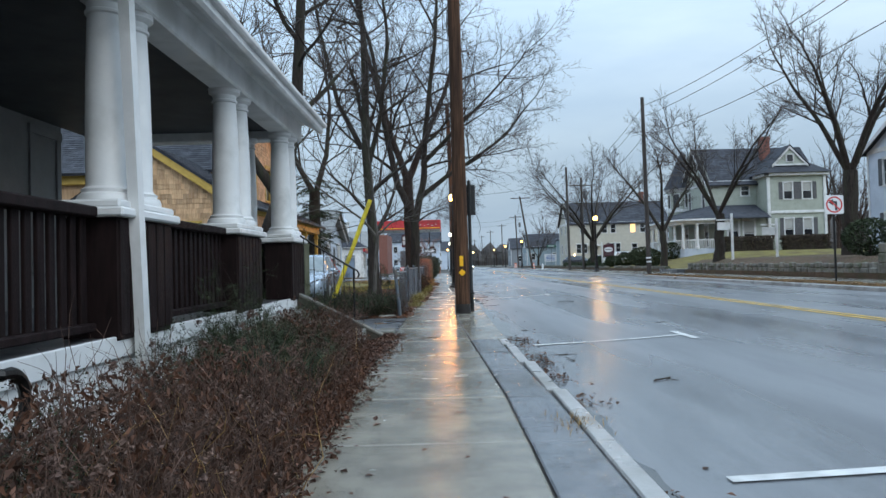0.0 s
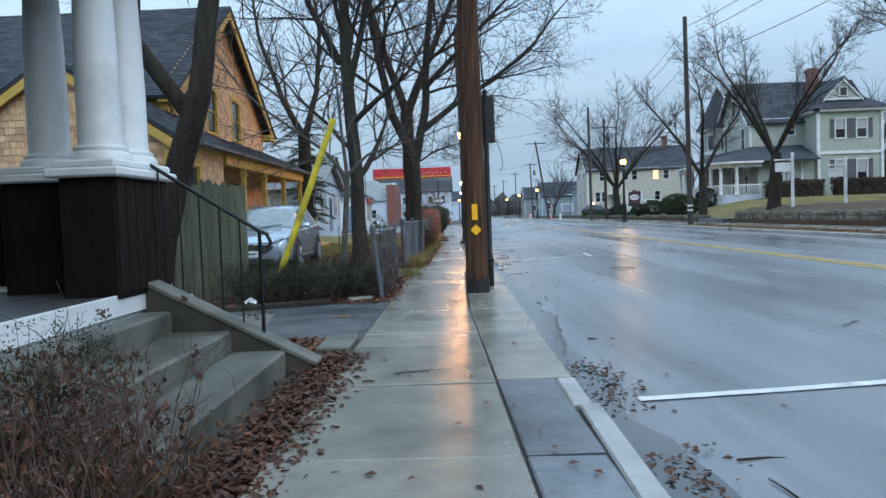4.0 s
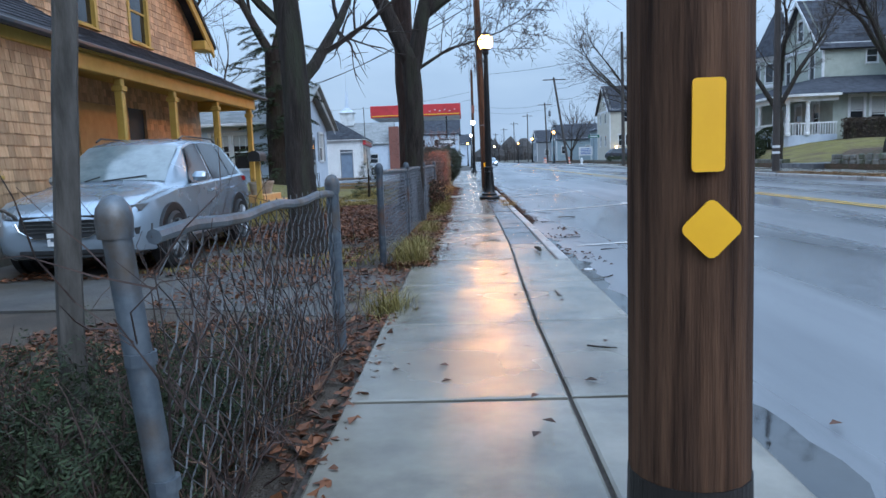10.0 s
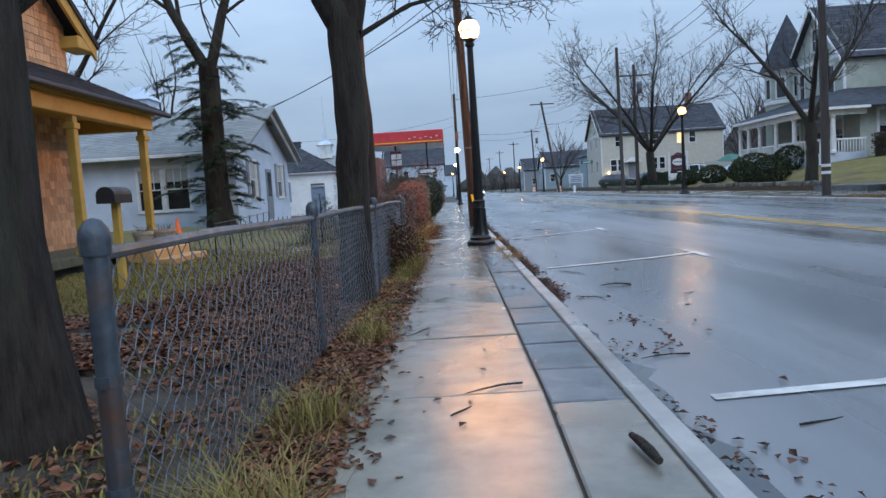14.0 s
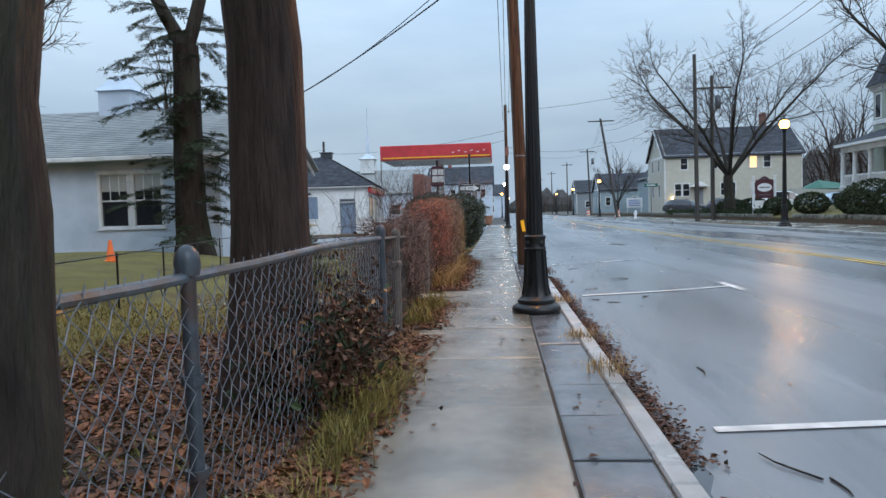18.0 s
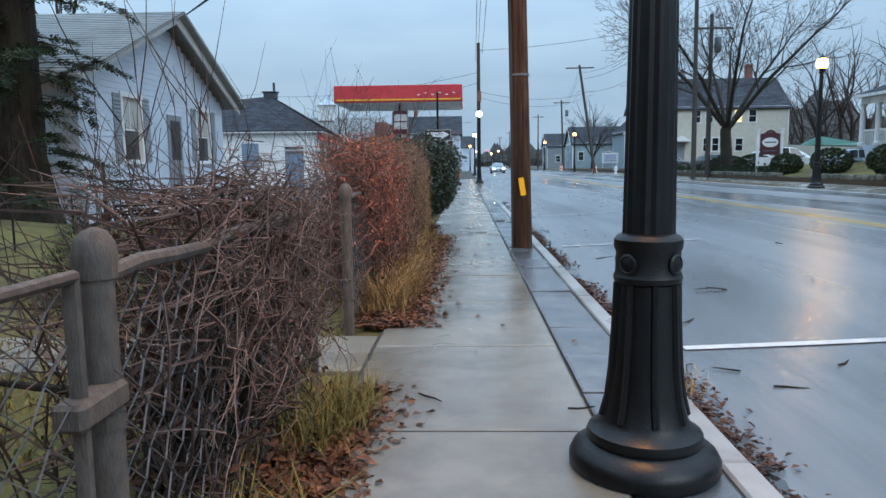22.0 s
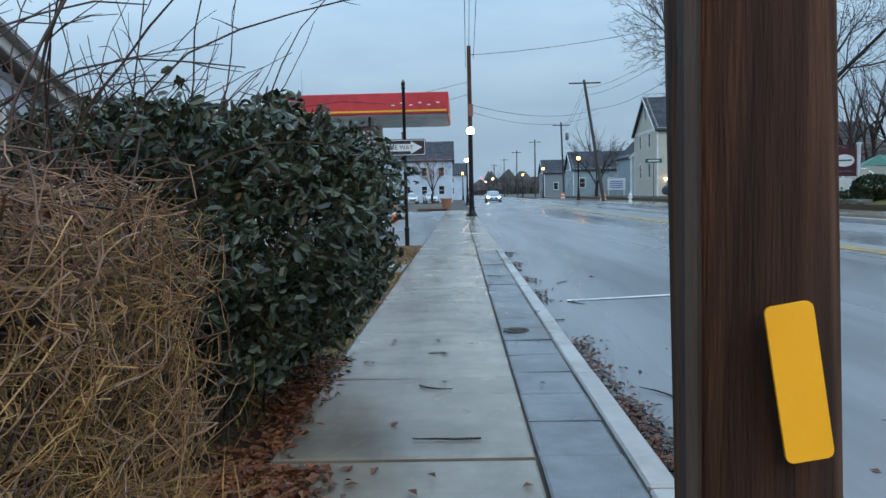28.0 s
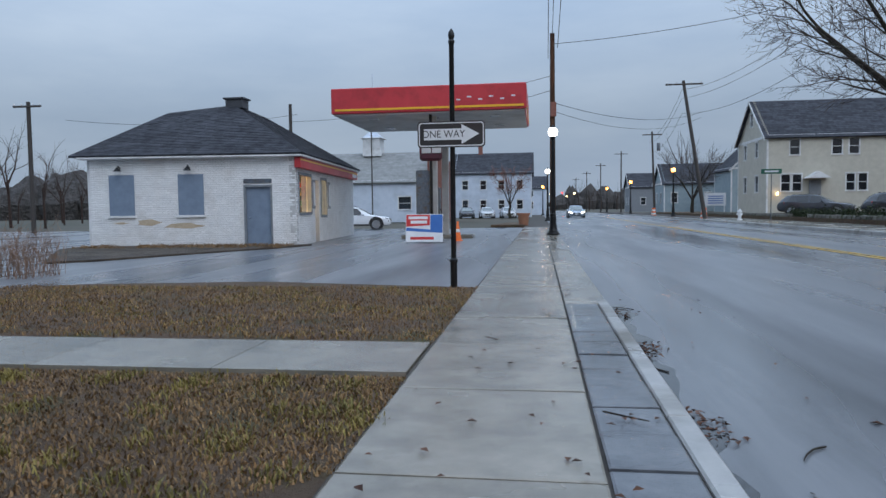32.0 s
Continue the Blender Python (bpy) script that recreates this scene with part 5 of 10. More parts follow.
rail = thing("iron_handrail", (-1.6, 11.63, 0.3), "thin black iron handrail on the side wall of the steps", "handrail")
s = Shape()
s.tube([(-2.26, 11.63, 1.68), (-1.42, 11.63, 1.13), (-1.34, 11.63, 1.09), (-1.31, 11.63, 1.02), (-1.34, 11.63, 0.98)], 0.016, 8)
part("top_bar", s, M_iron, rail, smooth=True)
for i, x in enumerate((-1.4, -1.56, -1.72, -1.88, -2.04, -2.2)):
    s = Shape()
    zt = 1.13 + (-1.42 - x) * 0.655
    s.tube([(x, 11.63, 0.08 + (-1.0 - x) * 0.585 - 0.02), (x, 11.63, zt)], 0.016 if i == 0 else 0.008, 6)
    part("post" if i == 0 else "baluster", s, M_iron, rail)
curl = thing("iron_scroll_rail", (-1.75, 3.2, 0), "black iron handrail ending in a curled scroll", "handrail")
s = Shape()
pts = [(-2.3, 2.7, 0.86), (-1.95, 2.95, 0.78)] + [(-1.72 - 0.02 * a, 3.2 + 0.17 * math.sin(a), 0.58 + 0.17 * math.cos(a)) for a in np.linspace(-0.2, 4.6, 16)]
pts += [(-1.81, 3.19 + 0.08 * math.sin(a), 0.58 + 0.08 * math.cos(a)) for a in np.linspace(4.8, 7.6, 6)]
s.tube(pts, 0.026, 8)
part("scroll", s, M_iron, curl, smooth=True)
s = Shape()
s.tube([(-2.0, 2.92, -0.05), (-2.0, 2.92, 0.8)], 0.018, 8)
part("post", s, M_iron, curl, smooth=True)


# ---- the shingled house with ochre trim ----
cot = thing("shingled_house", (-9.0, 28.0, 0), "cedar-shingled cottage with ochre trim and a front porch", "house")
shingle_me = {}


def shingle_wall(o, u, n, w, h, holes=(), gable=None, pieces=False):
    """Courses of single shingles of uneven width over a solid wall."""
    o, u, n = Vector(o), Vector(u).normalized(), Vector(n).normalized()
    back = Shape()
    zs = sorted({0.0, h, *[z for q in holes for z in (q[2], q[3]) if 0 < z < h]})
    for z0, z1 in zip(zs[:-1], zs[1:]):
        k = max(1, int((z1 - z0) / 0.3)) if gable else 1
        for i in range(k):
            a, b = z0 + (z1 - z0) * i / k, z0 + (z1 - z0) * (i + 1) / k
            lo, hi = gable(b) if gable else (0, w)
            for p, q in span_free(lo, hi, (a + b) / 2, holes):
                wbox(back, o, u, n, p, q, -0.16, -0.004, a, b)
    wall = part("wall", back, M_shingle, cot)
    rest, made = Shape(), 0
    rg = random.Random(int(o.x * 10 + o.y))
    rows = int(h / 0.155)
    for i in range(rows):
        z0 = h * i / rows
        z1 = z0 + h / rows * 1.08
        lo, hi = gable(z0 + 0.08) if gable else (0, w)
        for p, q in span_free(lo, hi, z0 + 0.08, holes):
            x = p
            while x < q - 0.01:
                x2 = min(q, x + rg.choice((0.11, 0.14, 0.17, 0.2, 0.24)))
                if q - x2 < 0.05:
                    x2 = q
                dz = rg.uniform(-0.006, 0.006)
                tgt = Shape() if pieces and made < 290 else rest
                pr = 0.016 + rg.uniform(0, 0.006)
                vs = [o + u * xx + n * d + Vector((0, 0, z)) for xx in (x + 0.004, x2 - 0.002) for d, z in ((-0.003, z0 + dz), (pr, z0 + dz), (0.004, z1), (-0.003, z1))]
                tgt.add(vs, [(0, 1, 2, 3), (7, 6, 5, 4), (0, 4, 5, 1), (1, 5, 6, 2), (2, 6, 7, 3)])
                if tgt is not rest:
                    part("shingle", tgt, M_shingle, wall)
                    made += 1
                x = x2
    if rest.v:
        tagged(part("shingles", rest, M_shingle, wall), kind="stuff")
    return wall


WX = -6.3
# one-storey wing: road face and gable face towards the street's near end
shingle_wall((WX, 21.9, 0.45), (0, 1, 0), (1, 0, 0), 3.6, 2.75, holes=[(0.75, 1.75, 0.75, 2.2)], pieces=True)
sash_window(cot, (WX, 21.9, 0.45), (0, 1, 0), (1, 0, 0), 0.75, 1.75, 0.75, 2.2, trim=M_trim_yellow, tw=0.13)
gw = lambda z: (0.0, 5.2) if z < 2.75 else (min(2.55, (z - 2.75) * 1.55), max(2.65, 5.2 - (z - 2.75) * 1.55))
shingle_wall((-11.5, 21.9, 0.45), (1, 0, 0), (0, -1, 0), 5.2, 4.35, holes=[(2.9, 3.95, 0.9, 2.1)], gable=gw)
sash_window(cot, (-11.5, 21.9, 0.45), (1, 0, 0), (0, -1, 0), 2.9, 3.95, 0.9, 2.1, trim=M_trim_yellow, tw=0.13)
s = Shape()
gable_rakes(s, (-8.9, 21.78, 5.05), (-11.85, 21.78, 3.05), (-6.0, 21.78, 3.05), (0, -1, 0), 0.24, 0.06)
s.box(WX - 0.02, WX + 0.05, 21.82, 22.0, 0.4, 3.2, 0.01)
s.box(WX - 0.12, WX + 0.03, 21.84, 21.94, 0.4, 3.2, 0.01)
s.box(WX - 0.02, WX + 0.06, 21.9, 25.6, 3.0, 3.28, 0.012)
part("trim", s, M_trim_yellow, cot, "ochre painted corner and rake boards")
shingle_roof(cot, "wing_roof", (-5.95, 21.7, 3.15), (-5.95, 26.2, 3.15), (-8.9, 26.2, 5.1), (-8.9, 21.7, 5.1), M_roof, 0.16, 0.32)
shingle_roof(cot, "wing_roof", (-11.9, 26.2, 3.1), (-11.9, 21.7, 3.1), (-8.9, 21.7, 5.1), (-8.9, 26.2, 5.1), M_roof, 0.16, 0.32)
s = Shape()
s.box(-6.02, -5.9, 21.7, 35.6, 3.1, 3.2, 0.03)
part("gutter", s, M_shutter, cot, "dark eave gutter")
s = Shape()
s.tube([(-5.96, 21.9, 3.12), (-6.0, 21.9, 2.95), (-6.2, 21.9, 2.75), (-6.2, 21.9, 0.2)], 0.045, 8)
part("downspout", s, M_shutter, cot, "dark downpipe", smooth=True)
# main body with its gable towards the road
GX = -7.8
mg = lambda z: (0.0, 9.6) if z < 4.7 else (min(4.75, (z - 4.7) * 1.36), max(4.85, 9.6 - (z - 4.7) * 1.36))
shingle_wall((GX, 25.5, 0.45), (0, 1, 0), (1, 0, 0), 9.6, 8.1, gable=mg, holes=[(3.2, 4.1, 3.75, 5.2), (5.7, 6.6, 3.75, 5.2), (5.2, 6.1, 0.15, 2.2), (1.9, 2.8, 0.15, 2.2)])
for a in (3.2, 5.7):
    sash_window(cot, (GX, 25.5, 0.45), (0, 1, 0), (1, 0, 0), a, a + 0.9, 3.75, 5.2, trim=M_trim_yellow, tw=0.1)
for a in (5.2, 1.9):
    s = Shape()
    wbox(s, (GX, 25.5, 0.45), (0, 1, 0), (1, 0, 0), a, a + 0.9, -0.1, -0.05, 0.15, 2.2, 0.01)
    part("door", s, M_shutter, cot, "dark front door under the porch")
s = Shape()
gable_rakes(s, (GX + 0.35, 30.3, 8.62), (GX + 0.35, 25.0, 4.75), (GX + 0.35, 35.6, 4.75), (1, 0, 0), 0.34, 0.06)
s.box(GX - 0.05, GX + 0.4, 34.9, 35.6, 4.55, 4.8, 0.02)
s.box(GX - 0.05, GX + 0.4, 25.0, 25.7, 4.55, 4.8, 0.02)
part("trim", s, M_trim_yellow, cot, "ochre painted rake boards")
s = Shape()
s.add([(GX, 25.0, 4.72), (GX + 0.4, 25.0, 4.72), (GX + 0.4, 30.3, 8.56), (GX, 30.3, 8.56)], [(0, 1, 2, 3)])
s.add([(GX, 35.6, 4.72), (GX + 0.4, 35.6, 4.72), (GX + 0.4, 30.3, 8.56), (GX, 30.3, 8.56)], [(3, 2, 1, 0)])
part("soffit", s, M_trim_yellow, cot)
shingle_roof(cot, "roof", (-19, 24.9, 4.72), (GX + 0.45, 24.9, 4.72), (GX + 0.45, 30.3, 8.66), (-19, 30.3, 8.66), M_roof, 0.16, 0.33, 0.1)
shingle_roof(cot, "roof", (GX + 0.45, 35.7, 4.72), (-19, 35.7, 4.72), (-19, 30.3, 8.66), (GX + 0.45, 30.3, 8.66), M_roof, 0.3, 1.0, 0.1)
s = Shape()
s.box(-19, GX, 25.38, 25.5, 0.4, 4.75)
part("wall", s, M_shingle, cot)
s = Shape()
s.box(-19, GX + 0.05, 25.2, 25.5, 4.35, 4.75, 0.02)
s.tube([(GX + 0.3, 25.0, 4.7), (GX + 0.25, 25.3, 4.4), (GX + 0.1, 25.5, 4.2)], 0.05, 8)
part("eave_board", s, M_trim_yellow, cot)
# porch
s = Shape()
s.box(GX, WX + 0.25, 25.5, 35.2, 0.35, 0.5, 0.01)
part("porch_floor", s, M_fence_wood, cot)
s = Shape()
s.box(WX - 0.08, WX + 0.12, 25.5, 35.2, 2.82, 3.1, 0.015)
s.box(GX, WX + 0.1, 35.0, 35.2, 2.82, 3.1, 0.015)
part("porch_beam", s, M_trim_yellow, cot)
s = Shape()
s.box(GX, WX + 0.2, 25.5, 35.2, 3.1, 3.14)
part("porch_ceiling", s, M_trim_yellow, cot)
shingle_roof(cot, "porch_roof", (-5.92, 25.4, 3.18), (-5.92, 35.65, 3.18), (GX, 35.0, 4.1), (GX, 25.4, 4.1), M_roof, 0.16, 0.33)
for y in (27.3, 29.6, 32.2, 34.9):
    s = Shape()
    s.box(WX - 0.06, WX + 0.08, y - 0.07, y + 0.07, 0.48, 2.84, 0.012)
    s.box(WX - 0.09, WX + 0.11, y - 0.1, y + 0.1, 2.6, 2.7, 0.01)
    s.box(WX - 0.09, WX + 0.11, y - 0.1, y + 0.1, 0.48, 0.66, 0.01)
    part("porch_post", s, M_trim_yellow, cot, "ochre turned porch post")
s = Shape()
s.box(GX + 0.02, GX + 0.05, 25.7, 27.3, 0.6, 2.6)
part("sheathing", s, M_plank, cot, "bare orange sheathing boards on the porch wall")
s = Shape()
s.box(GX + 0.02, GX + 0.05, 28.5, 30.6, 0.6, 2.6)
part("sheathing", s, M_plank, cot, "bare orange sheathing boards on the porch wall")
s = Shape()
s.box(-19, WX - 0.02, 21.95, 35.3, -0.1, 0.45)
part("foundation", s, M_step, cot, "grey rubble foundation")
for x, z in ((-5.45, 0.44), (-5.1, 0.28)):
    s = Shape()
    s.box(-5.98 if z > 0.4 else -5.46, x, 33.0, 34.7, -0.05, z, 0.015)
    part("porch_step", s, M_plank, cot, "new tan timber step")

mb = thing("mailbox", (-4.75, 30.3, 0), "black rounded mailbox on an ochre post", "mailbox")
s = Shape()
s.box(-4.82, -4.72, 30.25, 30.35, -0.05, 1.3, 0.008)
part("post", s, M_trim_yellow, mb)
s = Shape()
ring = [(-4.77 + 0.13 * math.cos(a), 0, 1.42 + 0.11 * math.sin(a)) for a in np.linspace(0, math.pi, 9)] + [(-4.90, 0, 1.30), (-4.64, 0, 1.30)]
s.loft([[(x, 30.02, z) for x, _, z in ring], [(x, 30.55, z) for x, _, z in ring]])
part("box", s, M_black, mb)
for x, y, r in ((-5.74, 33.25, 0.17), (-5.72, 34.15, 0.21)):
    pot = thing("flower_pot", (x, y, 0.44), "pale weathered flower pot standing on the timber step", "flower pot", "flower pots by the porch")
    s = Shape()
    s.lathe(x, y, [(r * 0.7, 0.441), (r * 0.85, 0.6), (r, 0.72), (r * 1.1, 0.73), (r * 1.1, 0.79), (r * 0.92, 0.79), (r * 0.85, 0.74)], 18)
    part("pot", s, M_pot, pot, smooth=True)
    s = Shape()
    s.lathe(x, y, [(r * 0.86, 0.74), (r * 0.5, 0.755), (0.001, 0.76)], 14)
    part("soil", s, M_soil, pot)
    s = Shape()
    for k in range(12):
        a = k * 2.4
        s.tube([(x + 0.3 * r * math.cos(a), y + 0.3 * r * math.sin(a), 0.74), (x + 0.6 * r * math.cos(a), y + 0.6 * r * math.sin(a), 0.84), (x + 0.9 * r * math.cos(a + 0.4), y + 0.9 * r * math.sin(a + 0.4), 0.88 + 0.01 * (k % 5))], [0.005, 0.004, 0.002], 4)
    part("stem_tangle", s, M_twig_dark, pot)
# weathered stockade fence beside the drive
sf = thing("stockade_fence", (-5.2, 17.3, 0), "tall weathered grey-green board fence with ragged tops", "fence")
x = -9.5
while x < -3.3:
    w = rnd.uniform(0.08, 0.14)
    top = (1.88 if x > -4.6 else 1.72) + rnd.uniform(-0.09, 0.06)
    s = Shape()
    s.add([(x, 17.28, -0.05), (x + w, 17.28, -0.05), (x + w, 17.28, top - 0.06), (x + w / 2, 17.28, top), (x, 17.28, top - 0.06),
           (x, 17.31, -0.05), (x + w, 17.31, -0.05), (x + w, 17.31, top - 0.06), (x + w / 2, 17.31, top), (x, 17.31, top - 0.06)],
          [(0, 1, 2, 3, 4), (9, 8, 7, 6, 5), (0, 5, 6, 1), (1, 6, 7, 2), (2, 7, 8, 3), (3, 8, 9, 4), (4, 9, 5, 0)])
    part("board", s, M_fence_wood, sf)
    x += w + 0.006
for z in (0.4, 1.4):
    s = Shape()
    s.box(-9.5, -3.3, 17.312, 17.38, z, z + 0.09, 0.008)
    part("rail", s, M_fence_wood, sf)
for x in (-6.6, -3.42):
    s = Shape()
    s.box(x - 0.05, x + 0.05, 17.32, 17.42, -0.1, 1.8, 0.01)
    part("post", s, M_fence_wood, sf)


# ---- poles, lamps, fences and signs along the near pavement ----
p1 = utility_pole(0.48, 16.75, 0.0, 11.0, 0.178, 0.13, "thick creosoted utility pole with yellow tags standing in the pavement", lean=(-0.06, 0), mat_pole=M_pole)


def tag(parent, m, w, h, round_corner, name="tag", label=""):
    s = Shape()
    pts = [(sx * (w / 2 - round_corner) + round_corner * math.cos(a), sz * (h / 2 - round_corner) + round_corner * math.sin(a))
           for sx, sz, a0 in ((1, -1, -90), (1, 1, 0), (-1, 1, 90), (-1, -1, 180)) for a in [radians(a0 + q) for q in (0, 30, 60, 90)]]
    s.slab(pts, 0, 0.006, m)
    return part(name, s, M_signal, parent, label)


tag(p1, pose(0.462, 16.567, 1.225, 90), 0.085, 0.24, 0.012, label="upright yellow plastic tag")
tag(p1, pose(0.473, 16.567, 0.955, 90, 0, 0) @ pose(0, 0, 0, 0, 0, 45), 0.12, 0.12, 0.02, label="yellow diamond tag")
# thin sleeve added to carry the pole's dark wet foot, not a separate collar
s = Shape()
s.tube([(0.48, 16.75, -0.05), (0.479, 16.75, 0.1), (0.479, 16.75, 0.22)], [0.184, 0.182, 0.1795], 18)
part("tar_collar", s, M_wet_foot, p1, "dark wet creosoted foot of the pole", smooth=True)
bx = thing("road_sign", (0.715, 17.6, 0.0), "black iron sign post with a dark board seen from behind", "road sign")
s = Shape()
s.lathe(0.715, 17.6, [(0.058, -0.05), (0.058, 0.36), (0.052, 0.39), (0.066, 0.41), (0.068, 0.45), (0.05, 0.47), (0.054, 0.5), (0.044, 0.52), (0.042, 3.2), (0.01, 3.24)], 16)
part("post", s, M_iron, bx, smooth=True)
s = Shape()
s.box(0.29, 0.87, 17.66, 17.69, 2.36, 3.12, 0.012)
part("plate", s, M_black, bx)
s = Shape()
s.tube([(0.82, 17.62, 2.5), (0.95, 17.6, 2.2), (0.98, 17.6, 2.0), (0.93, 17.6, 1.88)], 0.006, 5)
part("loose_wire", s, M_wire, bx)
street_lamp(0.55, 35.38, "black fluted street lamp with a glowing warm acorn globe", globe=M_lamp_near, lit=560.0, warm=(1.0, 0.40, 0.09))
p3 = utility_pole(0.685, 43.05, 0.0, 11.0, 0.148, 0.12, "dark brown utility pole with a tilted yellow tag", lean=(-0.25, 0.2), mat_pole=M_pole)
tag(p3, pose(0.66, 42.893, 0.9, 90) @ pose(0, 0, 0, 0, 0, 9), 0.078, 0.262, 0.012, label="tilted yellow plastic tag")
s = Shape()
s.tube([(0.53, 43.0, 0.0), (0.51, 43.0, 2.2), (0.42, 43.05, 8.0)], 0.02, 6)
part("ground_wire_cover", s, M_pole_far, p3)
for z in (2.5,):
    s = Shape()
    s.tube([(0.685 - z * 0.022, 43.05 + z * 0.018, z), (0.685 - z * 0.022, 43.05 + z * 0.018, z + 0.03)], 0.153 - z * 0.002, 14)
    part("steel_band", s, M_galv_dark, p3)
street_lamp(0.75, 79.0, "black street lamp with a bright white acorn globe", globe=M_lamp_white, lit=30.0, warm=(1, 0.9, 0.75))
p4 = utility_pole(0.8, 82.5, 0.0, 9.6, 0.15, 0.11, "dark utility pole behind the street lamp", mat_pole=M_pole)
s = Shape()
s.box(0.7, 0.98, 82.25, 82.4, 5.6, 6.3, 0.02)
part("fuse_box", s, M_brick_red, p4)
street_lamp(0.9, 112, "black street lamp with a lit white globe", globe=M_lamp_white)
street_lamp(12.75, 58.9, "black street lamp with a lit acorn globe on the far footway", z=0.21, lit=160.0, warm=(1.0, 0.6, 0.25))
for y in (118, 150, 185):
    street_lamp(13.0, y, "far black street lamp with a lit globe", z=0.2)
street_lamp(0.7, 160, "far black street lamp with a lit globe")

gg = thing("guy_wire_guard", (-2.65, 16.72, 0), "slanting yellow plastic sleeve on a pole guy wire", "guy guard")
s = Shape()
s.tube([(-2.72, 16.72, 0.0), (-2.1, 16.72, 1.55), (-1.64, 16.72, 2.72)], 0.05, 10)
part("sleeve", s, M_guard, gg, smooth=True)
s = Shape()
s.tube([(-1.66, 16.72, 2.7), (0.4, 16.75, 8.0)], 0.007, 5)
part("guy_wire", s, M_wire, gg)

# chain-link fences
chain_fence(16.5, 19.0, -0.98, -0.98, 1.02, [16.5, 18.98], "leaning grey chain-link fence section beside the pavement", lean={16.5: 0.1}, net_mat=M_net_dark)
chain_fence(22.55, 33.0, -1.12, -0.95, 1.08, [22.55, 25.6, 29.2, 32.98], "long sagging chain-link fence with a shiny top rail", wire=0.053, post_mat=M_post_dark, sag=0.015, push=(28.3, 0.09))
chain_fence(34.1, 36.4, -0.98, -1.03, 1.02, [34.12, 36.38], "short dull chain-link fence overgrown with vines", post_mat=M_rusty, rail_mat=M_rusty, net_mat=M_net_dark)
chain_fence(37.75, 42.0, -1.05, -1.1, 1.02, [37.76, 40.2, 41.98], "rusty chain-link fence buried in a thicket", post_mat=M_rusty, rail_mat=M_rusty, net_mat=M_net_dark)
gate = thing("garden_gate", (-0.96, 33.5, 0), "chain-link garden gate in a grey tubular frame", "gate")
s = Shape()
s.tube([(-0.95, 33.06, 0.08), (-0.95, 33.06, 1.03), (-0.97, 34.0, 1.01), (-0.97, 34.0, 0.08), (-0.95, 33.06, 0.08)], 0.02, 8)
part("frame", s, M_rusty, gate, smooth=True)
s = Shape()
for i in range(13):
    s.tube([(-0.96 + (0.005 if j % 2 else -0.005), 33.12 + 0.066 * (i + (0.5 if (i + j) % 2 else -0.5)), 0.1 + j * 0.06) for j in range(16)], 0.0026, 3, cap=False)
part("wire_net", s, M_net_dark, gate)
s = Shape()
s.box(-1.0, -0.93, 33.94, 34.14, 0.7, 0.76, 0.01)
part("latch", s, M_rusty, gate)
# one-way sign
ow = thing("one_way_sign", (-1.17, 58.55, -0.02), "black one-way sign with a white arrow on a black iron post", "road sign")
s = Shape()
s.lathe(-1.17, 58.55, [(0.055, -0.05), (0.055, 0.36), (0.065, 0.37), (0.065, 0.41), (0.042, 0.43), (0.038, 3.7), (0.05, 3.72), (0.05, 3.75), (0.036, 3.77), (0.05, 3.82), (0.045, 3.87), (0.01, 3.93)], 14)
part("post", s, M_iron, ow, smooth=True)
Z1 = pose(-1.18, 58.49, 2.33, 90)


def rounded(w, h, r):
    return [(sx * (w / 2 - r) + r * math.cos(a), sz * (h / 2 - r) + r * math.sin(a)) for sx, sz, a0 in ((1, -1, -90), (1, 1, 0), (-1, 1, 90), (-1, -1, 180)) for a in [radians(a0 + q) for q in (0, 30, 60, 90)]]


s = Shape()
s.slab(rounded(1.04, 0.4, 0.05), 0, 0.008, Z1)
plate = part("plate", s, M_sign_black, ow)
s = Shape()
o1, o2 = rounded(1.0, 0.36, 0.04), rounded(0.97, 0.33, 0.032)
k = len(o1)
s.add([(*p, 0.009) for p in o1] + [(*p, 0.009) for p in o2], [(i, (i + 1) % k, k + (i + 1) % k, k + i) for i in range(k)], Z1)
part("border", s, M_sign_white, plate)
s = Shape()
s.slab([(-0.42, -0.085), (0.16, -0.085), (0.16, -0.15), (0.43, 0.0), (0.16, 0.15), (0.16, 0.085), (-0.42, 0.085)], 0.008, 0.0105, Z1)
part("arrow", s, M_sign_white, plate)
word("lettering", "ONE WAY", 0.155, Z1 @ pose(-0.12, 0, 0.0115) @ Matrix.Diagonal((0.92, 1, 1, 1)), M_sign_black, plate, 0.001)

# overhead cables
top1, top3, top4 = (0.42, 16.75, 10.6), (0.35, 43.1, 10.6), (0.8, 82.5, 9.3)
for dz, dx in ((0, 0), (-0.5, 0.25), (-1.1, -0.2)):
    cable("overhead_cable", [(top3[0] + dx, top3[1], top3[2] + dz), (top4[0] + dx, top4[1], top4[2] + dz * 0.8)], 0.7, 0.014, "thin black cable strung between street poles")
    cable("overhead_cable", [(top1[0] + dx, top1[1], top1[2] + dz), (top3[0] + dx, top3[1], top3[2] + dz)], 0.6, 0.012, "thin black cable strung between street poles")
cable("overhead_cable", [(0.35, 43.1, 7.2), (-9.0, 53.6, 5.3)], 0.25, 0.02, "thick black service cable running to a house")
cable("overhead_cable", [(0.35, 43.1, 7.6), (-9.0, 53.9, 5.5)], 0.5, 0.012, "thin black service cable running to a house")
cable("overhead_cable", [(0.8, 82.5, 9.1), (13.3, 80.0, 10.2)], 0.3, 0.014, "black cable crossing the street")
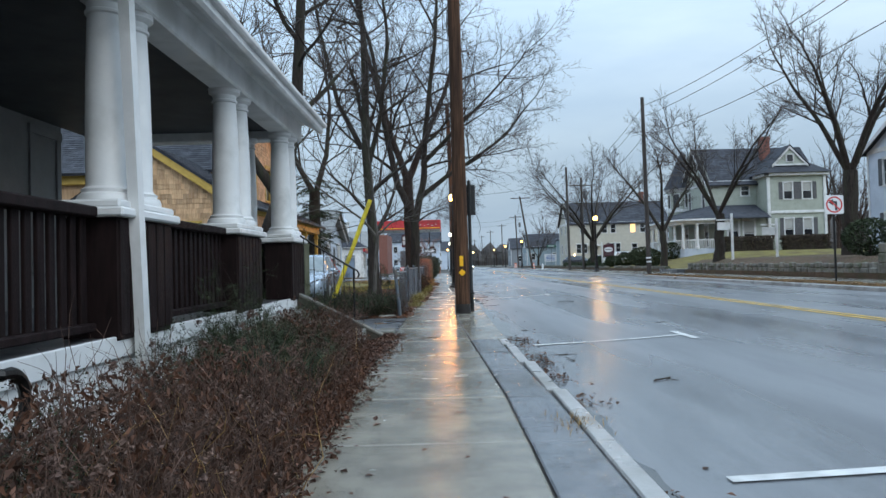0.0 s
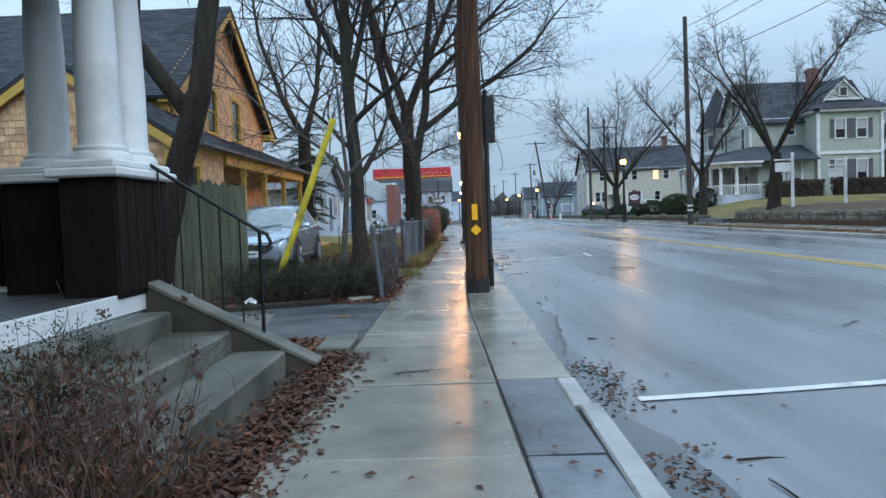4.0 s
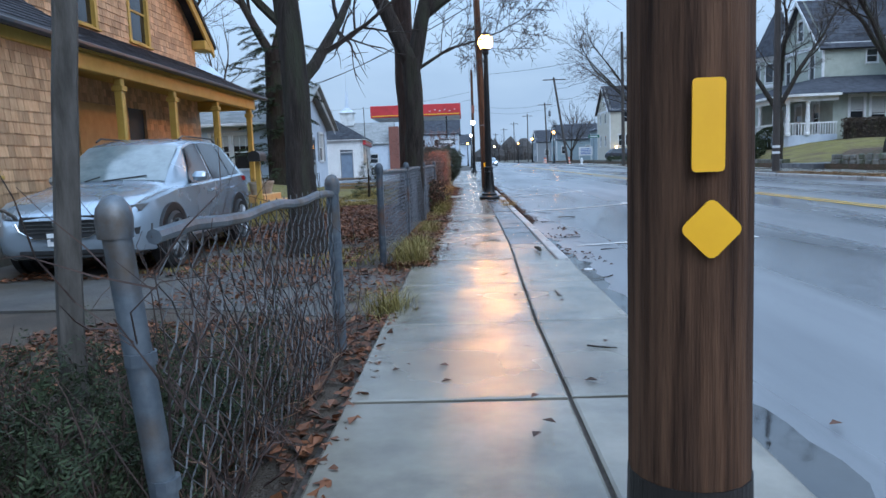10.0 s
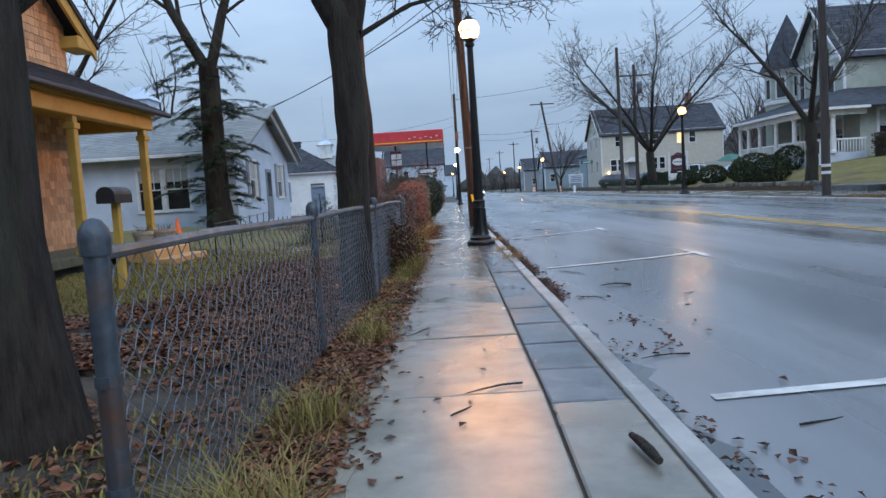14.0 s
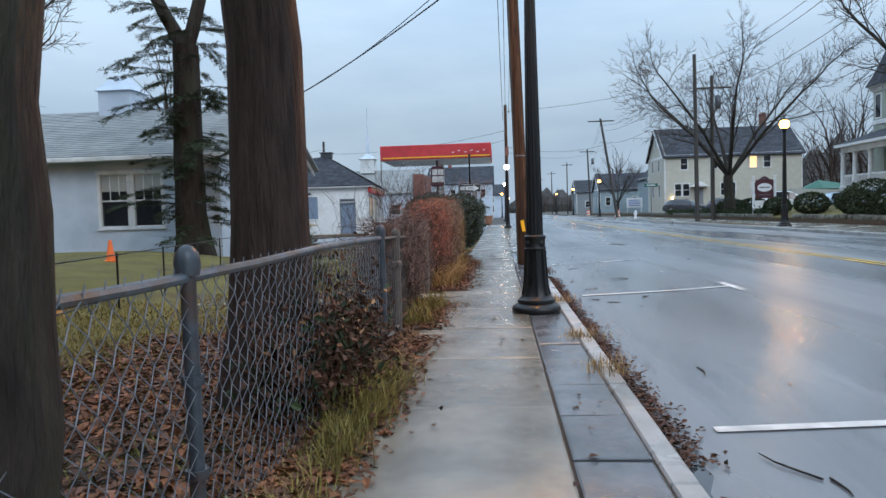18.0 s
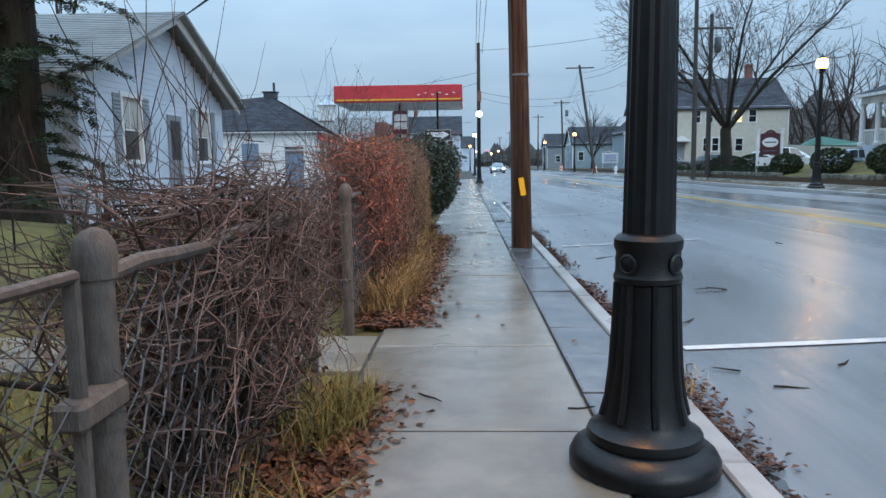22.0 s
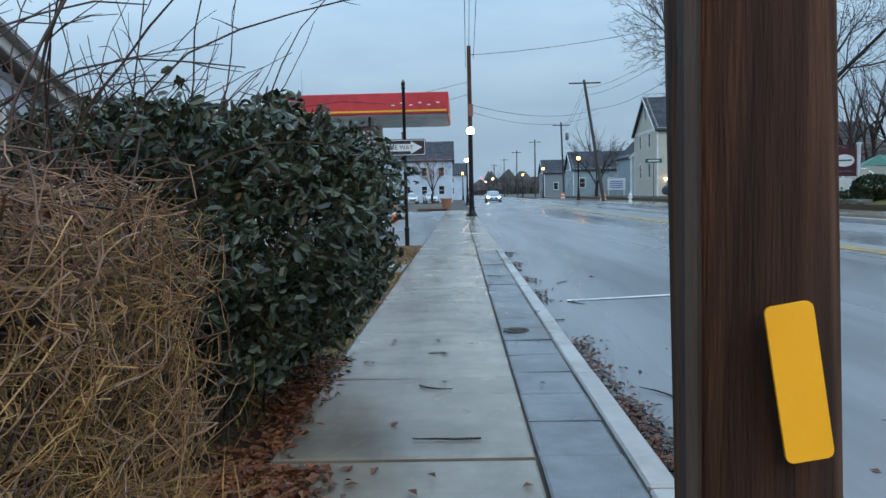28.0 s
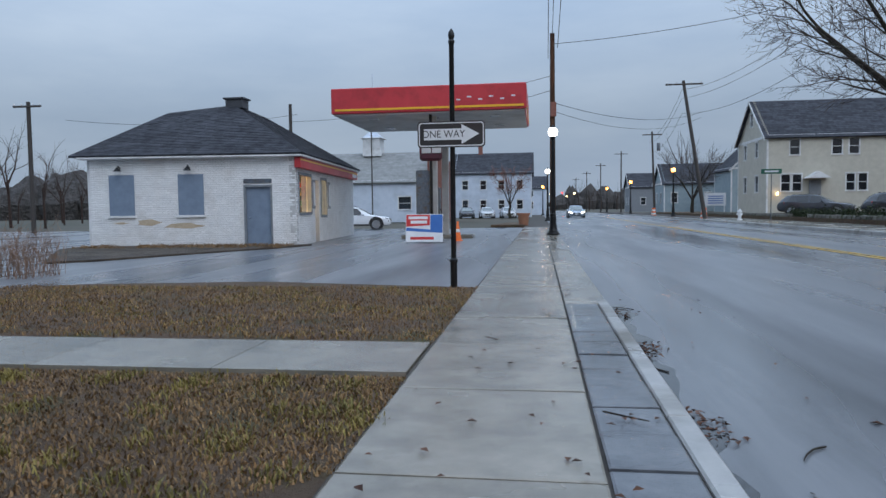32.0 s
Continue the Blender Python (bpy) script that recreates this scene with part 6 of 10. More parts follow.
cable("overhead_cable", [(0.8, 82.5, 6.3), (12.9, 106, 8.6)], 0.7, 0.014, "black cable crossing the street")
cable("overhead_cable", [(0.8, 82.5, 5.9), (12.9, 106, 8.2)], 0.9, 0.011, "black cable crossing the street")
cable("overhead_cable", [(0.8, 82.5, 7.6), (-17.0, 95, 7.4)], 0.5, 0.012, "black cable running to a lot behind the station")
cable("overhead_cable", [(0.8, 82.5, 6.9), (-9, 84, 5.6)], 0.3, 0.012, "black cable running to the station")
for z, sg in ((10.3, 1.2), (9.6, 1.0), (8.4, 1.2)):
    cable("overhead_cable", [(12.9, 44.5, z + 0.6), (13.3, 74.6, z + 0.4)], sg, 0.014, "black cable along the far side poles")
    cable("overhead_cable", [(13.3, 74.6, z + 0.4), (11.6, 107, z + 0.3)], sg, 0.014, "black cable along the far side poles")
    cable("overhead_cable", [(12.9, 44.5, z + 0.6), (14.5, 4, z + 1.4)], sg, 0.016, "black cable along the far side poles")
    cable("overhead_cable", [(11.6, 107, z + 0.3), (13.9, 138.5, z - 0.4)], sg * 0.8, 0.013, "black cable along the far side poles")
cable("overhead_cable", [(-16.5, 95, 7.9), (-29, 88, 7.0)], 0.5, 0.012, "black cable behind the station")

# far side poles
pf = utility_pole(13.15, 45.2, 0.2, 11.6, 0.15, 0.11, "tall bare utility pole beside the far kerb", lean=(-0.1, 0))
for z in (0.95, 1.2):
    s = Shape()
    s.tube([(13.145, 45.2, z), (13.145, 45.2, z + 0.1)], 0.155, 16)
    part("marker_band", s, M_sign_white, pf, "white marker band")
utility_pole(13.3, 74.6, 0.2, 11.2, 0.15, 0.11, "utility pole with a grey equipment box", lean=(-0.1, 0))
utility_pole(15.7, 79.3, 0.3, 10.6, 0.16, 0.12, "stout utility pole with a crossarm and a transformer", arms=((9.7, 2.6),), box=True)
utility_pole(13.3, 106, 0.1, 11.3, 0.17, 0.12, "leaning utility pole with a crossarm", lean=(-1.6, 1.0), arms=((11.0, 2.9),))
utility_pole(14.6, 139, 0.1, 10.6, 0.15, 0.11, "utility pole with a crossarm and a transformer", lean=(-0.4, 0), arms=((10.2, 2.4),), box=True)
for y in (172, 205, 240, 280):
    utility_pole(14.2 - (y - 170) * 0.02, y, 0.1, 10.8, 0.14, 0.1, "distant utility pole with a crossarm", arms=((10.3, 2.2),))
utility_pole(-17.0, 95, 0, 8.6, 0.14, 0.11, "short dark pole behind the station roof")
utility_pole(-31.5, 88, 0, 8.2, 0.15, 0.12, "weathered utility pole with a crossarm by the rear lot", arms=((7.9, 1.9),))
utility_pole(-11.5, 96, 0, 7.6, 0.05, 0.04, "thin steel mast behind the station")


# ---- vehicles ----
def car(x, y, z, heading, paint, label, length=4.55, width=1.84, height=1.67, lit=False, plate=True):
    """A five-door car at rest, nose towards -y before it is turned; built at the origin, then placed."""
    c = thing("car", (0, 0, 0), label, "car", "parked cars" if not lit else "")
    L, W, H = length / 2, width / 2, height
    fy, fz = length / 4.55, H / 1.67
    # along the car from the nose: top line, width, upper width, shoulder line and underside
    at_y = (0.0, 0.05, 0.16, 0.4, 0.8, 1.18, 1.6, 2.05, 2.4, 2.9, 3.5, 3.95, 4.2, 4.38, 4.48, 4.55)
    top_z = (0.72, 0.80, 0.875, 0.94, 1.0, 1.05, 1.33, 1.585, 1.65, 1.665, 1.645, 1.585, 1.42, 1.17, 1.02, 0.86)
    wide = (0.70, 0.80, 0.89, 0.965, 0.995, 1.0, 1.0, 1.0, 1.0, 1.0, 1.0, 0.99, 0.975, 0.95, 0.92, 0.84)
    upper = (0.52, 0.62, 0.72, 0.80, 0.83, 0.83, 0.77, 0.71, 0.70, 0.69, 0.675, 0.655, 0.68, 0.73, 0.76, 0.72)
    shoulder = (0.64, 0.72, 0.80, 0.87, 0.93, 0.985, 1.0, 1.015, 1.03, 1.05, 1.08, 1.1, 1.1, 1.06, 0.96, 0.80)
    under = (0.36, 0.28, 0.24, 0.22, 0.24, 0.25, 0.25, 0.25, 0.25, 0.25, 0.25, 0.26, 0.28, 0.32, 0.38, 0.44)

    def line(table, q):
        return float(np.interp(q, at_y, table))

    def ring(q):
        w, wu, t2, sh, b2 = W * line(wide, q), W * line(upper, q), fz * line(top_z, q), fz * line(shoulder, q), line(under, q)
        yy = -L + q * fy
        side = [(0.80, b2), (0.965, b2 + 0.07), (1.0, b2 + (sh - b2) * 0.42), (0.985, b2 + (sh - b2) * 0.66), (0.965, sh - 0.02)]
        half = [(w * k, zz) for k, zz in side] + [(w * 0.935, sh + 0.008), (wu + (w * 0.935 - wu) * 0.5, sh + (t2 - 0.07 - sh) * 0.55), (wu, t2 - 0.055), (wu * 0.86, t2 - 0.022), (wu * 0.45, t2 - 0.004), (0.0, t2)]
        return [(-px, yy, pz) for px, pz in half] + [(px, yy, pz) for px, pz in reversed(half[:-1])]

    stations = sorted({*at_y, *[0.02, 0.1, 0.27, 0.6, 1.0, 1.39, 1.82, 2.22, 2.65, 3.2, 3.75, 4.08, 4.3]})
    body = Shape()
    body.loft([ring(q) for q in stations])
    part("body", body, paint, c, smooth=True)

    def panel(name, cols, material, lift=0.006):
        """A sheet lying just proud of the body: cols of points from one end to the other."""
        p = Shape()
        k = len(cols[0])
        p.add([q for col in cols for q in col], [(i * k + j, i * k + j + 1, (i + 1) * k + j + 1, (i + 1) * k + j) for i in range(len(cols) - 1) for j in range(k - 1)])
        return part(name, p, material, c, smooth=True)

    def across(q, f):
        wu, t2 = W * line(upper, q), fz * line(top_z, q)
        return [(wu * k * f, -L + q * fy - (0.006 if q < 2.5 else -0.006), t2 - 0.026 * k * k + 0.006) for k in (-1, -0.6, -0.2, 0.2, 0.6, 1)]

    panel("windscreen", [across(q, 0.93) for q in (1.24, 1.5, 1.75, 2.0)], M_screen_glass)
    panel("rear_window", [across(q, 0.86) for q in (4.0, 4.15, 4.33)], M_glass)

    def flank(sx, q, h):
        w, wu, t2, sh = W * line(wide, q), W * line(upper, q), fz * line(top_z, q), fz * line(shoulder, q)
        z0, z1 = sh + 0.02, t2 - 0.075
        f = h * (z1 - z0) / max(0.05, t2 - 0.055 - sh)
        return (sx * (wu + (w * 0.935 - wu) * (1 - f) + 0.008), -L + q * fy, z0 + h * (z1 - z0))

    for sx in (-1, 1):
        for q0, q1, g0, g1 in ((1.62, 2.52, 2.02, 2.5), (2.6, 3.36, 2.58, 3.32), (3.42, 3.9, 3.38, 3.72)):
            cols = [[flank(sx, q0 + (g0 - q0) * h + (q1 - q0 + (g1 - q1 - g0 + q0) * h) * e, h) for h in (0.0, 0.25, 0.5, 0.75, 1.0)] for e in (0, 0.33, 0.67, 1)]
            panel("side_window", cols, M_glass)
        mr = Shape()
        yb = -L + 1.78 * fy
        mr.loft([[(sx * (W * 0.93 + a), yb + b, fz * 1.1 + d) for b, d in ((-0.05 * g, -0.06 * g), (0.06 * g, -0.06 * g), (0.07 * g, 0.0), (0.05 * g, 0.075 * g), (-0.05 * g, 0.075 * g), (-0.09 * g, 0.0))] for a, g in ((0.02, 0.5), (0.07, 0.95), (0.15, 1.0), (0.2, 0.7))])
        part("wing_mirror", mr, paint, c, smooth=True)
        for q in (2.42, 3.3):
            hd = Shape()
            yy = -L + q * fy
            hd.tube([(sx * (W + 0.002), yy - 0.09, fz * 0.9), (sx * (W + 0.025), yy - 0.05, fz * 0.905), (sx * (W + 0.025), yy + 0.05, fz * 0.91), (sx * (W + 0.002), yy + 0.09, fz * 0.91)], 0.014, 6)
            part("door_handle", hd, paint, c, smooth=True)
        hl = Shape()
        hl.loft([[(sx * W * 0.50, -L - 0.012, fz * 0.70), (sx * W * 0.74, -L + 0.045, fz * 0.715), (sx * W * 0.90, -L + 0.19, fz * 0.76), (sx * W * 0.93, -L + 0.34, fz * 0.835), (sx * W * 0.80, -L + 0.14, fz * 0.825), (sx * W * 0.58, -L + 0.02, fz * 0.765)],
                 [(sx * W * 0.44, -L + 0.2, fz * 0.68), (sx * W * 0.70, -L + 0.25, fz * 0.70), (sx * W * 0.85, -L + 0.38, fz * 0.74), (sx * W * 0.87, -L + 0.5, fz * 0.80), (sx * W * 0.74, -L + 0.35, fz * 0.80), (sx * W * 0.52, -L + 0.24, fz * 0.74)]])
        lamp = part("headlight", hl, M_headlight if lit else M_cast, c)
        if not lit:
            dk = Shape()
            dk.lathe(0, 0, [(0.034, 0.0), (0.038, 0.008), (0.028, 0.013), (0.001, 0.014)], 14, Matrix.Translation((sx * W * 0.68, -L + 0.022, fz * 0.757)) @ pose(0, 0, 0, 90, 0, sx * 24))
            part("lamp_bowl", dk, M_rim, lamp)
        tl = Shape()
        tl.loft([[(sx * W * k, -L + yy * fy, fz * zz) for k, yy, zz in ((0.60, 4.50, 0.95), (0.99, 4.10, 1.0), (0.985, 4.08, 1.07), (0.62, 4.46, 1.06))], [(sx * W * k, -L + yy * fy, fz * zz) for k, yy, zz in ((0.5, 4.3, 0.95), (0.85, 4.0, 1.0), (0.85, 4.0, 1.07), (0.5, 4.3, 1.06))]])
        part("tail_light", tl, M_red_lens, c)
        fg = Shape()
        fg.loft([[(sx * W * 0.66, -L + 0.015, 0.47), (sx * W * 0.88, -L + 0.13, 0.50), (sx * W * 0.90, -L + 0.14, 0.58), (sx * W * 0.70, -L + 0.02, 0.54)], [(sx * W * 0.6, -L + 0.2, 0.47), (sx * W * 0.8, -L + 0.3, 0.50), (sx * W * 0.8, -L + 0.3, 0.58), (sx * W * 0.62, -L + 0.2, 0.54)]])
        part("fog_lamp", fg, M_black, c)
        sl = Shape()
        sl.box(sx * (W * 0.95), sx * (W + 0.006), -L + 1.35 * fy, -L + 3.25 * fy, 0.25, 0.36, 0.02)
        part("side_cladding", sl, M_black, c)
        for yw in (-L + 0.90 * fy, -L + 3.62 * fy):
            ar = Shape()
            for r0, r1, d0, d1 in ((0.375, 0.455, 0.0, 0.012),):
                k = 18
                ang = [radians(-12 + 204 * i / k) for i in range(k + 1)]
                ar.loft([[(sx * (W - 0.02 + dd), yw + rr * math.cos(t), 0.355 + rr * math.sin(t)) for rr, dd in ((r0, -0.05), (r0, 0.03), (r1, 0.03), (r1, -0.03))] for t in ang])
            part("arch_cladding", ar, M_black, c, smooth=True)
            wl2 = Shape()
            wl2.lathe(0, 0, [(0.001, -0.05), (0.40, -0.05), (0.40, 0.032), (0.001, 0.032)], 24, Matrix.Translation((sx * (W - 0.03), yw, 0.36)) @ pose(0, 0, 0, 0, 90, 0))
            part("wheel_arch", wl2, M_black, c)
            ty = Shape()
            rr = 0.352
            m = Matrix.Translation((sx * (W - 0.075), yw, 0.35)) @ pose(0, 0, 0, 0, 90, 0)
            ty.lathe(0, 0, [(rr - 0.10, -0.06), (rr - 0.09, -0.11), (rr - 0.03, -0.122), (rr, -0.09), (rr, 0.09), (rr - 0.03, 0.122), (rr - 0.09, 0.11), (rr - 0.10, 0.06)], 30, m)
            w = part("wheel", ty, M_tyre, c, smooth=True)
            rm = Shape()
            rm.lathe(0, 0, [(0.235, sx * 0.02), (0.245, sx * 0.1), (0.262, sx * 0.122), (0.262, -0.1), (0.235, -0.1)], 26, m)
            rm.lathe(0, 0, [(0.05, sx * 0.05), (0.05, sx * 0.118), (0.001, sx * 0.122)], 14, m)
            for q in range(5):
                for da in (-0.17, 0.17):
                    a = 2 * math.pi * q / 5 + 0.3
                    rm.tube([m @ Vector((0.03 * math.cos(a), 0.03 * math.sin(a), 0.112 * sx)), m @ Vector((0.25 * math.cos(a + da), 0.25 * math.sin(a + da), 0.117 * sx))], 0.017, 5)
            rim = part("rim", rm, M_rim, w)
    gr = Shape()
    gr.loft([[(-W * 0.36, -L - 0.015, fz * 0.50), (W * 0.36, -L - 0.015, fz * 0.50), (W * 0.52, -L - 0.006, fz * 0.60), (W * 0.49, -L + 0.004, fz * 0.735), (-W * 0.49, -L + 0.004, fz * 0.735), (-W * 0.52, -L - 0.006, fz * 0.60)],
             [(-W * 0.36, -L + 0.14, fz * 0.52), (W * 0.36, -L + 0.14, fz * 0.52), (W * 0.52, -L + 0.14, fz * 0.60), (W * 0.49, -L + 0.16, fz * 0.72), (-W * 0.49, -L + 0.16, fz * 0.72), (-W * 0.52, -L + 0.14, fz * 0.60)]])
    g3 = part("grille", gr, M_black, c)
    for k in range(4):
        zz = fz * (0.555 + 0.043 * k)
        gb = Shape()
        gb.box(-W * 0.45, W * 0.45, -L - 0.022, -L - 0.005, zz - 0.006, zz + 0.006, 0.003)
        part("grille_bar", gb, M_cast, g3)
    wg = Shape()
    wg.tube([(-W * 0.55, -L - 0.004, fz * 0.66), (-W * 0.5, -L - 0.016, fz * 0.57), (-W * 0.34, -L - 0.022, fz * 0.492), (W * 0.34, -L - 0.022, fz * 0.492), (W * 0.5, -L - 0.016, fz * 0.57), (W * 0.55, -L - 0.004, fz * 0.66)], 0.012, 6)
    wg.lathe(0, 0, [(0.072, -0.01), (0.085, 0), (0.085, 0.01), (0.07, 0.014), (0.001, 0.012)], 18, Matrix.Translation((0, -L - 0.015, fz * 0.645)) @ pose(0, 0, 0, 90))
    part("chrome_wing", wg, M_chrome, g3)
    lg = Shape()
    lg.box(-W * 0.55, W * 0.55, -L + 0.0, -L + 0.15, 0.29, 0.37, 0.02)
    part("lower_grille", lg, M_black, c)
    if plate:
        pt = Shape()
        pt.box(-0.155, 0.155, -L - 0.03, -L + 0.05, 0.40, 0.545, 0.006)
        pp = part("number_plate", pt, M_sign_white, c)
        bar = Shape()
        bar.box(-0.11, 0.11, -L - 0.036, -L - 0.03, 0.455, 0.5)
        part("bar", bar, M_galv, pp)
    for k in (-1, 1):
        wi = Shape()
        wi.tube([(k * 0.12 - 0.2, -L + 1.22 * fy, fz * 1.09), (k * 0.3 + 0.15, -L + 1.3 * fy, fz * 1.145)], 0.009, 5)
        part("wiper", wi, M_black, c)
        bl = Shape()
        bl.tube([(k * W * 0.63, -L + 2.15 * fy, fz * 1.62), (k * W * 0.63, -L + 2.3 * fy, fz * 1.672), (k * W * 0.62, -L + 3.5 * fy, fz * 1.665), (k * W * 0.61, -L + 3.7 * fy, fz * 1.61)], 0.013, 6)
        part("roof_rail", bl, M_black, c)
    an = Shape()
    an.loft([[(-0.03, -L + 3.55 * fy, fz * 1.635), (0.03, -L + 3.55 * fy, fz * 1.635), (0.03, -L + 3.75 * fy, fz * 1.6), (-0.03, -L + 3.75 * fy, fz * 1.6)], [(-0.008, -L + 3.68 * fy, fz * 1.70), (0.008, -L + 3.68 * fy, fz * 1.70), (0.008, -L + 3.74 * fy, fz * 1.695), (-0.008, -L + 3.74 * fy, fz * 1.695)]])
    part("roof_fin", an, paint, c)
    c.matrix_basis = pose(x, y, z, 0, 0, heading)
    return c


car(-4.72, 24.58, -0.03, 1.5, M_car_silver, "silver-blue compact SUV parked nose-out on the drive")
car(20.5, 78.5, 0.42, 95, M_car_white, "white SUV parked behind the sign on the far lot", 4.7, 1.88, 1.7)
car(21.5, 70.5, 0.42, 80, M_car_silver, "pale silver saloon parked on the far lot", 4.6, 1.8, 1.42)
car(20.8, 90.5, 0.42, 70, M_car_dark, "dark saloon parked by the cream house", 4.6, 1.8, 1.42)
car(19.2, 99.5, 0.42, 60, M_car_dark, "dark estate car parked by the cream house", 4.7, 1.85, 1.5)
car(-11.3, 90.5, -0.03, 100, M_car_white, "white car parked beside the station", 4.5, 1.8, 1.45)
car(4.2, 128, -0.02, 0, M_car_silver, "oncoming saloon with its headlights lit on the wet street", 4.6, 1.82, 1.45, lit=True)
for i, (x, y, p) in enumerate(((-9.5, 141, M_car_dark), (-6.8, 141, M_car_white), (-4.0, 141, M_car_white))):
    car(x, y, -0.1, 10, p, "small car parked before a distant white house", 4.4, 1.8, 1.5, plate=False)


# ---- the far side of the street ----
def simple_house(name, label, o, size, eave, ridge, siding, roof_mat, holes_front=(), holes_side=(), ridge_x=True, trim=None, course=0.16, shut=None, over=0.35, bars=(1, 2), lit=(), z0=0.42, blind=0.0):
    """A gabled house: o is the near corner on the road side, size runs along x and y. Windows: (u0, u1, z0, z1)."""
    x, y = o
    w, d = size
    trim = trim or M_white
    h = thing(name, (x + w / 2, y + d / 2, z0), label, "house")
    f_o, f_u, f_n = (x, y, z0), (1, 0, 0), (0, -1, 0)
    s_o, s_u, s_n = (x, y + d, z0), (0, -1, 0), (-1, 0, 0)
    rise = ridge - eave
    gf = None if ridge_x else (lambda z: (0, w) if z < eave - z0 else (min(w / 2 - 0.02, (z - eave + z0) * w / 2 / rise), max(w / 2 + 0.02, w - (z - eave + z0) * w / 2 / rise)))
    gs = (lambda z: (0, d) if z < eave - z0 else (min(d / 2 - 0.02, (z - eave + z0) * d / 2 / rise), max(d / 2 + 0.02, d - (z - eave + z0) * d / 2 / rise))) if ridge_x else None
    board_wall(h, "wall", f_o, f_u, f_n, w, (eave if ridge_x else ridge) - z0, siding, course, holes_front, gf)
    board_wall(h, "wall", s_o, s_u, s_n, d, (ridge if ridge_x else eave) - z0, siding, course, holes_side, gs)
    for i, q in enumerate(holes_front):
        sash_window(h, f_o, f_u, f_n, *q, trim=trim, shutters=shut, bars=bars, glass=M_window_glow if ("f", i) in lit else None, blind=blind)
    for i, q in enumerate(holes_side):
        sash_window(h, s_o, s_u, s_n, *q, trim=trim, shutters=shut, bars=bars, glass=M_window_glow if ("s", i) in lit else None, blind=blind)
    s = Shape()
    s.box(x + 0.14, x + w, y + d - 0.14, y + d, z0, eave)
    s.box(x + w - 0.14, x + w, y + 0.14, y + d, z0, eave)
    part("wall", s, siding, h)
    s = Shape()
    for cx, cy in ((x, y), (x + w, y), (x, y + d)):
        s.box(cx - 0.05, cx + 0.1 if cx == x else cx + 0.05, cy - 0.05, cy + 0.08, z0, eave, 0.01)
    s.box(x - 0.04, x + w + 0.04, y - 0.05, y + 0.0, eave - 0.25, eave, 0.01)
    s.box(x - 0.05, x + 0.0, y - 0.04, y + d + 0.04, eave - 0.25, eave, 0.01)
    if ridge_x:
        gable_rakes(s, (x - over, y + d / 2, ridge + 0.03), (x - over, y - over, eave - over * rise / (d / 2)), (x - over, y + d + over, eave - over * rise / (d / 2)), (-1, 0, 0))
    else:
        gable_rakes(s, (x + w / 2, y - over, ridge + 0.03), (x - over, y - over, eave - over * rise / (w / 2)), (x + w + over, y - over, eave - over * rise / (w / 2)), (0, -1, 0))
    part("trim", s, trim, h)
    if ridge_x:
        k = eave - over * rise / (d / 2)
        shingle_roof(h, "roof", (x - over, y - over, k), (x + w + over, y - over, k), (x + w + over, y + d / 2, ridge), (x - over, y + d / 2, ridge), roof_mat, 0.3, 1.0, 0.12)
        shingle_roof(h, "roof", (x + w + over, y + d + over, k), (x - over, y + d + over, k), (x - over, y + d / 2, ridge), (x + w + over, y + d / 2, ridge), roof_mat, 0.5, 2.0, 0.12)
    else:
        k = eave - over * rise / (w / 2)
        shingle_roof(h, "roof", (x - over, y + d + over, k), (x - over, y - over, k), (x + w / 2, y - over, ridge), (x + w / 2, y + d + over, ridge), roof_mat, 0.3, 1.0, 0.12)
        shingle_roof(h, "roof", (x + w + over, y - over, k), (x + w + over, y + d + over, k), (x + w / 2, y + d + over, ridge), (x + w / 2, y - over, ridge), roof_mat, 0.4, 1.5, 0.12)
    return h


def chimney(parent, x, y, z0, z1, w=0.7):
    s = Shape()
    s.box(x - w / 2, x + w / 2, y - w / 2, y + w / 2, z0, z1, 0.01)
    s.box(x - w / 2 - 0.06, x + w / 2 + 0.06, y - w / 2 - 0.06, y + w / 2 + 0.06, z1 - 0.25, z1 - 0.1, 0.01)
    part("chimney", s, M_brick_red, parent, "red brick chimney")


# the cream two-storey house
cream = simple_house("cream_house", "cream two-storey clapboard house with a grey gable roof", (20.2, 113.5), (16.0, 9.0), 7.4, 11.0, M_siding_cream, M_roof,
                     holes_front=[(1.9, 2.7, 5.1, 6.5), (5.4, 6.2, 5.1, 6.5), (6.8, 7.6, 5.1, 6.5), (10.0, 10.8, 5.1, 6.5), (11.6, 12.4, 5.1, 6.5), (1.2, 1.95, 1.9, 3.4), (2.15, 2.9, 1.9, 3.4), (6.6, 7.3, 1.9, 3.4), (7.6, 8.3, 1.9, 3.4), (10.2, 11.0, 1.9, 3.3)],
                     holes_side=[(2.0, 2.8, 5.1, 6.5), (5.6, 6.4, 5.1, 6.5), (4.0, 4.7, 8.1, 9.4), (2.0, 2.9, 1.9, 3.4), (5.6, 6.5, 1.9, 3.4)], course=0.2, lit=(("f", 3),), z0=0.5)
chimney(cream, 33.5, 118.5, 10, 12.6)
s = Shape()
s.box(23.7, 24.7, 113.36, 113.46, 1.3, 3.35, 0.02)
cd = part("door", s, M_shutter_grey, cream, "grey side door")
s = Shape()
s.add([(23.2, 112.4, 3.5), (25.2, 112.4, 3.5), (24.2, 112.4, 4.1), (23.2, 113.5, 3.5), (25.2, 113.5, 3.5), (24.2, 113.5, 4.1)], [(0, 1, 2), (5, 4, 3), (0, 3, 4, 1), (1, 4, 5, 2), (2, 5, 3, 0)])
part("door_hood", s, M_white, cream)
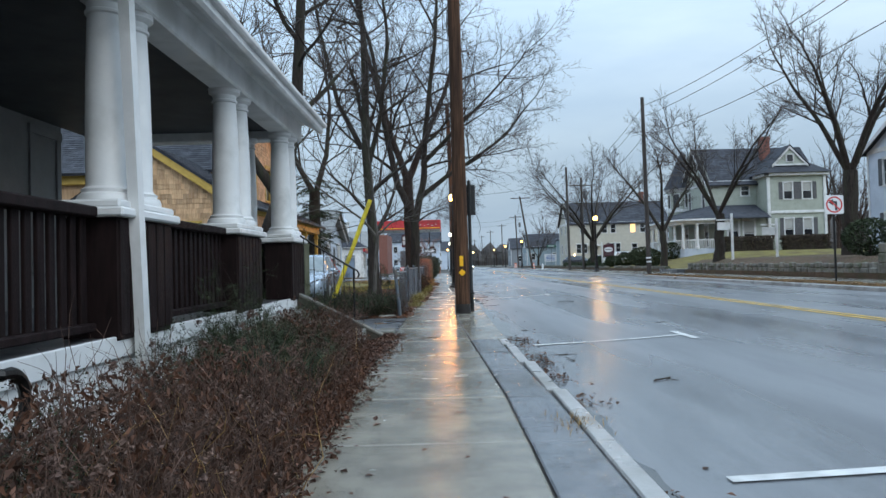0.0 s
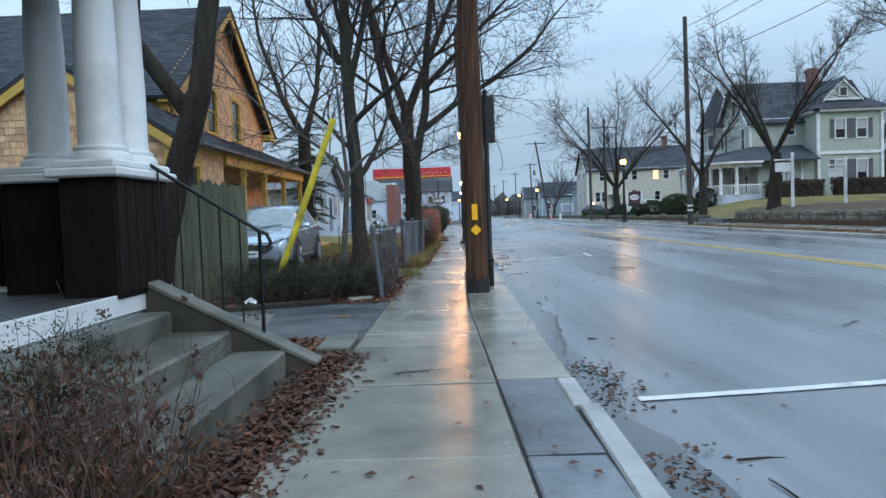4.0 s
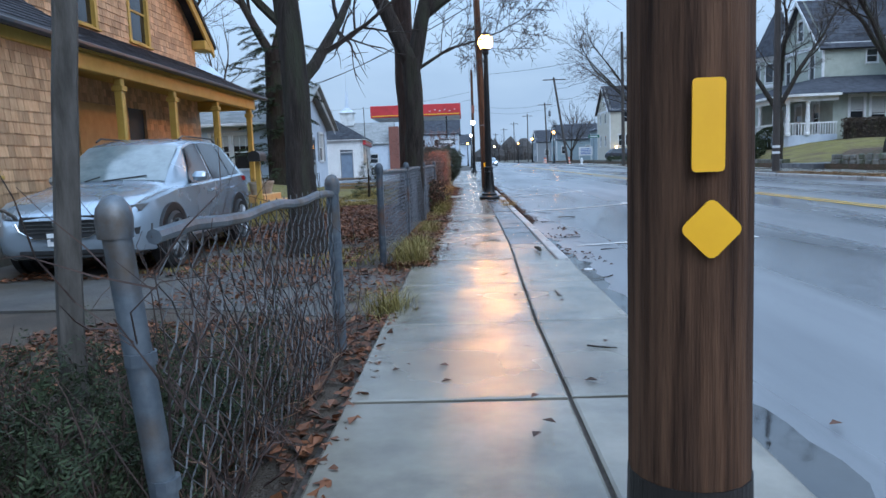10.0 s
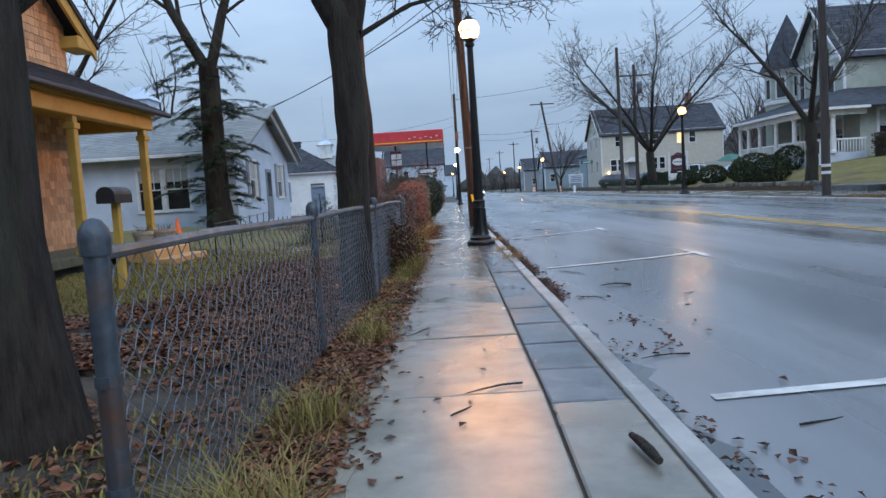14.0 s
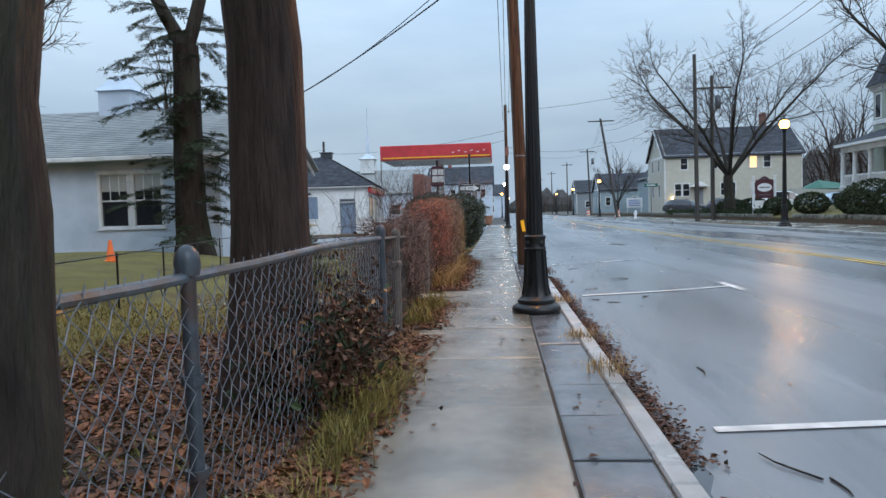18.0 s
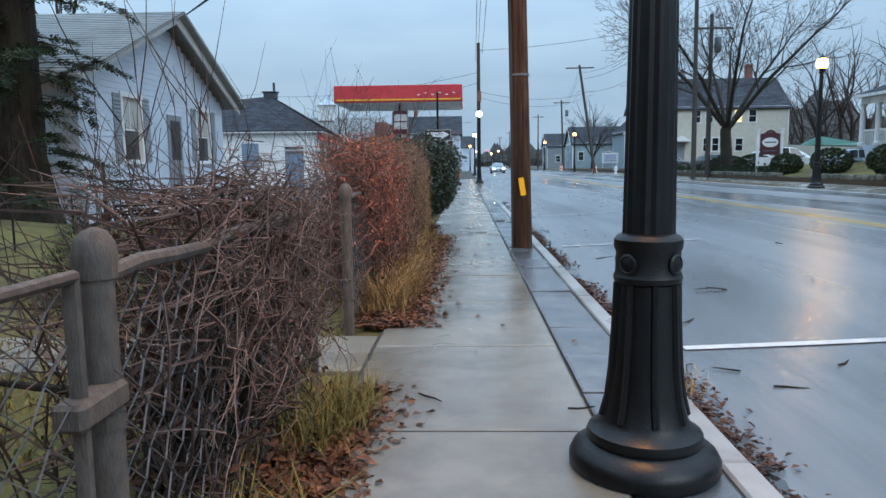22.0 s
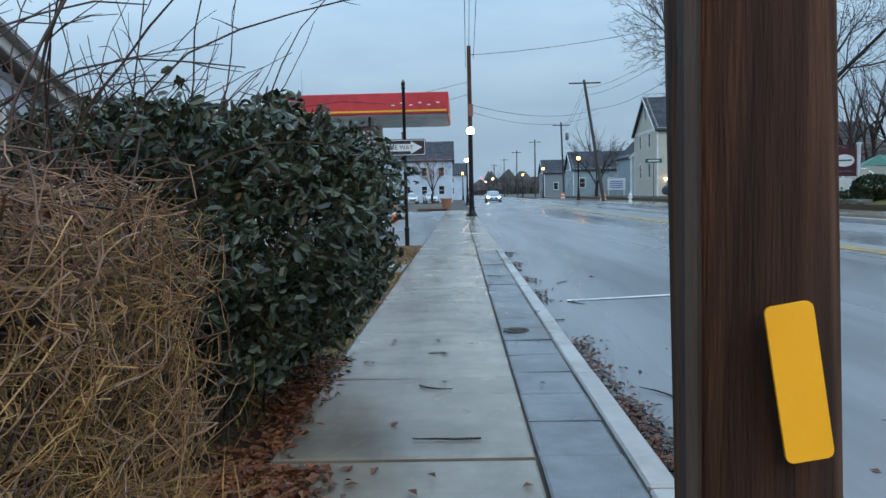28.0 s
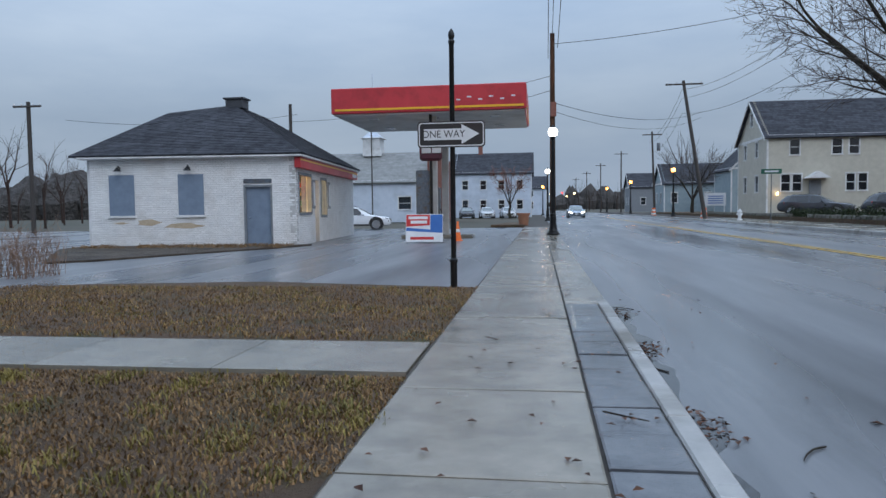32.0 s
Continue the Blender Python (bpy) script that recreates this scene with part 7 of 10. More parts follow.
for i in range(4):
    s = Shape()
    s.box(23.5, 24.9, 112.1 + i * 0.3, 113.36, 0.4, 0.6 + i * 0.2, 0.01)
    part("step", s, M_brick_red, cream)
s = Shape()
s.lathe(21.0, 113.2, [(0.02, 2.05), (0.1, 2.1), (0.1, 2.3), (0.02, 2.35)], 10)
part("wall_lamp", s, M_bulb, cream)

# blue-grey houses further down
simple_house("blue_house", "small blue-grey gabled house beyond the cream house", (17.6, 150), (9, 8), 4.6, 7.4, M_siding_blue, M_roof, holes_front=[(1.0, 1.8, 1.4, 2.8), (5.5, 6.3, 1.4, 2.8)], holes_side=[(1.5, 2.3, 1.4, 2.8), (5, 5.8, 1.4, 2.8)], course=0.25, z0=0.3)
simple_house("blue_house", "tall blue-grey gabled house with white trim", (23, 136), (7, 8), 5.8, 9.2, M_siding_blue, M_roof, holes_front=[(1.0, 1.8, 1.4, 2.8), (4.4, 5.2, 1.4, 2.8), (1.0, 1.8, 4.0, 5.2), (4.4, 5.2, 4.0, 5.2)], ridge_x=False, course=0.25, z0=0.3)
simple_house("dark_house", "grey shingled house far down the street", (18, 190), (9, 9), 5.2, 8.0, M_shutter_grey, M_roof, holes_front=[(2.0, 2.9, 1.4, 2.8)], holes_side=[(2, 2.8, 1.4, 2.8), (5.4, 6.2, 1.4, 2.8)], course=0.3, z0=0.2)
simple_house("white_house", "white gabled house on the far corner lot", (25.2, 30.5), (9, 11), 7.2, 10.2, M_siding_white, M_roof, holes_front=[(1.2, 2.0, 1.4, 3.0), (1.2, 2.0, 4.6, 6.1)], holes_side=[(1.4, 2.2, 1.4, 3.0), (4.6, 5.4, 1.4, 3.0), (1.4, 2.2, 4.6, 6.1), (4.6, 5.4, 4.6, 6.1), (8, 8.8, 4.6, 6.1)], course=0.13, shut=M_shutter)

# the lawn rises towards the Victorian house
gx, gy = [16.4, 18, 20, 22, 24, 30, 44, 60], [49.5, 52, 55, 58, 62, 70, 78, 84]
near_rise = lambda x: float(np.interp(x, (16.25, 17.0, 22.0), (0.74, 1.04, 1.15)))
rise = lambda x, y: near_rise(x) if 20 < y < 46.4 else 0.40 + float(np.interp(x, (16.4, 23), (0, 1.2))) * float(np.interp(y, (50.5, 56, 74, 84), (0, 1, 1, 0))) + 0.03
s = Shape()
s.add([(x, y, rise(x, y)) for y in gy for x in gx], [(i * 8 + j, i * 8 + j + 1, i * 8 + j + 9, i * 8 + j + 8) for i in range(7) for j in range(7)])
single("lawn_rise", s, M_lawn_green, "gently rising lawn of brown and green winter grass", "lawn", kind="structure", smooth=True)

s = Shape()
bx, by = [16.22, 17.0, 19.0, 22.0, 40.0, 60.0], [20 + 2.64 * i for i in range(11)]
s.add([(x, y, near_rise(x) + 0.03 * noise.noise((x * 0.4, y * 0.4, 1))) for y in by for x in bx], [(i * 6 + j, i * 6 + j + 1, i * 6 + j + 7, i * 6 + j + 6) for i in range(10) for j in range(5)])
s.add([(x, by[-1], z) for x in bx for z in (near_rise(x) + 0.03 * noise.noise((x * 0.4, by[-1] * 0.4, 1)), 0.3)], [(2 * i, 2 * i + 1, 2 * i + 3, 2 * i + 2) for i in range(5)])
single("lawn_bank", s, M_lawn, "raised lawn of brown winter grass behind a low stone wall", "lawn", kind="structure", smooth=True)

# the sage Victorian: gable to the road, two-storey bay, turret and a rounded corner porch
vic = simple_house("victorian_house", "sage-green Victorian house with a dark roof, turret and rounded corner porch", (24.2, 63.7), (9.6, 6.4), 8.1, 11.5, M_siding_sage, M_roof,
                   holes_front=[(2.9, 3.6, 5.2, 6.1)], holes_side=[(2.75, 3.55, 7.2, 8.6), (1.0, 1.7, 4.3, 6.0), (4.6, 5.3, 4.3, 6.0)], course=0.16, z0=1.5, over=0.4, lit=())
chimney(vic, 30.2, 65.6, 9.6, 12.3, 0.75)
bu, bn2 = Vector((1, 0, 0)), Vector((0, -1, 0))
bo = Vector((28.5, 61.4, 1.5))
bay_holes = [(1.35, 2.1, 4.6, 6.05), (3.0, 3.75, 4.6, 6.05), (1.35, 2.1, 1.0, 2.9), (3.0, 3.75, 1.0, 2.9)]
board_wall(vic, "bay_wall", bo, bu, bn2, 4.9, 6.9, M_siding_sage, 0.16, bay_holes)
for q in bay_holes:
    sash_window(vic, bo, bu, bn2, *q, shutters=M_shutter, blind=0.45)
board_wall(vic, "bay_wall", (28.5, 63.75, 1.5), (0, -1, 0), (-1, 0, 0), 2.35, 6.9, M_siding_sage, 0.16)
s = Shape()
s.box(33.26, 33.4, 61.4, 68, 1.5, 8.4)
part("wall", s, M_siding_sage, vic)
s = Shape()
for x in (28.5, 33.4):
    s.box(x - 0.12, x + 0.12, 61.3, 61.46, 1.5, 8.3, 0.01)
s.box(28.38, 33.52, 61.29, 61.41, 4.85, 5.1, 0.02)
s.box(28.15, 33.75, 61.05, 61.45, 8.15, 8.45, 0.03)
s.box(28.15, 28.5, 61.05, 63.7, 8.15, 8.45, 0.03)
part("bay_trim", s, M_white, vic)
s = Shape()
s.loft([[(27.95, 60.85, 8.4), (33.95, 60.85, 8.4), (33.95, 67, 8.4), (27.95, 67, 8.4)], [(29.6, 63.0, 9.7), (32.3, 63.0, 9.7), (32.3, 67, 9.9), (29.6, 67, 9.9)]])
part("bay_roof", s, M_roof, vic, "dark hipped roof over the bay")
s = Shape()
s.add([(29.3, 61.9, 9.2), (32.1, 61.9, 9.2), (30.7, 61.9, 10.7), (29.3, 67, 9.2), (32.1, 67, 9.2), (30.7, 67, 10.7)], [(0, 1, 2), (5, 4, 3), (0, 3, 4, 1), (1, 4, 5, 2), (2, 5, 3, 0)])
pd = part("pediment", s, M_siding_sage, vic, "small gable pediment with pale trim")
s = Shape()
gable_rakes(s, (30.7, 61.82, 10.85), (29.1, 61.82, 9.15), (32.3, 61.82, 9.15), (0, -1, 0), 0.2)
s.box(29.2, 32.2, 61.78, 61.9, 9.1, 9.25, 0.01)
s.box(30.35, 31.05, 61.8, 61.9, 9.4, 10.15, 0.01)
part("rake", s, M_white, pd)
s = Shape()
s.box(30.45, 30.95, 61.77, 61.8, 9.48, 10.05)
part("pane", s, M_glass, pd)
s = Shape()
s.add([(28.95, 61.7, 9.05), (30.7, 61.7, 10.95), (30.7, 67, 10.95), (28.95, 67, 9.05), (32.45, 61.7, 9.05), (32.45, 67, 9.05)], [(0, 1, 2, 3), (1, 4, 5, 2)])
part("pediment_roof", s, M_roof, pd)
# one-storey room beside the porch, under the same dark roof
ro = Vector((23.9, 61.6, 1.5))
rh = [(1.1, 1.95, 1.0, 2.85), (2.45, 3.35, 0.5, 2.85)]
board_wall(vic, "room_wall", ro, bu, bn2, 4.6, 3.0, M_siding_sage, 0.16, rh)
for q in rh:
    sash_window(vic, ro, bu, bn2, *q, tw=0.16, blind=0.45)
board_wall(vic, "porch_wall", (23.9, 71.0, 1.5), (0, -1, 0), (-1, 0, 0), 9.4, 3.2, M_siding_sage, 0.16, [(1.6, 2.4, 0.6, 2.6), (4.2, 5.1, 0.4, 2.6), (6.8, 7.6, 0.6, 2.6)])
for q in ((1.6, 2.4, 0.6, 2.6), (4.2, 5.1, 0.4, 2.6), (6.8, 7.6, 0.6, 2.6)):
    sash_window(vic, (23.9, 71.0, 1.5), (0, -1, 0), (-1, 0, 0), *q, tw=0.14, blind=0.3)
# the porch's edge in plan, rounded at the corner
edge = [(23.9, 61.0)] + [(21.9 - 1.3 * math.sin(a), 62.3 - 1.3 * math.cos(a)) for a in np.linspace(0, math.pi / 2, 7)] + [(20.6, 70.4)]
posts = [(22.0, 61.0), (20.95, 61.45), (20.6, 62.6), (20.6, 64.9), (20.6, 67.2), (20.6, 68.9), (20.6, 70.3)]


def edge_band(out, wide, z0, z1, eaves=0.0):
    """A band that follows the porch's rounded edge."""
    sh = Shape()
    def off(p, d):
        return (p[0] - d * (0.0 if p[0] > 23.5 else (1.0 if p[1] > 62.25 else (21.9 - p[0]) / 1.3 if p[0] < 21.9 else 0.0)), p[1] - d * (0.0 if p[1] > 62.25 else (62.3 - p[1]) / 1.3))
    o2, i2 = [off(p, out) for p in edge], [off(p, out - wide) for p in edge]
    sh.loft([[(*a, z0), (*a, z1), (*b, z1), (*b, z0)] for a, b in zip(o2, i2)])
    return sh


part("porch_floor", Shape().slab([*reversed(edge), (23.9, 70.4)], 1.2, 1.95), M_siding_grey, vic)
part("porch_skirt", edge_band(0.03, 0.06, 1.2, 1.98), M_siding_white, vic, "pale skirting of the porch")
part("porch_beam", edge_band(0.08, 0.24, 4.1, 4.42), M_white, vic, "white porch beam")
part("porch_rail", edge_band(0.03, 0.1, 2.68, 2.78), M_white, vic, "white porch rail")
part("porch_eave", edge_band(0.5, 0.62, 4.4, 4.55), M_white, vic, "white eave moulding")
for (xa, ya), (xb, yb) in zip(edge[:-1], edge[1:]):
    run = math.hypot(xb - xa, yb - ya)
    for i in range(max(1, int(run / 0.16))):
        f = (i + 0.5) / max(1, int(run / 0.16))
        s = Shape()
        px, py = xa + (xb - xa) * f, ya + (yb - ya) * f
        s.box(px - 0.025, px + 0.025, py - 0.025, py + 0.025, 1.95, 2.68)
        part("baluster", s, M_white, vic)
for x, y in posts:
    s = Shape()
    s.lathe(x, y, [(0.19, 1.95), (0.19, 2.1), (0.14, 2.16), (0.135, 3.2), (0.115, 3.95), (0.17, 4.02), (0.18, 4.12)], 14)
    part("porch_column", s, M_white, vic, "white porch column", smooth=True)
part("porch_ceiling", Shape().slab([*reversed(edge), (23.9, 70.4)], 4.36, 4.4), M_siding_sage, vic)
s = Shape()
out_e = [(28.3, 60.5), (23.9, 60.5)] + [(21.9 - 1.8 * math.sin(a), 62.3 - 1.8 * math.cos(a)) for a in np.linspace(0, math.pi / 2, 7)] + [(20.1, 70.9)]
in_e = [(28.3, 63.6), (24.9, 63.6)] + [(24.15, 63.65)] * 7 + [(24.15, 70.9)]
s.add([(*p, 4.52) for p in out_e] + [(*p, 5.85) for p in in_e], [(i, i + 1, 11 + i, 10 + i) for i in range(9)])
s.add([(*p, 4.46) for p in out_e] + [(*p, 5.79) for p in in_e], [(i, i + 1, 11 + i, 10 + i) for i in range(9)])
part("porch_roof", s, M_roof, vic, "dark low roof sweeping round the porch corner", smooth=True)
# turret
n8 = 8
tx, ty = 24.3, 70.9
ring8 = lambda r, z: [(tx + r * math.cos(2 * math.pi * (j + 0.5) / n8), ty + r * math.sin(2 * math.pi * (j + 0.5) / n8), z) for j in range(n8)]
s = Shape()
s.loft([ring8(1.5, 1.2), ring8(1.5, 8.0)])
part("turret_wall", s, M_siding_sage, vic)
s = Shape()
s.loft([ring8(1.55, 7.75), ring8(1.75, 8.0), ring8(1.85, 8.12)])
s.loft([ring8(1.54, 5.75), ring8(1.6, 5.8), ring8(1.6, 6.0), ring8(1.54, 6.05)])
part("turret_cornice", s, M_white, vic)
s = Shape()
s.loft([ring8(1.95, 8.1), ring8(1.55, 8.75), ring8(0.7, 10.6), ring8(0.03, 12.0)])
part("turret_roof", s, M_roof, vic, "steep dark turret cap")
for j in (2, 3, 4, 5, 6):
    a0 = 2 * math.pi * (j + 0.5) / n8
    a1 = 2 * math.pi * (j + 1.5) / n8
    p0, p1v = Vector((tx + 1.5 * math.cos(a0), ty + 1.5 * math.sin(a0), 0)), Vector((tx + 1.5 * math.cos(a1), ty + 1.5 * math.sin(a1), 0))
    u2 = (p1v - p0).normalized()
    n2 = Vector((math.cos((a0 + a1) / 2), math.sin((a0 + a1) / 2), 0))
    wd = (p1v - p0).length
    s = Shape()
    wbox(s, p0, u2, n2, wd * 0.18, wd * 0.82, -0.05, 0.03, 6.12, 7.65, 0.01)
    fr = part("turret_window", s, M_white, vic)
    s = Shape()
    wbox(s, p0, u2, n2, wd * 0.27, wd * 0.73, 0.02, 0.04, 6.22, 7.55)
    part("pane", s, M_glass, fr)

# stone walls, steps and sign posts of the far lots
wl_thing = [tagged(part("stone_wall", Shape().box(16.0, 16.3, a, b, 0.1, 0.78 if a == 20 else 0.62), M_stone), "low mossy wall of rough stones along the far lots", "stone wall", kind="structure") for a, b in ((20, 46.2), (50.8, 66), (69.6, 92), (95, 120))]
rg = random.Random(5)
for wall_ob, (a, b) in zip(wl_thing, ((20, 46.2), (50.8, 66), (69.6, 92), (95, 120))):
    y = a
    k = 0
    while y < b and k < 140:
        for z0 in ((0.16, 0.38, 0.60) if a == 20 else (0.16, 0.40)):
            L2, sh2 = rg.uniform(0.3, 0.56), rg.uniform(-0.04, 0.04)
            s = Shape()
            s.box(15.9 + rg.uniform(0, 0.08), 16.05, y + sh2, min(b, y + sh2 + L2) - 0.01, z0 + rg.uniform(-0.03, 0.02), z0 + 0.2 + rg.uniform(-0.02, 0.06), 0.05)
            part("stone", s, M_stone, wall_ob)
        y += 0.55
        k += 1
big = Shape()
for i in range(10):
    for j in range(3):
        big.box(15.9 + rnd.uniform(0, 0.05), 16.5, 17.0 + i * 0.9 + 0.02 * j, 17.86 + i * 0.9, 0.4 + j * 0.38, 0.77 + j * 0.38, 0.04)
single("retaining_wall", big, M_stone, "tall wall of large grey stone blocks", "stone wall", kind="structure")

nl = thing("no_turn_sign", (13.4, 24.2, 0.2), "square white no-left-turn sign with a red ring on a dark post", "road sign")
s = Shape()
s.box(13.37, 13.43, 24.18, 24.24, 0.1, 3.0, 0.008)
part("post", s, M_iron, nl)
Zn = pose(13.4, 24.16, 2.85, 90)
s = Shape()
s.slab(rounded(0.64, 0.64, 0.05), 0, 0.01, Zn)
npl = part("plate", s, M_sign_white, nl)
s = Shape()
ca = [(math.cos(a), math.sin(a)) for a in np.linspace(0, 2 * math.pi, 33)[:-1]]
s.add([(0.28 * c, 0.28 * d, 0.013) for c, d in ca] + [(0.23 * c, 0.23 * d, 0.013) for c, d in ca], [(i, (i + 1) % 32, 32 + (i + 1) % 32, 32 + i) for i in range(32)], Zn)
s.box(-0.25, 0.25, -0.025, 0.025, 0.01, 0.0135, 0, Zn @ pose(0, 0, 0, 0, 0, -45))
part("ring", s, M_sign_red, npl)
s = Shape()
s.slab([(0.02, -0.2), (0.1, -0.2), (0.1, 0.12), (-0.04, 0.12), (-0.04, 0.2), (-0.2, 0.08), (-0.04, -0.03), (-0.04, 0.05), (0.02, 0.05)], 0.01, 0.012, Zn)
part("arrow", s, M_sign_black, npl)

bs = thing("business_sign", (17.1, 73.4, 0.42), "maroon hanging sign board with a pale oval between two white posts", "sign")
for x in (16.5, 17.85):
    s = Shape()
    s.box(x - 0.06, x + 0.06, 73.34, 73.46, 0.35, 3.0, 0.01)
    s.box(x - 0.085, x + 0.085, 73.31, 73.49, 2.98, 3.06, 0.01)
    part("post", s, M_white, bs)
Zb = pose(17.175, 73.36, 2.2, 90)
s = Shape()
s.slab([(-0.55, -0.62), (0.55, -0.62), (0.55, 0.55), (0.3, 0.62), (0.18, 0.74), (0, 0.8), (-0.18, 0.74), (-0.3, 0.62), (-0.55, 0.55)], -0.03, 0.03, Zb)
bp2 = part("board", s, M_maroon, bs)
s = Shape()
s.slab([(0.45 * math.cos(a), 0.08 + 0.27 * math.sin(a)) for a in np.linspace(0, 2 * math.pi, 28)[:-1]], 0.03, 0.036, Zb)
part("oval", s, M_sign_white, bp2)
s = Shape()
s.box(-0.33, 0.33, 0.05, 0.12, 0.036, 0.039, 0, Zb)
part("bar", s, M_galv, bp2)
for ba in ((-0.4, 0.4, -0.42, -0.36), (-0.1, 0.1, 0.62, 0.68)):
    s = Shape()
    s.box(*ba, 0.03, 0.034, 0, Zb)
    part("bar", s, M_galv, bp2)
s = Shape()
s.box(-0.6, 0.6, -1.25, -0.75, -0.02, 0.02, 0.01, Zb)
part("lower_board", s, M_white, bs)

for i, (x, y, h2) in enumerate(((16.9, 41.2, 3.7), (19.5, 41.2, 3.35))):
    ps = thing("sign_post", (x, y, 1.05), "white sign post on the far lawn", "sign post", "white sign posts")
    s = Shape()
    s.box(x - 0.06, x + 0.06, y - 0.06, y + 0.06, 0.95, h2, 0.01)
    part("post", s, M_white, ps)
    s = Shape()
    s.box(x - 0.9, x + 0.06, y - 0.04, y + 0.04, h2 - 0.4, h2 - 0.32, 0.01)
    s.box(x - 0.85, x - 0.1, y - 0.02, y + 0.02, h2 - 0.95, h2 - 0.5, 0.01)
    part("hanging_board", s, M_white, ps)

st = thing("street_sign", (14.2, 93, 0.2), "green street name sign on a thin post", "street sign")
s = Shape()
s.tube([(14.2, 93, 0.1), (14.2, 93, 3.4)], 0.03, 8)
part("post", s, M_galv, st)
s = Shape()
s.box(13.6, 14.8, 92.98, 93.02, 3.1, 3.4, 0.01)
pl2 = part("plate", s, M_green_sign, st)
s = Shape()
s.box(13.8, 14.6, 92.965, 92.98, 3.2, 3.3)
part("bar", s, M_sign_white, pl2)
ws = thing("notice_sign", (19.0, 128, 0.3), "white notice board before the blue house", "sign")
s = Shape()
s.box(18.2, 20.4, 127.97, 128.03, 1.2, 2.6, 0.01)
part("board", s, M_sign_white, ws)
s = Shape()
for z in (2.2, 1.95, 1.7, 1.45):
    s.box(18.5, 20.1, 127.955, 127.97, z, z + 0.1)
part("bar", s, M_sign_blue, ws)
s = Shape()
s.box(18.3, 18.4, 128.0, 128.1, 0.2, 2.6)
s.box(20.2, 20.3, 128.0, 128.1, 0.2, 2.6)
part("leg", s, M_white, ws)
for x, y in ((13.5, 107.5), (13.2, 131.0)):
    br = thing("traffic_barrel", (x, y, 0.1), "orange and white striped traffic barrel at the kerb", "traffic barrel", "traffic barrels")
    for i in range(5):
        s = Shape()
        s.lathe(x, y, [(0.29 - 0.018 * i, 0.1 + i * 0.19), (0.272 - 0.018 * i, 0.29 + i * 0.19)], 18)
        part("band", s, M_orange if i % 2 == 0 else M_sign_white, br, smooth=True)
hy = thing("fire_hydrant", (13.6, 97.5, 0.2), "pale grey fire hydrant on the far footway", "hydrant")
s = Shape()
s.lathe(13.6, 97.5, [(0.18, 0.2), (0.18, 0.26), (0.11, 0.28), (0.11, 0.72), (0.15, 0.74), (0.15, 0.78), (0.11, 0.84), (0.05, 0.93), (0.03, 0.98)], 16)
part("barrel", s, M_sign_white, hy, smooth=True)
for dx in (-1, 1):
    s = Shape()
    s.tube([(13.6 + dx * 0.08, 97.5, 0.6), (13.6 + dx * 0.2, 97.5, 0.6)], 0.06, 10)
    part("nozzle", s, M_sign_white, hy)
bt = thing("motor_boat", (22.5, 76.5, 0.42), "white motor boat under a green cover on a trailer", "boat")
s = Shape()
s.loft([[(20.3 + 5.6 * f, 76.5 + sy * wd, z) for sy, wd, z in ((-1, w2, zt), (-1, w2 * 0.6, zb), (1, w2 * 0.6, zb), (1, w2, zt))] for f, w2, zt, zb in ((0, 0.1, 2.4, 2.2), (0.2, 0.7, 2.3, 1.5), (0.5, 1.05, 2.2, 1.25), (1, 1.0, 2.15, 1.25))])
part("hull", s, M_car_white, bt, smooth=True)
s = Shape()
s.loft([[(21.3, 76.1, 2.3), (21.3, 76.5, 2.4), (21.3, 76.9, 2.3)], [(22.6, 75.6, 2.3), (22.6, 76.5, 3.0), (22.6, 77.4, 2.3)], [(25.5, 75.6, 2.25), (25.5, 76.5, 2.5), (25.5, 77.4, 2.25)]])
part("cover", s, M_green_sign, bt, "taut green boat cover")
s = Shape()
s.box(21.0, 25.5, 76.0, 77.0, 0.9, 1.0, 0.01)
s.tube([(23.8, 75.8, 0.72), (23.8, 77.2, 0.72)], 0.3, 16)
s.box(22.0, 22.1, 76.2, 76.8, 0.42, 1.5)
s.box(24.8, 24.9, 76.2, 76.8, 0.42, 1.5)
part("trailer", s, M_galv_dark, bt)
bt.location += Vector((3.0, 8.5, 0))


# ---- petrol station ----
R9 = pose(-8.25, 71.3, -0.03, 0, 0, 4.5)   # its near right corner; local x runs left along the front as negative
fu, fn = (R9.to_3x3() @ Vector((1, 0, 0))), (R9.to_3x3() @ Vector((0, -1, 0)))
su, sn = (R9.to_3x3() @ Vector((0, 1, 0))), (R9.to_3x3() @ Vector((1, 0, 0)))
stn = thing("petrol_station_shop", tuple(R9 @ Vector((-3.6, 5, 0))), "small white painted-brick shop with a dark hip roof", "shop")
f0 = R9 @ Vector((-7.4, 0, 0))
s0 = R9 @ Vector((0, 0, 0))
WH = 3.2


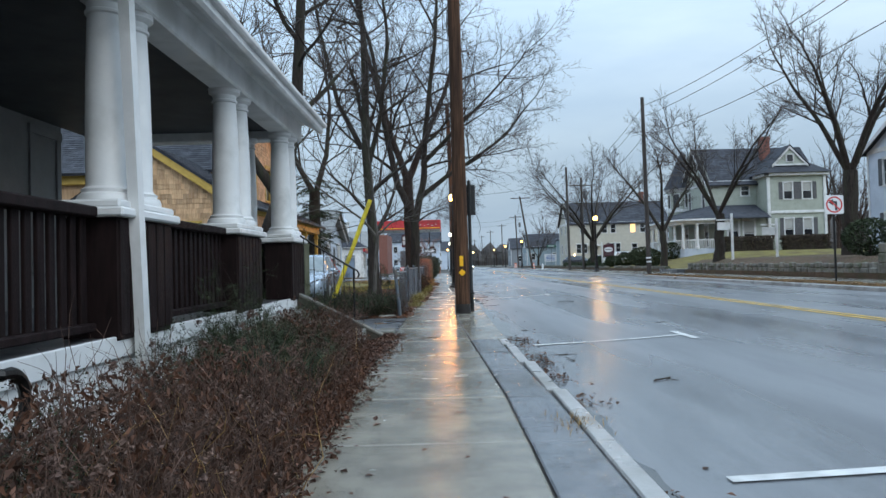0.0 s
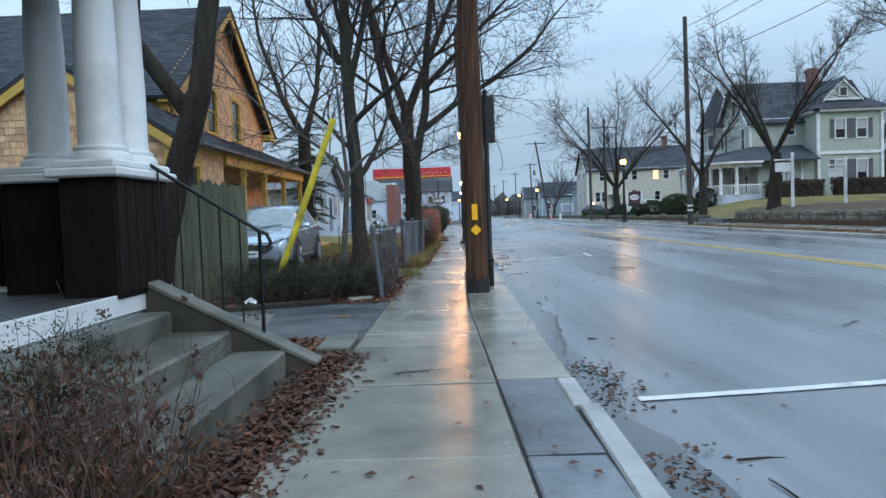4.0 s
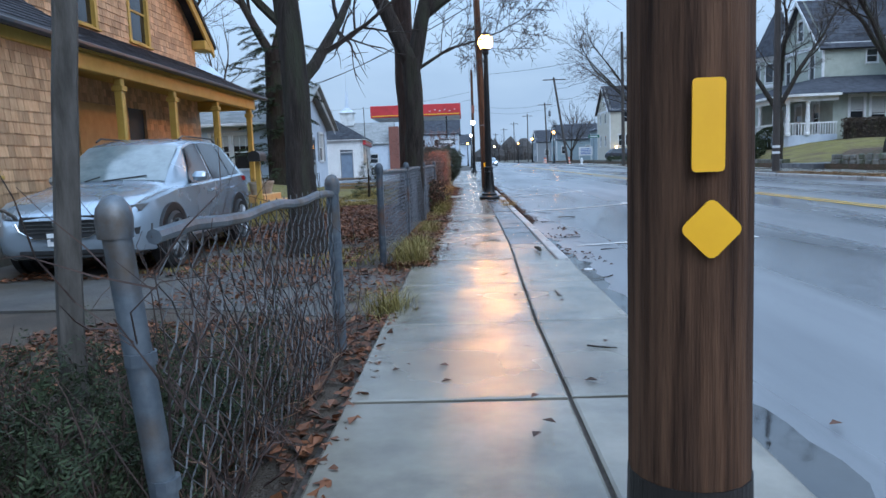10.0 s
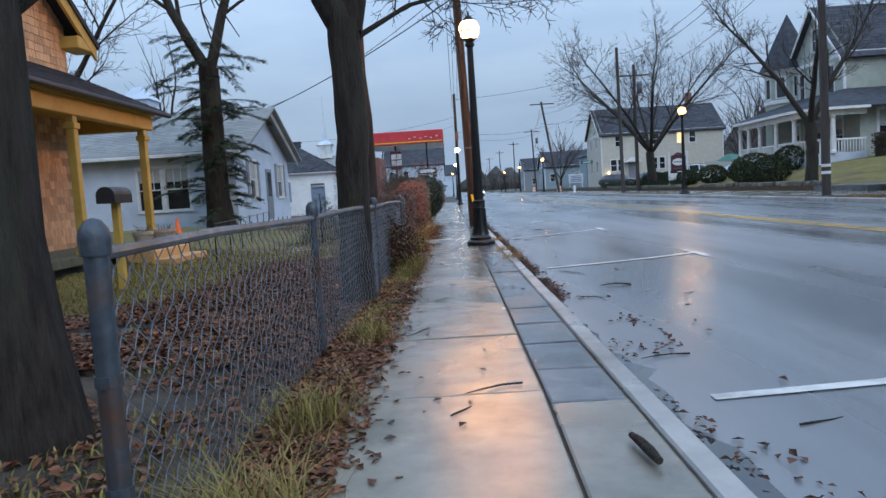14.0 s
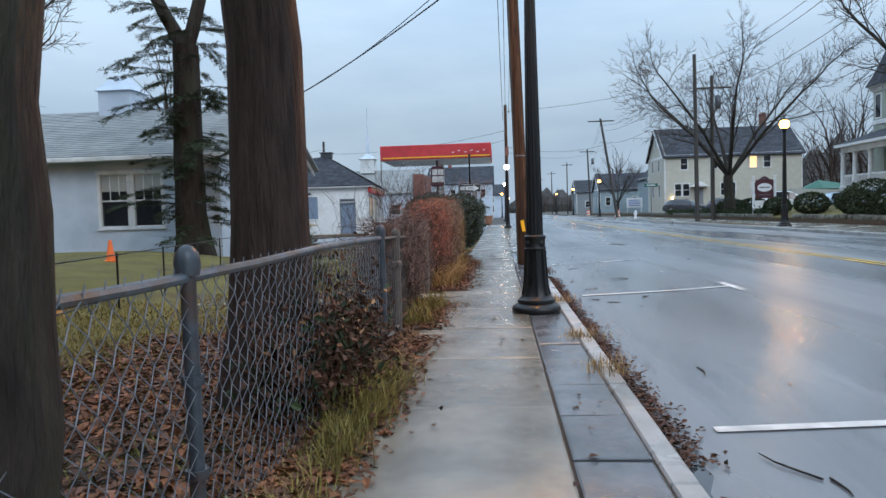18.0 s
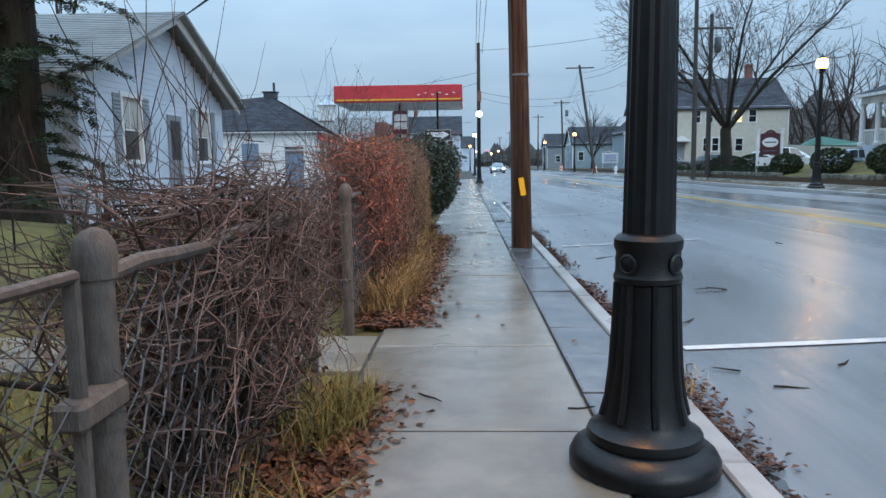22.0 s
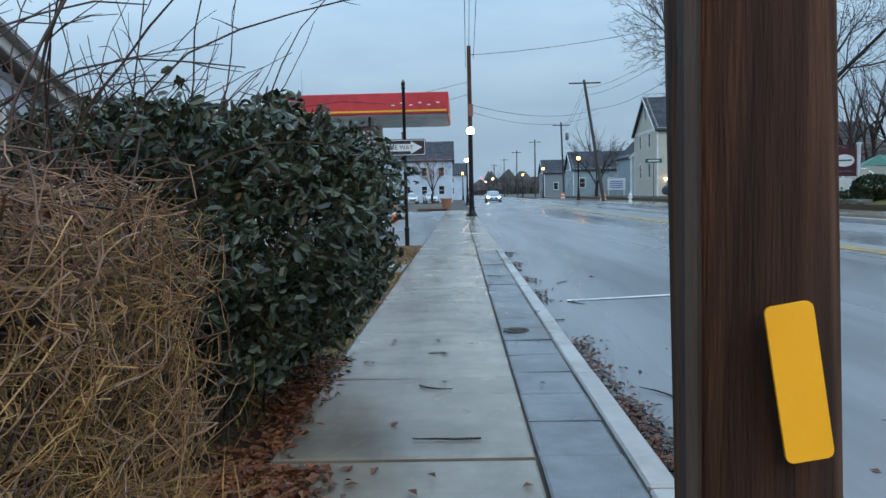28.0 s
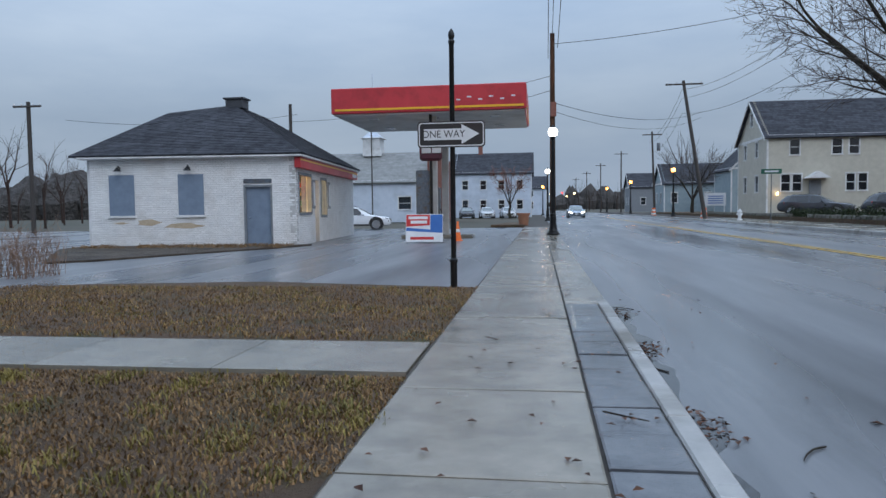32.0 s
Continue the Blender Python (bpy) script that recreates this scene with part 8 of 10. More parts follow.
def brick_wall(o, u, n, w, h, holes):
    back, skin = Shape(), Shape()
    zs = sorted({0.0, h, *[z for q in holes for z in (q[2], q[3])]})
    for a, b in zip(zs[:-1], zs[1:]):
        for p, q in span_free(0, w, (a + b) / 2, holes):
            wbox(back, o, u, n, p, q, -0.22, -0.012, a, b)
    rows = int(h / 0.0765)
    rg = random.Random(3)
    for i in range(rows):
        z = h * i / rows
        for p, q in span_free(0, w, z + 0.035, holes):
            x = p - (0.1 if i % 2 else 0)
            while x < q - 0.02:
                a, b = max(p, x), min(q, x + 0.205)
                if b - a > 0.03:
                    d = rg.uniform(-0.003, 0.004)
                    vs = [Vector(o) + Vector(u) * xx + Vector(n) * dd + Vector((0, 0, zz)) for xx in (a + 0.004, b - 0.004) for dd, zz in ((-0.012, z), (d, z + 0.006), (d - 0.001, z + 0.064), (-0.012, z + 0.07))]
                    skin.add(vs, [(0, 1, 2, 3), (7, 6, 5, 4), (0, 4, 5, 1), (1, 5, 6, 2), (2, 6, 7, 3)])
                x += 0.208
    w2 = part("wall", back, M_soffit, stn)
    tagged(part("brick", skin, M_brick_white, w2), kind="stuff")
    return w2


brick_wall(f0, fu, fn, 7.4, WH, [(5.58, 6.52, 0.0, 2.1)])
brick_wall(s0, su, sn, 10.5, WH, [(0.35, 2.15, 1.12, 2.55), (3.7, 4.7, 1.0, 2.5), (2.75, 3.4, 0.0, 2.4)])
s = Shape()
for m2 in ((R9 @ Vector((-7.4, 0.2, 0)), su, 10.3), (R9 @ Vector((-7.4, 10.5, 0)), fu, 7.4)):
    wbox(s, m2[0], m2[1], (fn if m2[1] is fu else sn), 0, m2[2], -0.2, 0, 0, WH)
part("wall", s, M_brick_white, stn)
# boarded windows, lamps and door on the front
for a in (0.7, 3.2):
    s = Shape()
    wbox(s, f0, fu, fn, a, a + 0.92, 0.0, 0.03, 1.12, 2.55, 0.008)
    bw = part("boarded_window", s, M_blue_door, stn, "window boarded over in blue-grey")
    s = Shape()
    wbox(s, f0, fu, fn, a - 0.06, a + 0.98, 0.0, 0.07, 1.03, 1.115, 0.01)
    part("sill", s, M_white, bw)
    s = Shape()
    q = f0 + fu * (a + 0.45) + fn * 0.05
    s.tube([q + Vector((0, 0, 2.78)), q + fn * 0.16 + Vector((0, 0, 2.86)), q + fn * 0.2 + Vector((0, 0, 2.74))], 0.02, 6)
    s.lathe((q + fn * 0.2).x, (q + fn * 0.2).y, [(0.03, 2.78), (0.13, 2.66), (0.14, 2.64)], 14)
    part("wall_lamp", s, M_iron, stn, "dark gooseneck wall lamp")
s = Shape()
wbox(s, f0, fu, fn, 5.6, 6.5, -0.14, -0.09, 0.04, 2.08, 0.006)
dr = part("door", s, M_blue_door, stn, "blue-grey steel service door")
s = Shape()
for a, b, c, d in ((5.54, 5.61, 0, 2.14), (6.49, 6.56, 0, 2.14), (5.54, 6.56, 2.07, 2.15)):
    wbox(s, f0, fu, fn, a, b, -0.16, 0.02, c, d, 0.006)
part("frame", s, M_shutter_grey, dr)
s = Shape()
wbox(s, f0, fu, fn, 5.7, 5.76, -0.09, -0.03, 1.0, 1.04)
part("handle", s, M_chrome, dr)
s = Shape()
wbox(s, f0, fu, fn, 5.55, 6.55, 0.005, 0.02, 2.2, 2.36)
part("lintel_bar", s, M_galv, stn)
for a, b, c, d in ((1.55, 2.6, 0.72, 1.02), (2.5, 4.2, 0.62, 0.88), (0.75, 1.4, 0.8, 0.9)):
    s = Shape()
    k = 12
    s.add([tuple(Vector(f0) + fu * (a + (b - a) * (0.5 + 0.5 * math.cos(t) * (0.8 + 0.2 * math.sin(3 * t + a)))) + fn * 0.0065 + Vector((0, 0, (c + d) / 2 + (d - c) / 2 * math.sin(t) * (0.75 + 0.25 * math.cos(5 * t))))) for t in np.linspace(0, 2 * math.pi, k + 1)[:-1]], [tuple(range(k))])
    part("bare_patch", s, M_brick_bare, stn, "tan patch where paint has flaked off")
# shop windows on the road side, lit from inside
for a, b, c, d in ((0.35, 2.15, 1.12, 2.55), (3.7, 4.7, 1.0, 2.5)):
    s = Shape()
    for e in ((a - 0.05, a + 0.05, c, d), (b - 0.05, b + 0.05, c, d), (a, b, c - 0.05, c + 0.05), (a, b, d - 0.05, d + 0.05), ((a + b) / 2 - 0.02, (a + b) / 2 + 0.02, c, d)):
        wbox(s, s0, su, sn, e[0], e[1], -0.14, 0.03, e[2], e[3], 0.006)
    sw = part("shop_window", s, M_shutter_grey, stn)
    s = Shape()
    wbox(s, s0, su, sn, a, b, -0.55, -0.5, c - 0.1, d + 0.1)
    part("lit_interior", s, M_shop_glow, sw, "warmly lit shop interior")
    for z in (c + 0.3, c + 0.65, c + 1.0):
        s = Shape()
        for i in range(9):
            if rnd.random() < 0.8:
                u3 = a + (b - a) * (i + 0.1) / 9
                wbox(s, s0, su, sn, u3, u3 + (b - a) / 12, -0.45, -0.35, z, z + rnd.uniform(0.12, 0.24))
        part("goods", s, rnd.choice((M_sign_red, M_sign_blue, M_plank, M_green_sign)), sw)
s = Shape()
wbox(s, s0, su, sn, 0.55, 1.0, -0.3, -0.28, 2.0, 2.2, 0.01)
part("neon_sign", s, M_neon, stn, "small red neon sign in the window")
for a in (2.32, 4.95):
    s = Shape()
    wbox(s, s0, su, sn, a, a + 0.35, 0.0, 0.04, 1.3, 2.4, 0.008)
    pn = part("notice_board", s, M_shutter_grey, stn)
    s = Shape()
    wbox(s, s0, su, sn, a + 0.05, a + 0.3, 0.04, 0.046, 1.4, 2.3)
    part("sheet", s, M_sign_white, pn)
s = Shape()
wbox(s, s0, su, sn, -0.15, 10.7, 0.0, 0.22, 2.72, 3.12, 0.02)
fas = part("fascia", s, M_red, stn, "red fascia band over the shop windows")
s = Shape()
wbox(s, s0, su, sn, -0.15, 10.7, 0.221, 0.23, 2.98, 3.03)
part("yellow_band", s, M_band, fas)
s = Shape()
wbox(s, s0, su, sn, 9.4, 10.5, 0.221, 0.228, 2.8, 2.96)
part("bar", s, M_sign_white, fas)
s = Shape()
for o2, u2, n2, w2 in ((f0, fu, fn, 7.4), (s0, su, sn, 10.5)):
    wbox(s, o2, u2, n2, -0.3, w2 + 0.3, -0.1, 0.32, 3.1, 3.22, 0.02)
part("eave", s, M_white, stn)
E4 = [R9 @ Vector(p) for p in ((-7.95, -0.35, 3.22), (0.35, -0.35, 3.22), (0.35, 10.85, 3.22), (-7.95, 10.85, 3.22))]
Rg = [R9 @ Vector(p) for p in ((-3.1, 2.9, 5.35), (-3.1, 7.0, 5.35))]
shingle_roof(stn, "roof", E4[0], E4[1], Rg[0], R9 @ Vector((-5.8, 2.9, 5.1)), M_roof, 0.16, 0.5)
shingle_roof(stn, "roof", E4[1], E4[2], Rg[1], Rg[0], M_roof, 0.16, 0.5)
shingle_roof(stn, "roof", E4[2], E4[3], R9 @ Vector((-5.8, 7.4, 5.1)), Rg[1], M_roof, 0.3, 1.0)
shingle_roof(stn, "roof", E4[3], E4[0], R9 @ Vector((-5.8, 2.9, 5.1)), R9 @ Vector((-5.8, 7.4, 5.1)), M_roof, 0.3, 1.0)
s = Shape()
s.add([R9 @ Vector(p) for p in ((-5.8, 2.9, 5.11), (-3.1, 2.9, 5.37), (-3.1, 7.0, 5.37), (-5.8, 7.4, 5.11))], [(0, 1, 2, 3)])
part("roof_top", s, M_roof, stn)
s = Shape()
q = R9 @ Vector((-3.1, 3.1, 0))
s.box(q.x - 0.35, q.x + 0.35, q.y - 0.3, q.y + 0.3, 5.2, 5.55, 0.02)
s.box(q.x - 0.42, q.x + 0.42, q.y - 0.36, q.y + 0.36, 5.55, 5.62, 0.01)
part("roof_vent", s, M_shutter, stn, "dark square roof vent")
s = Shape()
s.slab([tuple((R9 @ Vector(p))[:2]) for p in ((-7.6, -1.6, 0), (-5.4, -5.6, 0), (-4.2, -7.6, 0), (-3.3, -7.0, 0), (-2.0, -4.6, 0), (0.3, -0.7, 0), (0.5, 0.1, 0), (-7.6, 0.1, 0))], -0.1, 0.02)
single("station_verge", s, M_soil, "weedy strip of soil along the station wall", "soil", kind="structure")

# canopy
can = thing("station_canopy", (-4.1, 77.8, 0), "red station canopy with a yellow stripe on two pillars", "canopy")
s = Shape()
s.box(-7.98, -0.32, 74.8, 81.0, 4.98, 5.97, 0.03)
fc = part("fascia", s, M_red, can, "red canopy fascia")
s = Shape()
s.box(-7.82, -0.42, 74.775, 74.795, 5.08, 5.16)
s.box(-0.312, -0.3, 74.95, 80.9, 5.08, 5.16)
part("yellow_stripe", s, M_band, fc)
s = Shape()
s.box(-7.9, -0.4, 74.9, 80.9, 4.93, 4.975)
sf2 = part("soffit", s, M_soffit, can)
for x in (-6.6, -4.1, -1.6):
    for y in (76.2, 79.4):
        s = Shape()
        s.box(x - 0.2, x + 0.2, y - 0.2, y + 0.2, 4.9, 4.928, 0.005)
        part("lamp_panel", s, M_lens, sf2)
for i in range(6):
    s = Shape()
    x = -3.0 + i * 0.42
    s.box(x, x + 0.16, 74.78, 74.795, 5.36 + 0.1 * (i % 2), 5.41 + 0.1 * (i % 2))
    part("letter_scar", s, M_sign_white, fc, "pale scar where lettering was removed")
for y in (76.0, 79.6):
    s = Shape()
    s.box(-4.25, -3.95, y - 0.15, y + 0.15, -0.1, 4.95, 0.02)
    part("pillar", s, M_soffit, can)
pr = thing("price_sign", (-4.1, 75.4, 3.0), "dark red price sign under the canopy", "sign")
s = Shape()
s.box(-4.55, -3.65, 75.2, 75.45, 3.1, 4.5, 0.1)
pb = part("cabinet", s, M_maroon, pr)
for i in range(2):
    for j in range(2):
        s = Shape()
        s.box(-4.45 + i * 0.42, -4.08 + i * 0.42, 75.17, 75.2, 3.4 + j * 0.48, 3.8 + j * 0.48, 0.01)
        part("panel", s, M_soffit, pb)
s = Shape()
s.tube([(-4.1, 75.35, 4.45), (-4.1, 75.35, 4.95)], 0.06, 8)
s.tube([(-4.1, 75.35, 0.9), (-4.1, 75.35, 3.15)], 0.06, 8)
part("stem", s, M_iron, pr)
for x in (-4.35,):
    pm = thing("fuel_pump", (x, 77.2, 0), "grey fuel pump on a concrete island", "fuel pump")
    s = Shape()
    s.box(x - 0.35, x + 0.35, 76.9, 77.5, 0.12, 2.1, 0.04)
    pmb = part("cabinet", s, M_galv, pm)
    s = Shape()
    s.box(x - 0.25, x + 0.25, 76.88, 76.9, 1.2, 1.7, 0.01)
    part("display", s, M_black, pmb)
    s = Shape()
    s.tube([(x + 0.36, 77.1, 1.2), (x + 0.5, 77.0, 0.8), (x + 0.42, 77.0, 0.4), (x + 0.38, 77.2, 0.9)], 0.02, 6)
    part("hose", s, M_black, pm)
    s = Shape()
    s.box(-5.6, -2.6, 76.6, 77.8, -0.05, 0.12, 0.03)
    part("island", s, M_slab, pm)
cb = thing("concrete_column_box", (-4.55, 75.6, 0), "grey column box beside the price sign", "column")
s = Shape()
s.box(-4.75, -4.2, 75.5, 75.9, -0.05, 2.75, 0.03)
part("box", s, M_galv, cb)
bn = thing("banner_sign", (-3.9, 72.6, 0), "small red, white and blue banner on a folding frame", "banner")
Zk = pose(-3.95, 72.6, 0.52, 82)
s = Shape()
s.box(-0.68, 0.68, -0.5, 0.5, -0.01, 0.01, 0.005, Zk)
pk = part("panel", s, M_sign_white, bn)
s = Shape()
s.slab([(-0.66, 0.05), (0.2, 0.1), (0.2, 0.48), (-0.66, 0.48)], 0.01, 0.014, Zk)
part("red_field", s, M_sign_red, pk)
s = Shape()
s.slab([(0.22, -0.1), (0.66, -0.1), (0.66, 0.48), (0.22, 0.48)], 0.01, 0.014, Zk)
s.slab([(-0.66, -0.1), (0.66, -0.18), (0.66, -0.1), (-0.66, 0.02)], 0.01, 0.013, Zk)
part("blue_field", s, M_sign_blue, pk)
s = Shape()
s.box(-0.58, 0.12, 0.32, 0.42, 0.014, 0.017, 0, Zk)
s.box(-0.5, 0.1, 0.16, 0.27, 0.014, 0.017, 0, Zk)
part("pale_bar", s, M_sign_white, pk)
s = Shape()
s.box(-0.5, 0.35, -0.42, -0.32, 0.01, 0.013, 0, Zk)
part("red_bar", s, M_sign_red, pk)
s = Shape()
s.tube([(-4.6, 72.65, -0.03), (-4.6, 72.72, 1.0)], 0.015, 6)
s.tube([(-3.3, 72.65, -0.03), (-3.3, 72.72, 1.0)], 0.015, 6)
part("leg", s, M_galv, bn)
cn = thing("traffic_cone", (-2.95, 74.4, -0.03), "orange traffic cone by the pump island", "traffic cone")
s = Shape()
s.lathe(-2.95, 74.4, [(0.2, -0.03), (0.2, 0.0), (0.14, 0.01), (0.03, 0.72), (0.02, 0.72)], 14)
part("body", s, M_orange, cn, smooth=True)
s = Shape()
s.lathe(-2.95, 74.4, [(0.1, 0.3), (0.081, 0.42)], 14)
part("stripe", s, M_sign_white, cn)
pt = thing("planter", (-0.95, 97, 0), "terracotta planter with dry stems on a grass island", "planter")
s = Shape()
s.lathe(-0.95, 97, [(0.3, -0.02), (0.42, 0.75), (0.47, 0.75), (0.47, 0.85), (0.38, 0.85)], 16)
part("pot", s, M_terra, pt, smooth=True)
s = Shape()
s.slab([(-3.2, 96.2), (-0.82, 95.5), (-0.82, 104), (-2.5, 104)], -0.1, 0.06)
single("grass_island", s, M_lawn, "kerbed grass island beyond the forecourt", "lawn", kind="structure")

# white halls behind the station
hall = simple_house("white_hall", "long white hall with a grey roof and a louvred cupola", (-25.5, 118), (14.5, 10), 4.2, 7.4, M_siding_white, M_roof_light, holes_front=[(4.0, 5.3, 1.3, 2.6), (11.4, 12.7, 1.3, 2.6)], course=0.25, z0=-0.1)
s = Shape()
s.box(-18.8, -16.8, 122, 124, 7.0, 7.8, 0.02)
s.box(-18.65, -16.95, 122.05, 123.95, 7.8, 8.9)
s.box(-19.0, -16.6, 121.8, 124.2, 8.9, 9.0, 0.02)
cup = part("cupola", s, M_white, hall, "white louvred cupola")
for i in range(5):
    s = Shape()
    s.box(-18.75, -16.85, 121.95, 124.05, 7.8 + i * 0.22, 7.98 + i * 0.22, 0.01)
    part("louvre", s, M_white, cup)
s = Shape()
s.loft([[(-18.8, 122, 9.0), (-16.8, 122, 9.0), (-16.8, 124, 9.0), (-18.8, 124, 9.0)], [(-18.1, 122.7, 9.7), (-17.5, 122.7, 9.7), (-17.5, 123.3, 9.7), (-18.1, 123.3, 9.7)], [(-17.86, 122.94, 12.5), (-17.74, 122.94, 12.5), (-17.74, 123.06, 12.5), (-17.86, 123.06, 12.5)], [(-17.82, 122.98, 16), (-17.78, 122.98, 16), (-17.78, 123.02, 16), (-17.82, 123.02, 16)]])
part("spire", s, M_siding_white, cup)
s = Shape()
s.box(-11.0, -9.6, 117.6, 128.0, -0.1, 6.4)
part("brick_end", s, M_brick_red, hall, "brown brick end wall")
w2h = simple_house("white_house", "white two-storey house with rows of small windows", (-12.0, 148), (11, 9), 6.4, 9.4, M_siding_white, M_roof, holes_front=[(1.2 + i * 2.6, 2.0 + i * 2.6, 4.0, 5.3) for i in range(4)] + [(1.2 + i * 2.6, 2.0 + i * 2.6, 1.2, 2.5) for i in range(4)], course=0.25, z0=-0.1)
chimney(w2h, -8.5, 152.5, 8.8, 11, 0.6)
simple_house("white_house", "narrow white house at the far end of the block", (-2.6, 178), (4, 9), 5.0, 7.2, M_siding_white, M_roof, holes_front=[(0.8, 1.6, 1.2, 2.5), (0.8, 1.6, 3.4, 4.4)], course=0.3, z0=-0.1)

# the pale bungalow behind the gardens: its gable faces the road
RH = thing("bungalow", (-13, 51, 0), "pale blue-white clapboard bungalow with grey shutters", "house")
g0, gu, gn = Vector((-8.1, 46.9, -0.05)), Vector((0, 1, 0)), Vector((1, 0, 0))
gr = lambda z: (0, 8.6) if z < 3.25 else (min(4.28, (z - 3.25) * 2.35), max(4.32, 8.6 - (z - 3.25) * 2.35))
wh = [(1.9, 2.8, 1.45, 2.95), (6.4, 7.4, 1.45, 2.95)]
board_wall(RH, "gable_wall", g0, gu, gn, 8.6, 5.05, M_siding_white, 0.14, wh, gr)
for q in wh:
    sash_window(RH, g0, gu, gn, *q, shutters=M_shutter_grey, bars=(2, 2), blind=0.45)
s = Shape()
wbox(s, g0, gu, gn, 4.3, 5.2, 0.0, 0.05, 0.5, 2.7, 0.01)
rd = part("door", s, M_shutter_grey, RH, "grey panelled side door")
s = Shape()
wbox(s, g0, gu, gn, 4.45, 5.05, 0.05, 0.06, 1.5, 2.55)
part("pane", s, M_glass, rd)
s = Shape()
gable_rakes(s, (-7.7, 51.2, 5.25), (-7.7, 46.4, 3.2), (-7.7, 56.0, 3.2), gn, 0.24)
part("rake", s, M_white, RH)
shingle_roof(RH, "roof", (-30, 46.35, 3.2), (-7.45, 46.35, 3.2), (-7.45, 51.2, 5.28), (-30, 51.2, 5.28), M_roof_light, 0.2, 0.8)
shingle_roof(RH, "roof", (-7.45, 56.05, 3.2), (-30, 56.05, 3.2), (-30, 51.2, 5.28), (-7.45, 51.2, 5.28), M_roof_light, 0.3, 1.2)
lo, lu, ln = Vector((-30, 46.9, -0.05)), Vector((1, 0, 0)), Vector((0, -1, 0))
lw = [(18.2, 19.05, 1.15, 2.75), (19.25, 20.1, 1.15, 2.75), (13.0, 13.9, 1.15, 2.75)]
board_wall(RH, "long_wall", lo, lu, ln, 21.9, 3.25, M_siding_white, 0.14, lw)
for q in lw:
    sash_window(RH, lo, lu, ln, *q, bars=(3, 2), blind=0.3)
s = Shape()
wbox(s, lo, lu, ln, -0.2, 22.3, 0.45, 0.58, 3.1, 3.24, 0.02)
part("gutter", s, M_white, RH)
s = Shape()
s.box(-30, -8.24, 55.36, 55.5, -0.05, 3.2)
part("wall", s, M_siding_white, RH)
s = Shape()
s.box(-13.9, -12.7, 50.6, 51.8, 5.0, 5.9, 0.02)
s.loft([[(-14.0, 50.5, 5.9), (-12.6, 50.5, 5.9), (-12.6, 51.9, 5.9), (-14.0, 51.9, 5.9)], [(-13.45, 51.05, 6.5), (-13.15, 51.05, 6.5), (-13.15, 51.35, 6.5), (-13.45, 51.35, 6.5)]])
part("cupola", s, M_siding_white, RH, "small white cupola on the roof")


# ---- plants, litter and debris ----
def leaf_cloud(pts, size, rs, fold=0.35, flat=0.0, long=1.6, oval=False, hang=0.0):
    """Small folded leaves, one at each point, turned at random; flat presses them to the ground."""
    n = len(pts)
    pts = np.asarray(pts, float)
    d = rs.normal(size=(n, 3))
    d[:, 2] *= 1 - flat
    d = d * (1 - 0.5 * hang) - np.array([0, 0, 1.5 * hang])
    d /= np.linalg.norm(d, axis=1)[:, None] + 1e-9
    nrm = rs.normal(size=(n, 3)) * (1 - flat * 0.85) + np.array([0, 0, flat * 2.2])
    side = np.cross(d, nrm)
    side /= np.linalg.norm(side, axis=1)[:, None] + 1e-9
    nn = np.cross(side, d)
    sz = (size * rs.uniform(0.6, 1.35, n))[:, None]
    a, b = pts - d * sz * long / 2, pts + d * sz * long / 2
    l, r = pts + side * sz * 0.5 + nn * sz * fold, pts - side * sz * 0.5 + nn * sz * fold
    if oval:
        w, h = side * sz * 0.46 + nn * sz * fold, d * sz * long * 0.24
        v = np.stack([a, pts - h + w, pts + h + w * 0.9, b, pts + h - w * 0.9 + nn * sz * fold * 1.9, pts - h - w + nn * sz * fold * 2], 1).reshape(-1, 3)
        s = Shape()
        s.v = [tuple(p) for p in v]
        s.f = [q for i in range(n) for q in ((6 * i, 6 * i + 1, 6 * i + 2, 6 * i + 3), (6 * i, 6 * i + 3, 6 * i + 4, 6 * i + 5))]
        return s
    v = np.stack([a, l, b, r], 1).reshape(-1, 3)
    s = Shape()
    s.v = [tuple(p) for p in v]
    s.f = [q for i in range(n) for q in ((4 * i, 4 * i + 1, 4 * i + 2), (4 * i, 4 * i + 2, 4 * i + 3))]
    return s


def blades(pts, h, rs, w=0.006, lean=0.5):
    """Grass blades, one bent strip at each point."""
    pts = np.asarray(pts, float)
    n = len(pts)
    a = rs.uniform(0, 6.283, n)
    hh = h * rs.uniform(0.4, 1.2, n)
    le = rs.uniform(0.1, 1.0, n) * lean * hh
    dx, dy = np.cos(a), np.sin(a)
    sx, sy = -dy * w, dx * w
    z = np.zeros(n)
    p0 = pts + np.stack([sx, sy, z], 1)
    p1 = pts - np.stack([sx, sy, z], 1)
    m0 = pts + np.stack([dx * le * 0.35 + sx * 0.8, dy * le * 0.35 + sy * 0.8, hh * 0.6], 1)
    m1 = pts + np.stack([dx * le * 0.35 - sx * 0.8, dy * le * 0.35 - sy * 0.8, hh * 0.6], 1)
    t = pts + np.stack([dx * le, dy * le, hh * 0.92], 1)
    s = Shape()
    s.v = [tuple(p) for p in np.stack([p0, p1, m1, m0, t], 1).reshape(-1, 3)]
    s.f = [q for i in range(n) for q in ((5 * i, 5 * i + 1, 5 * i + 2, 5 * i + 3), (5 * i + 3, 5 * i + 2, 5 * i + 4))]
    return s


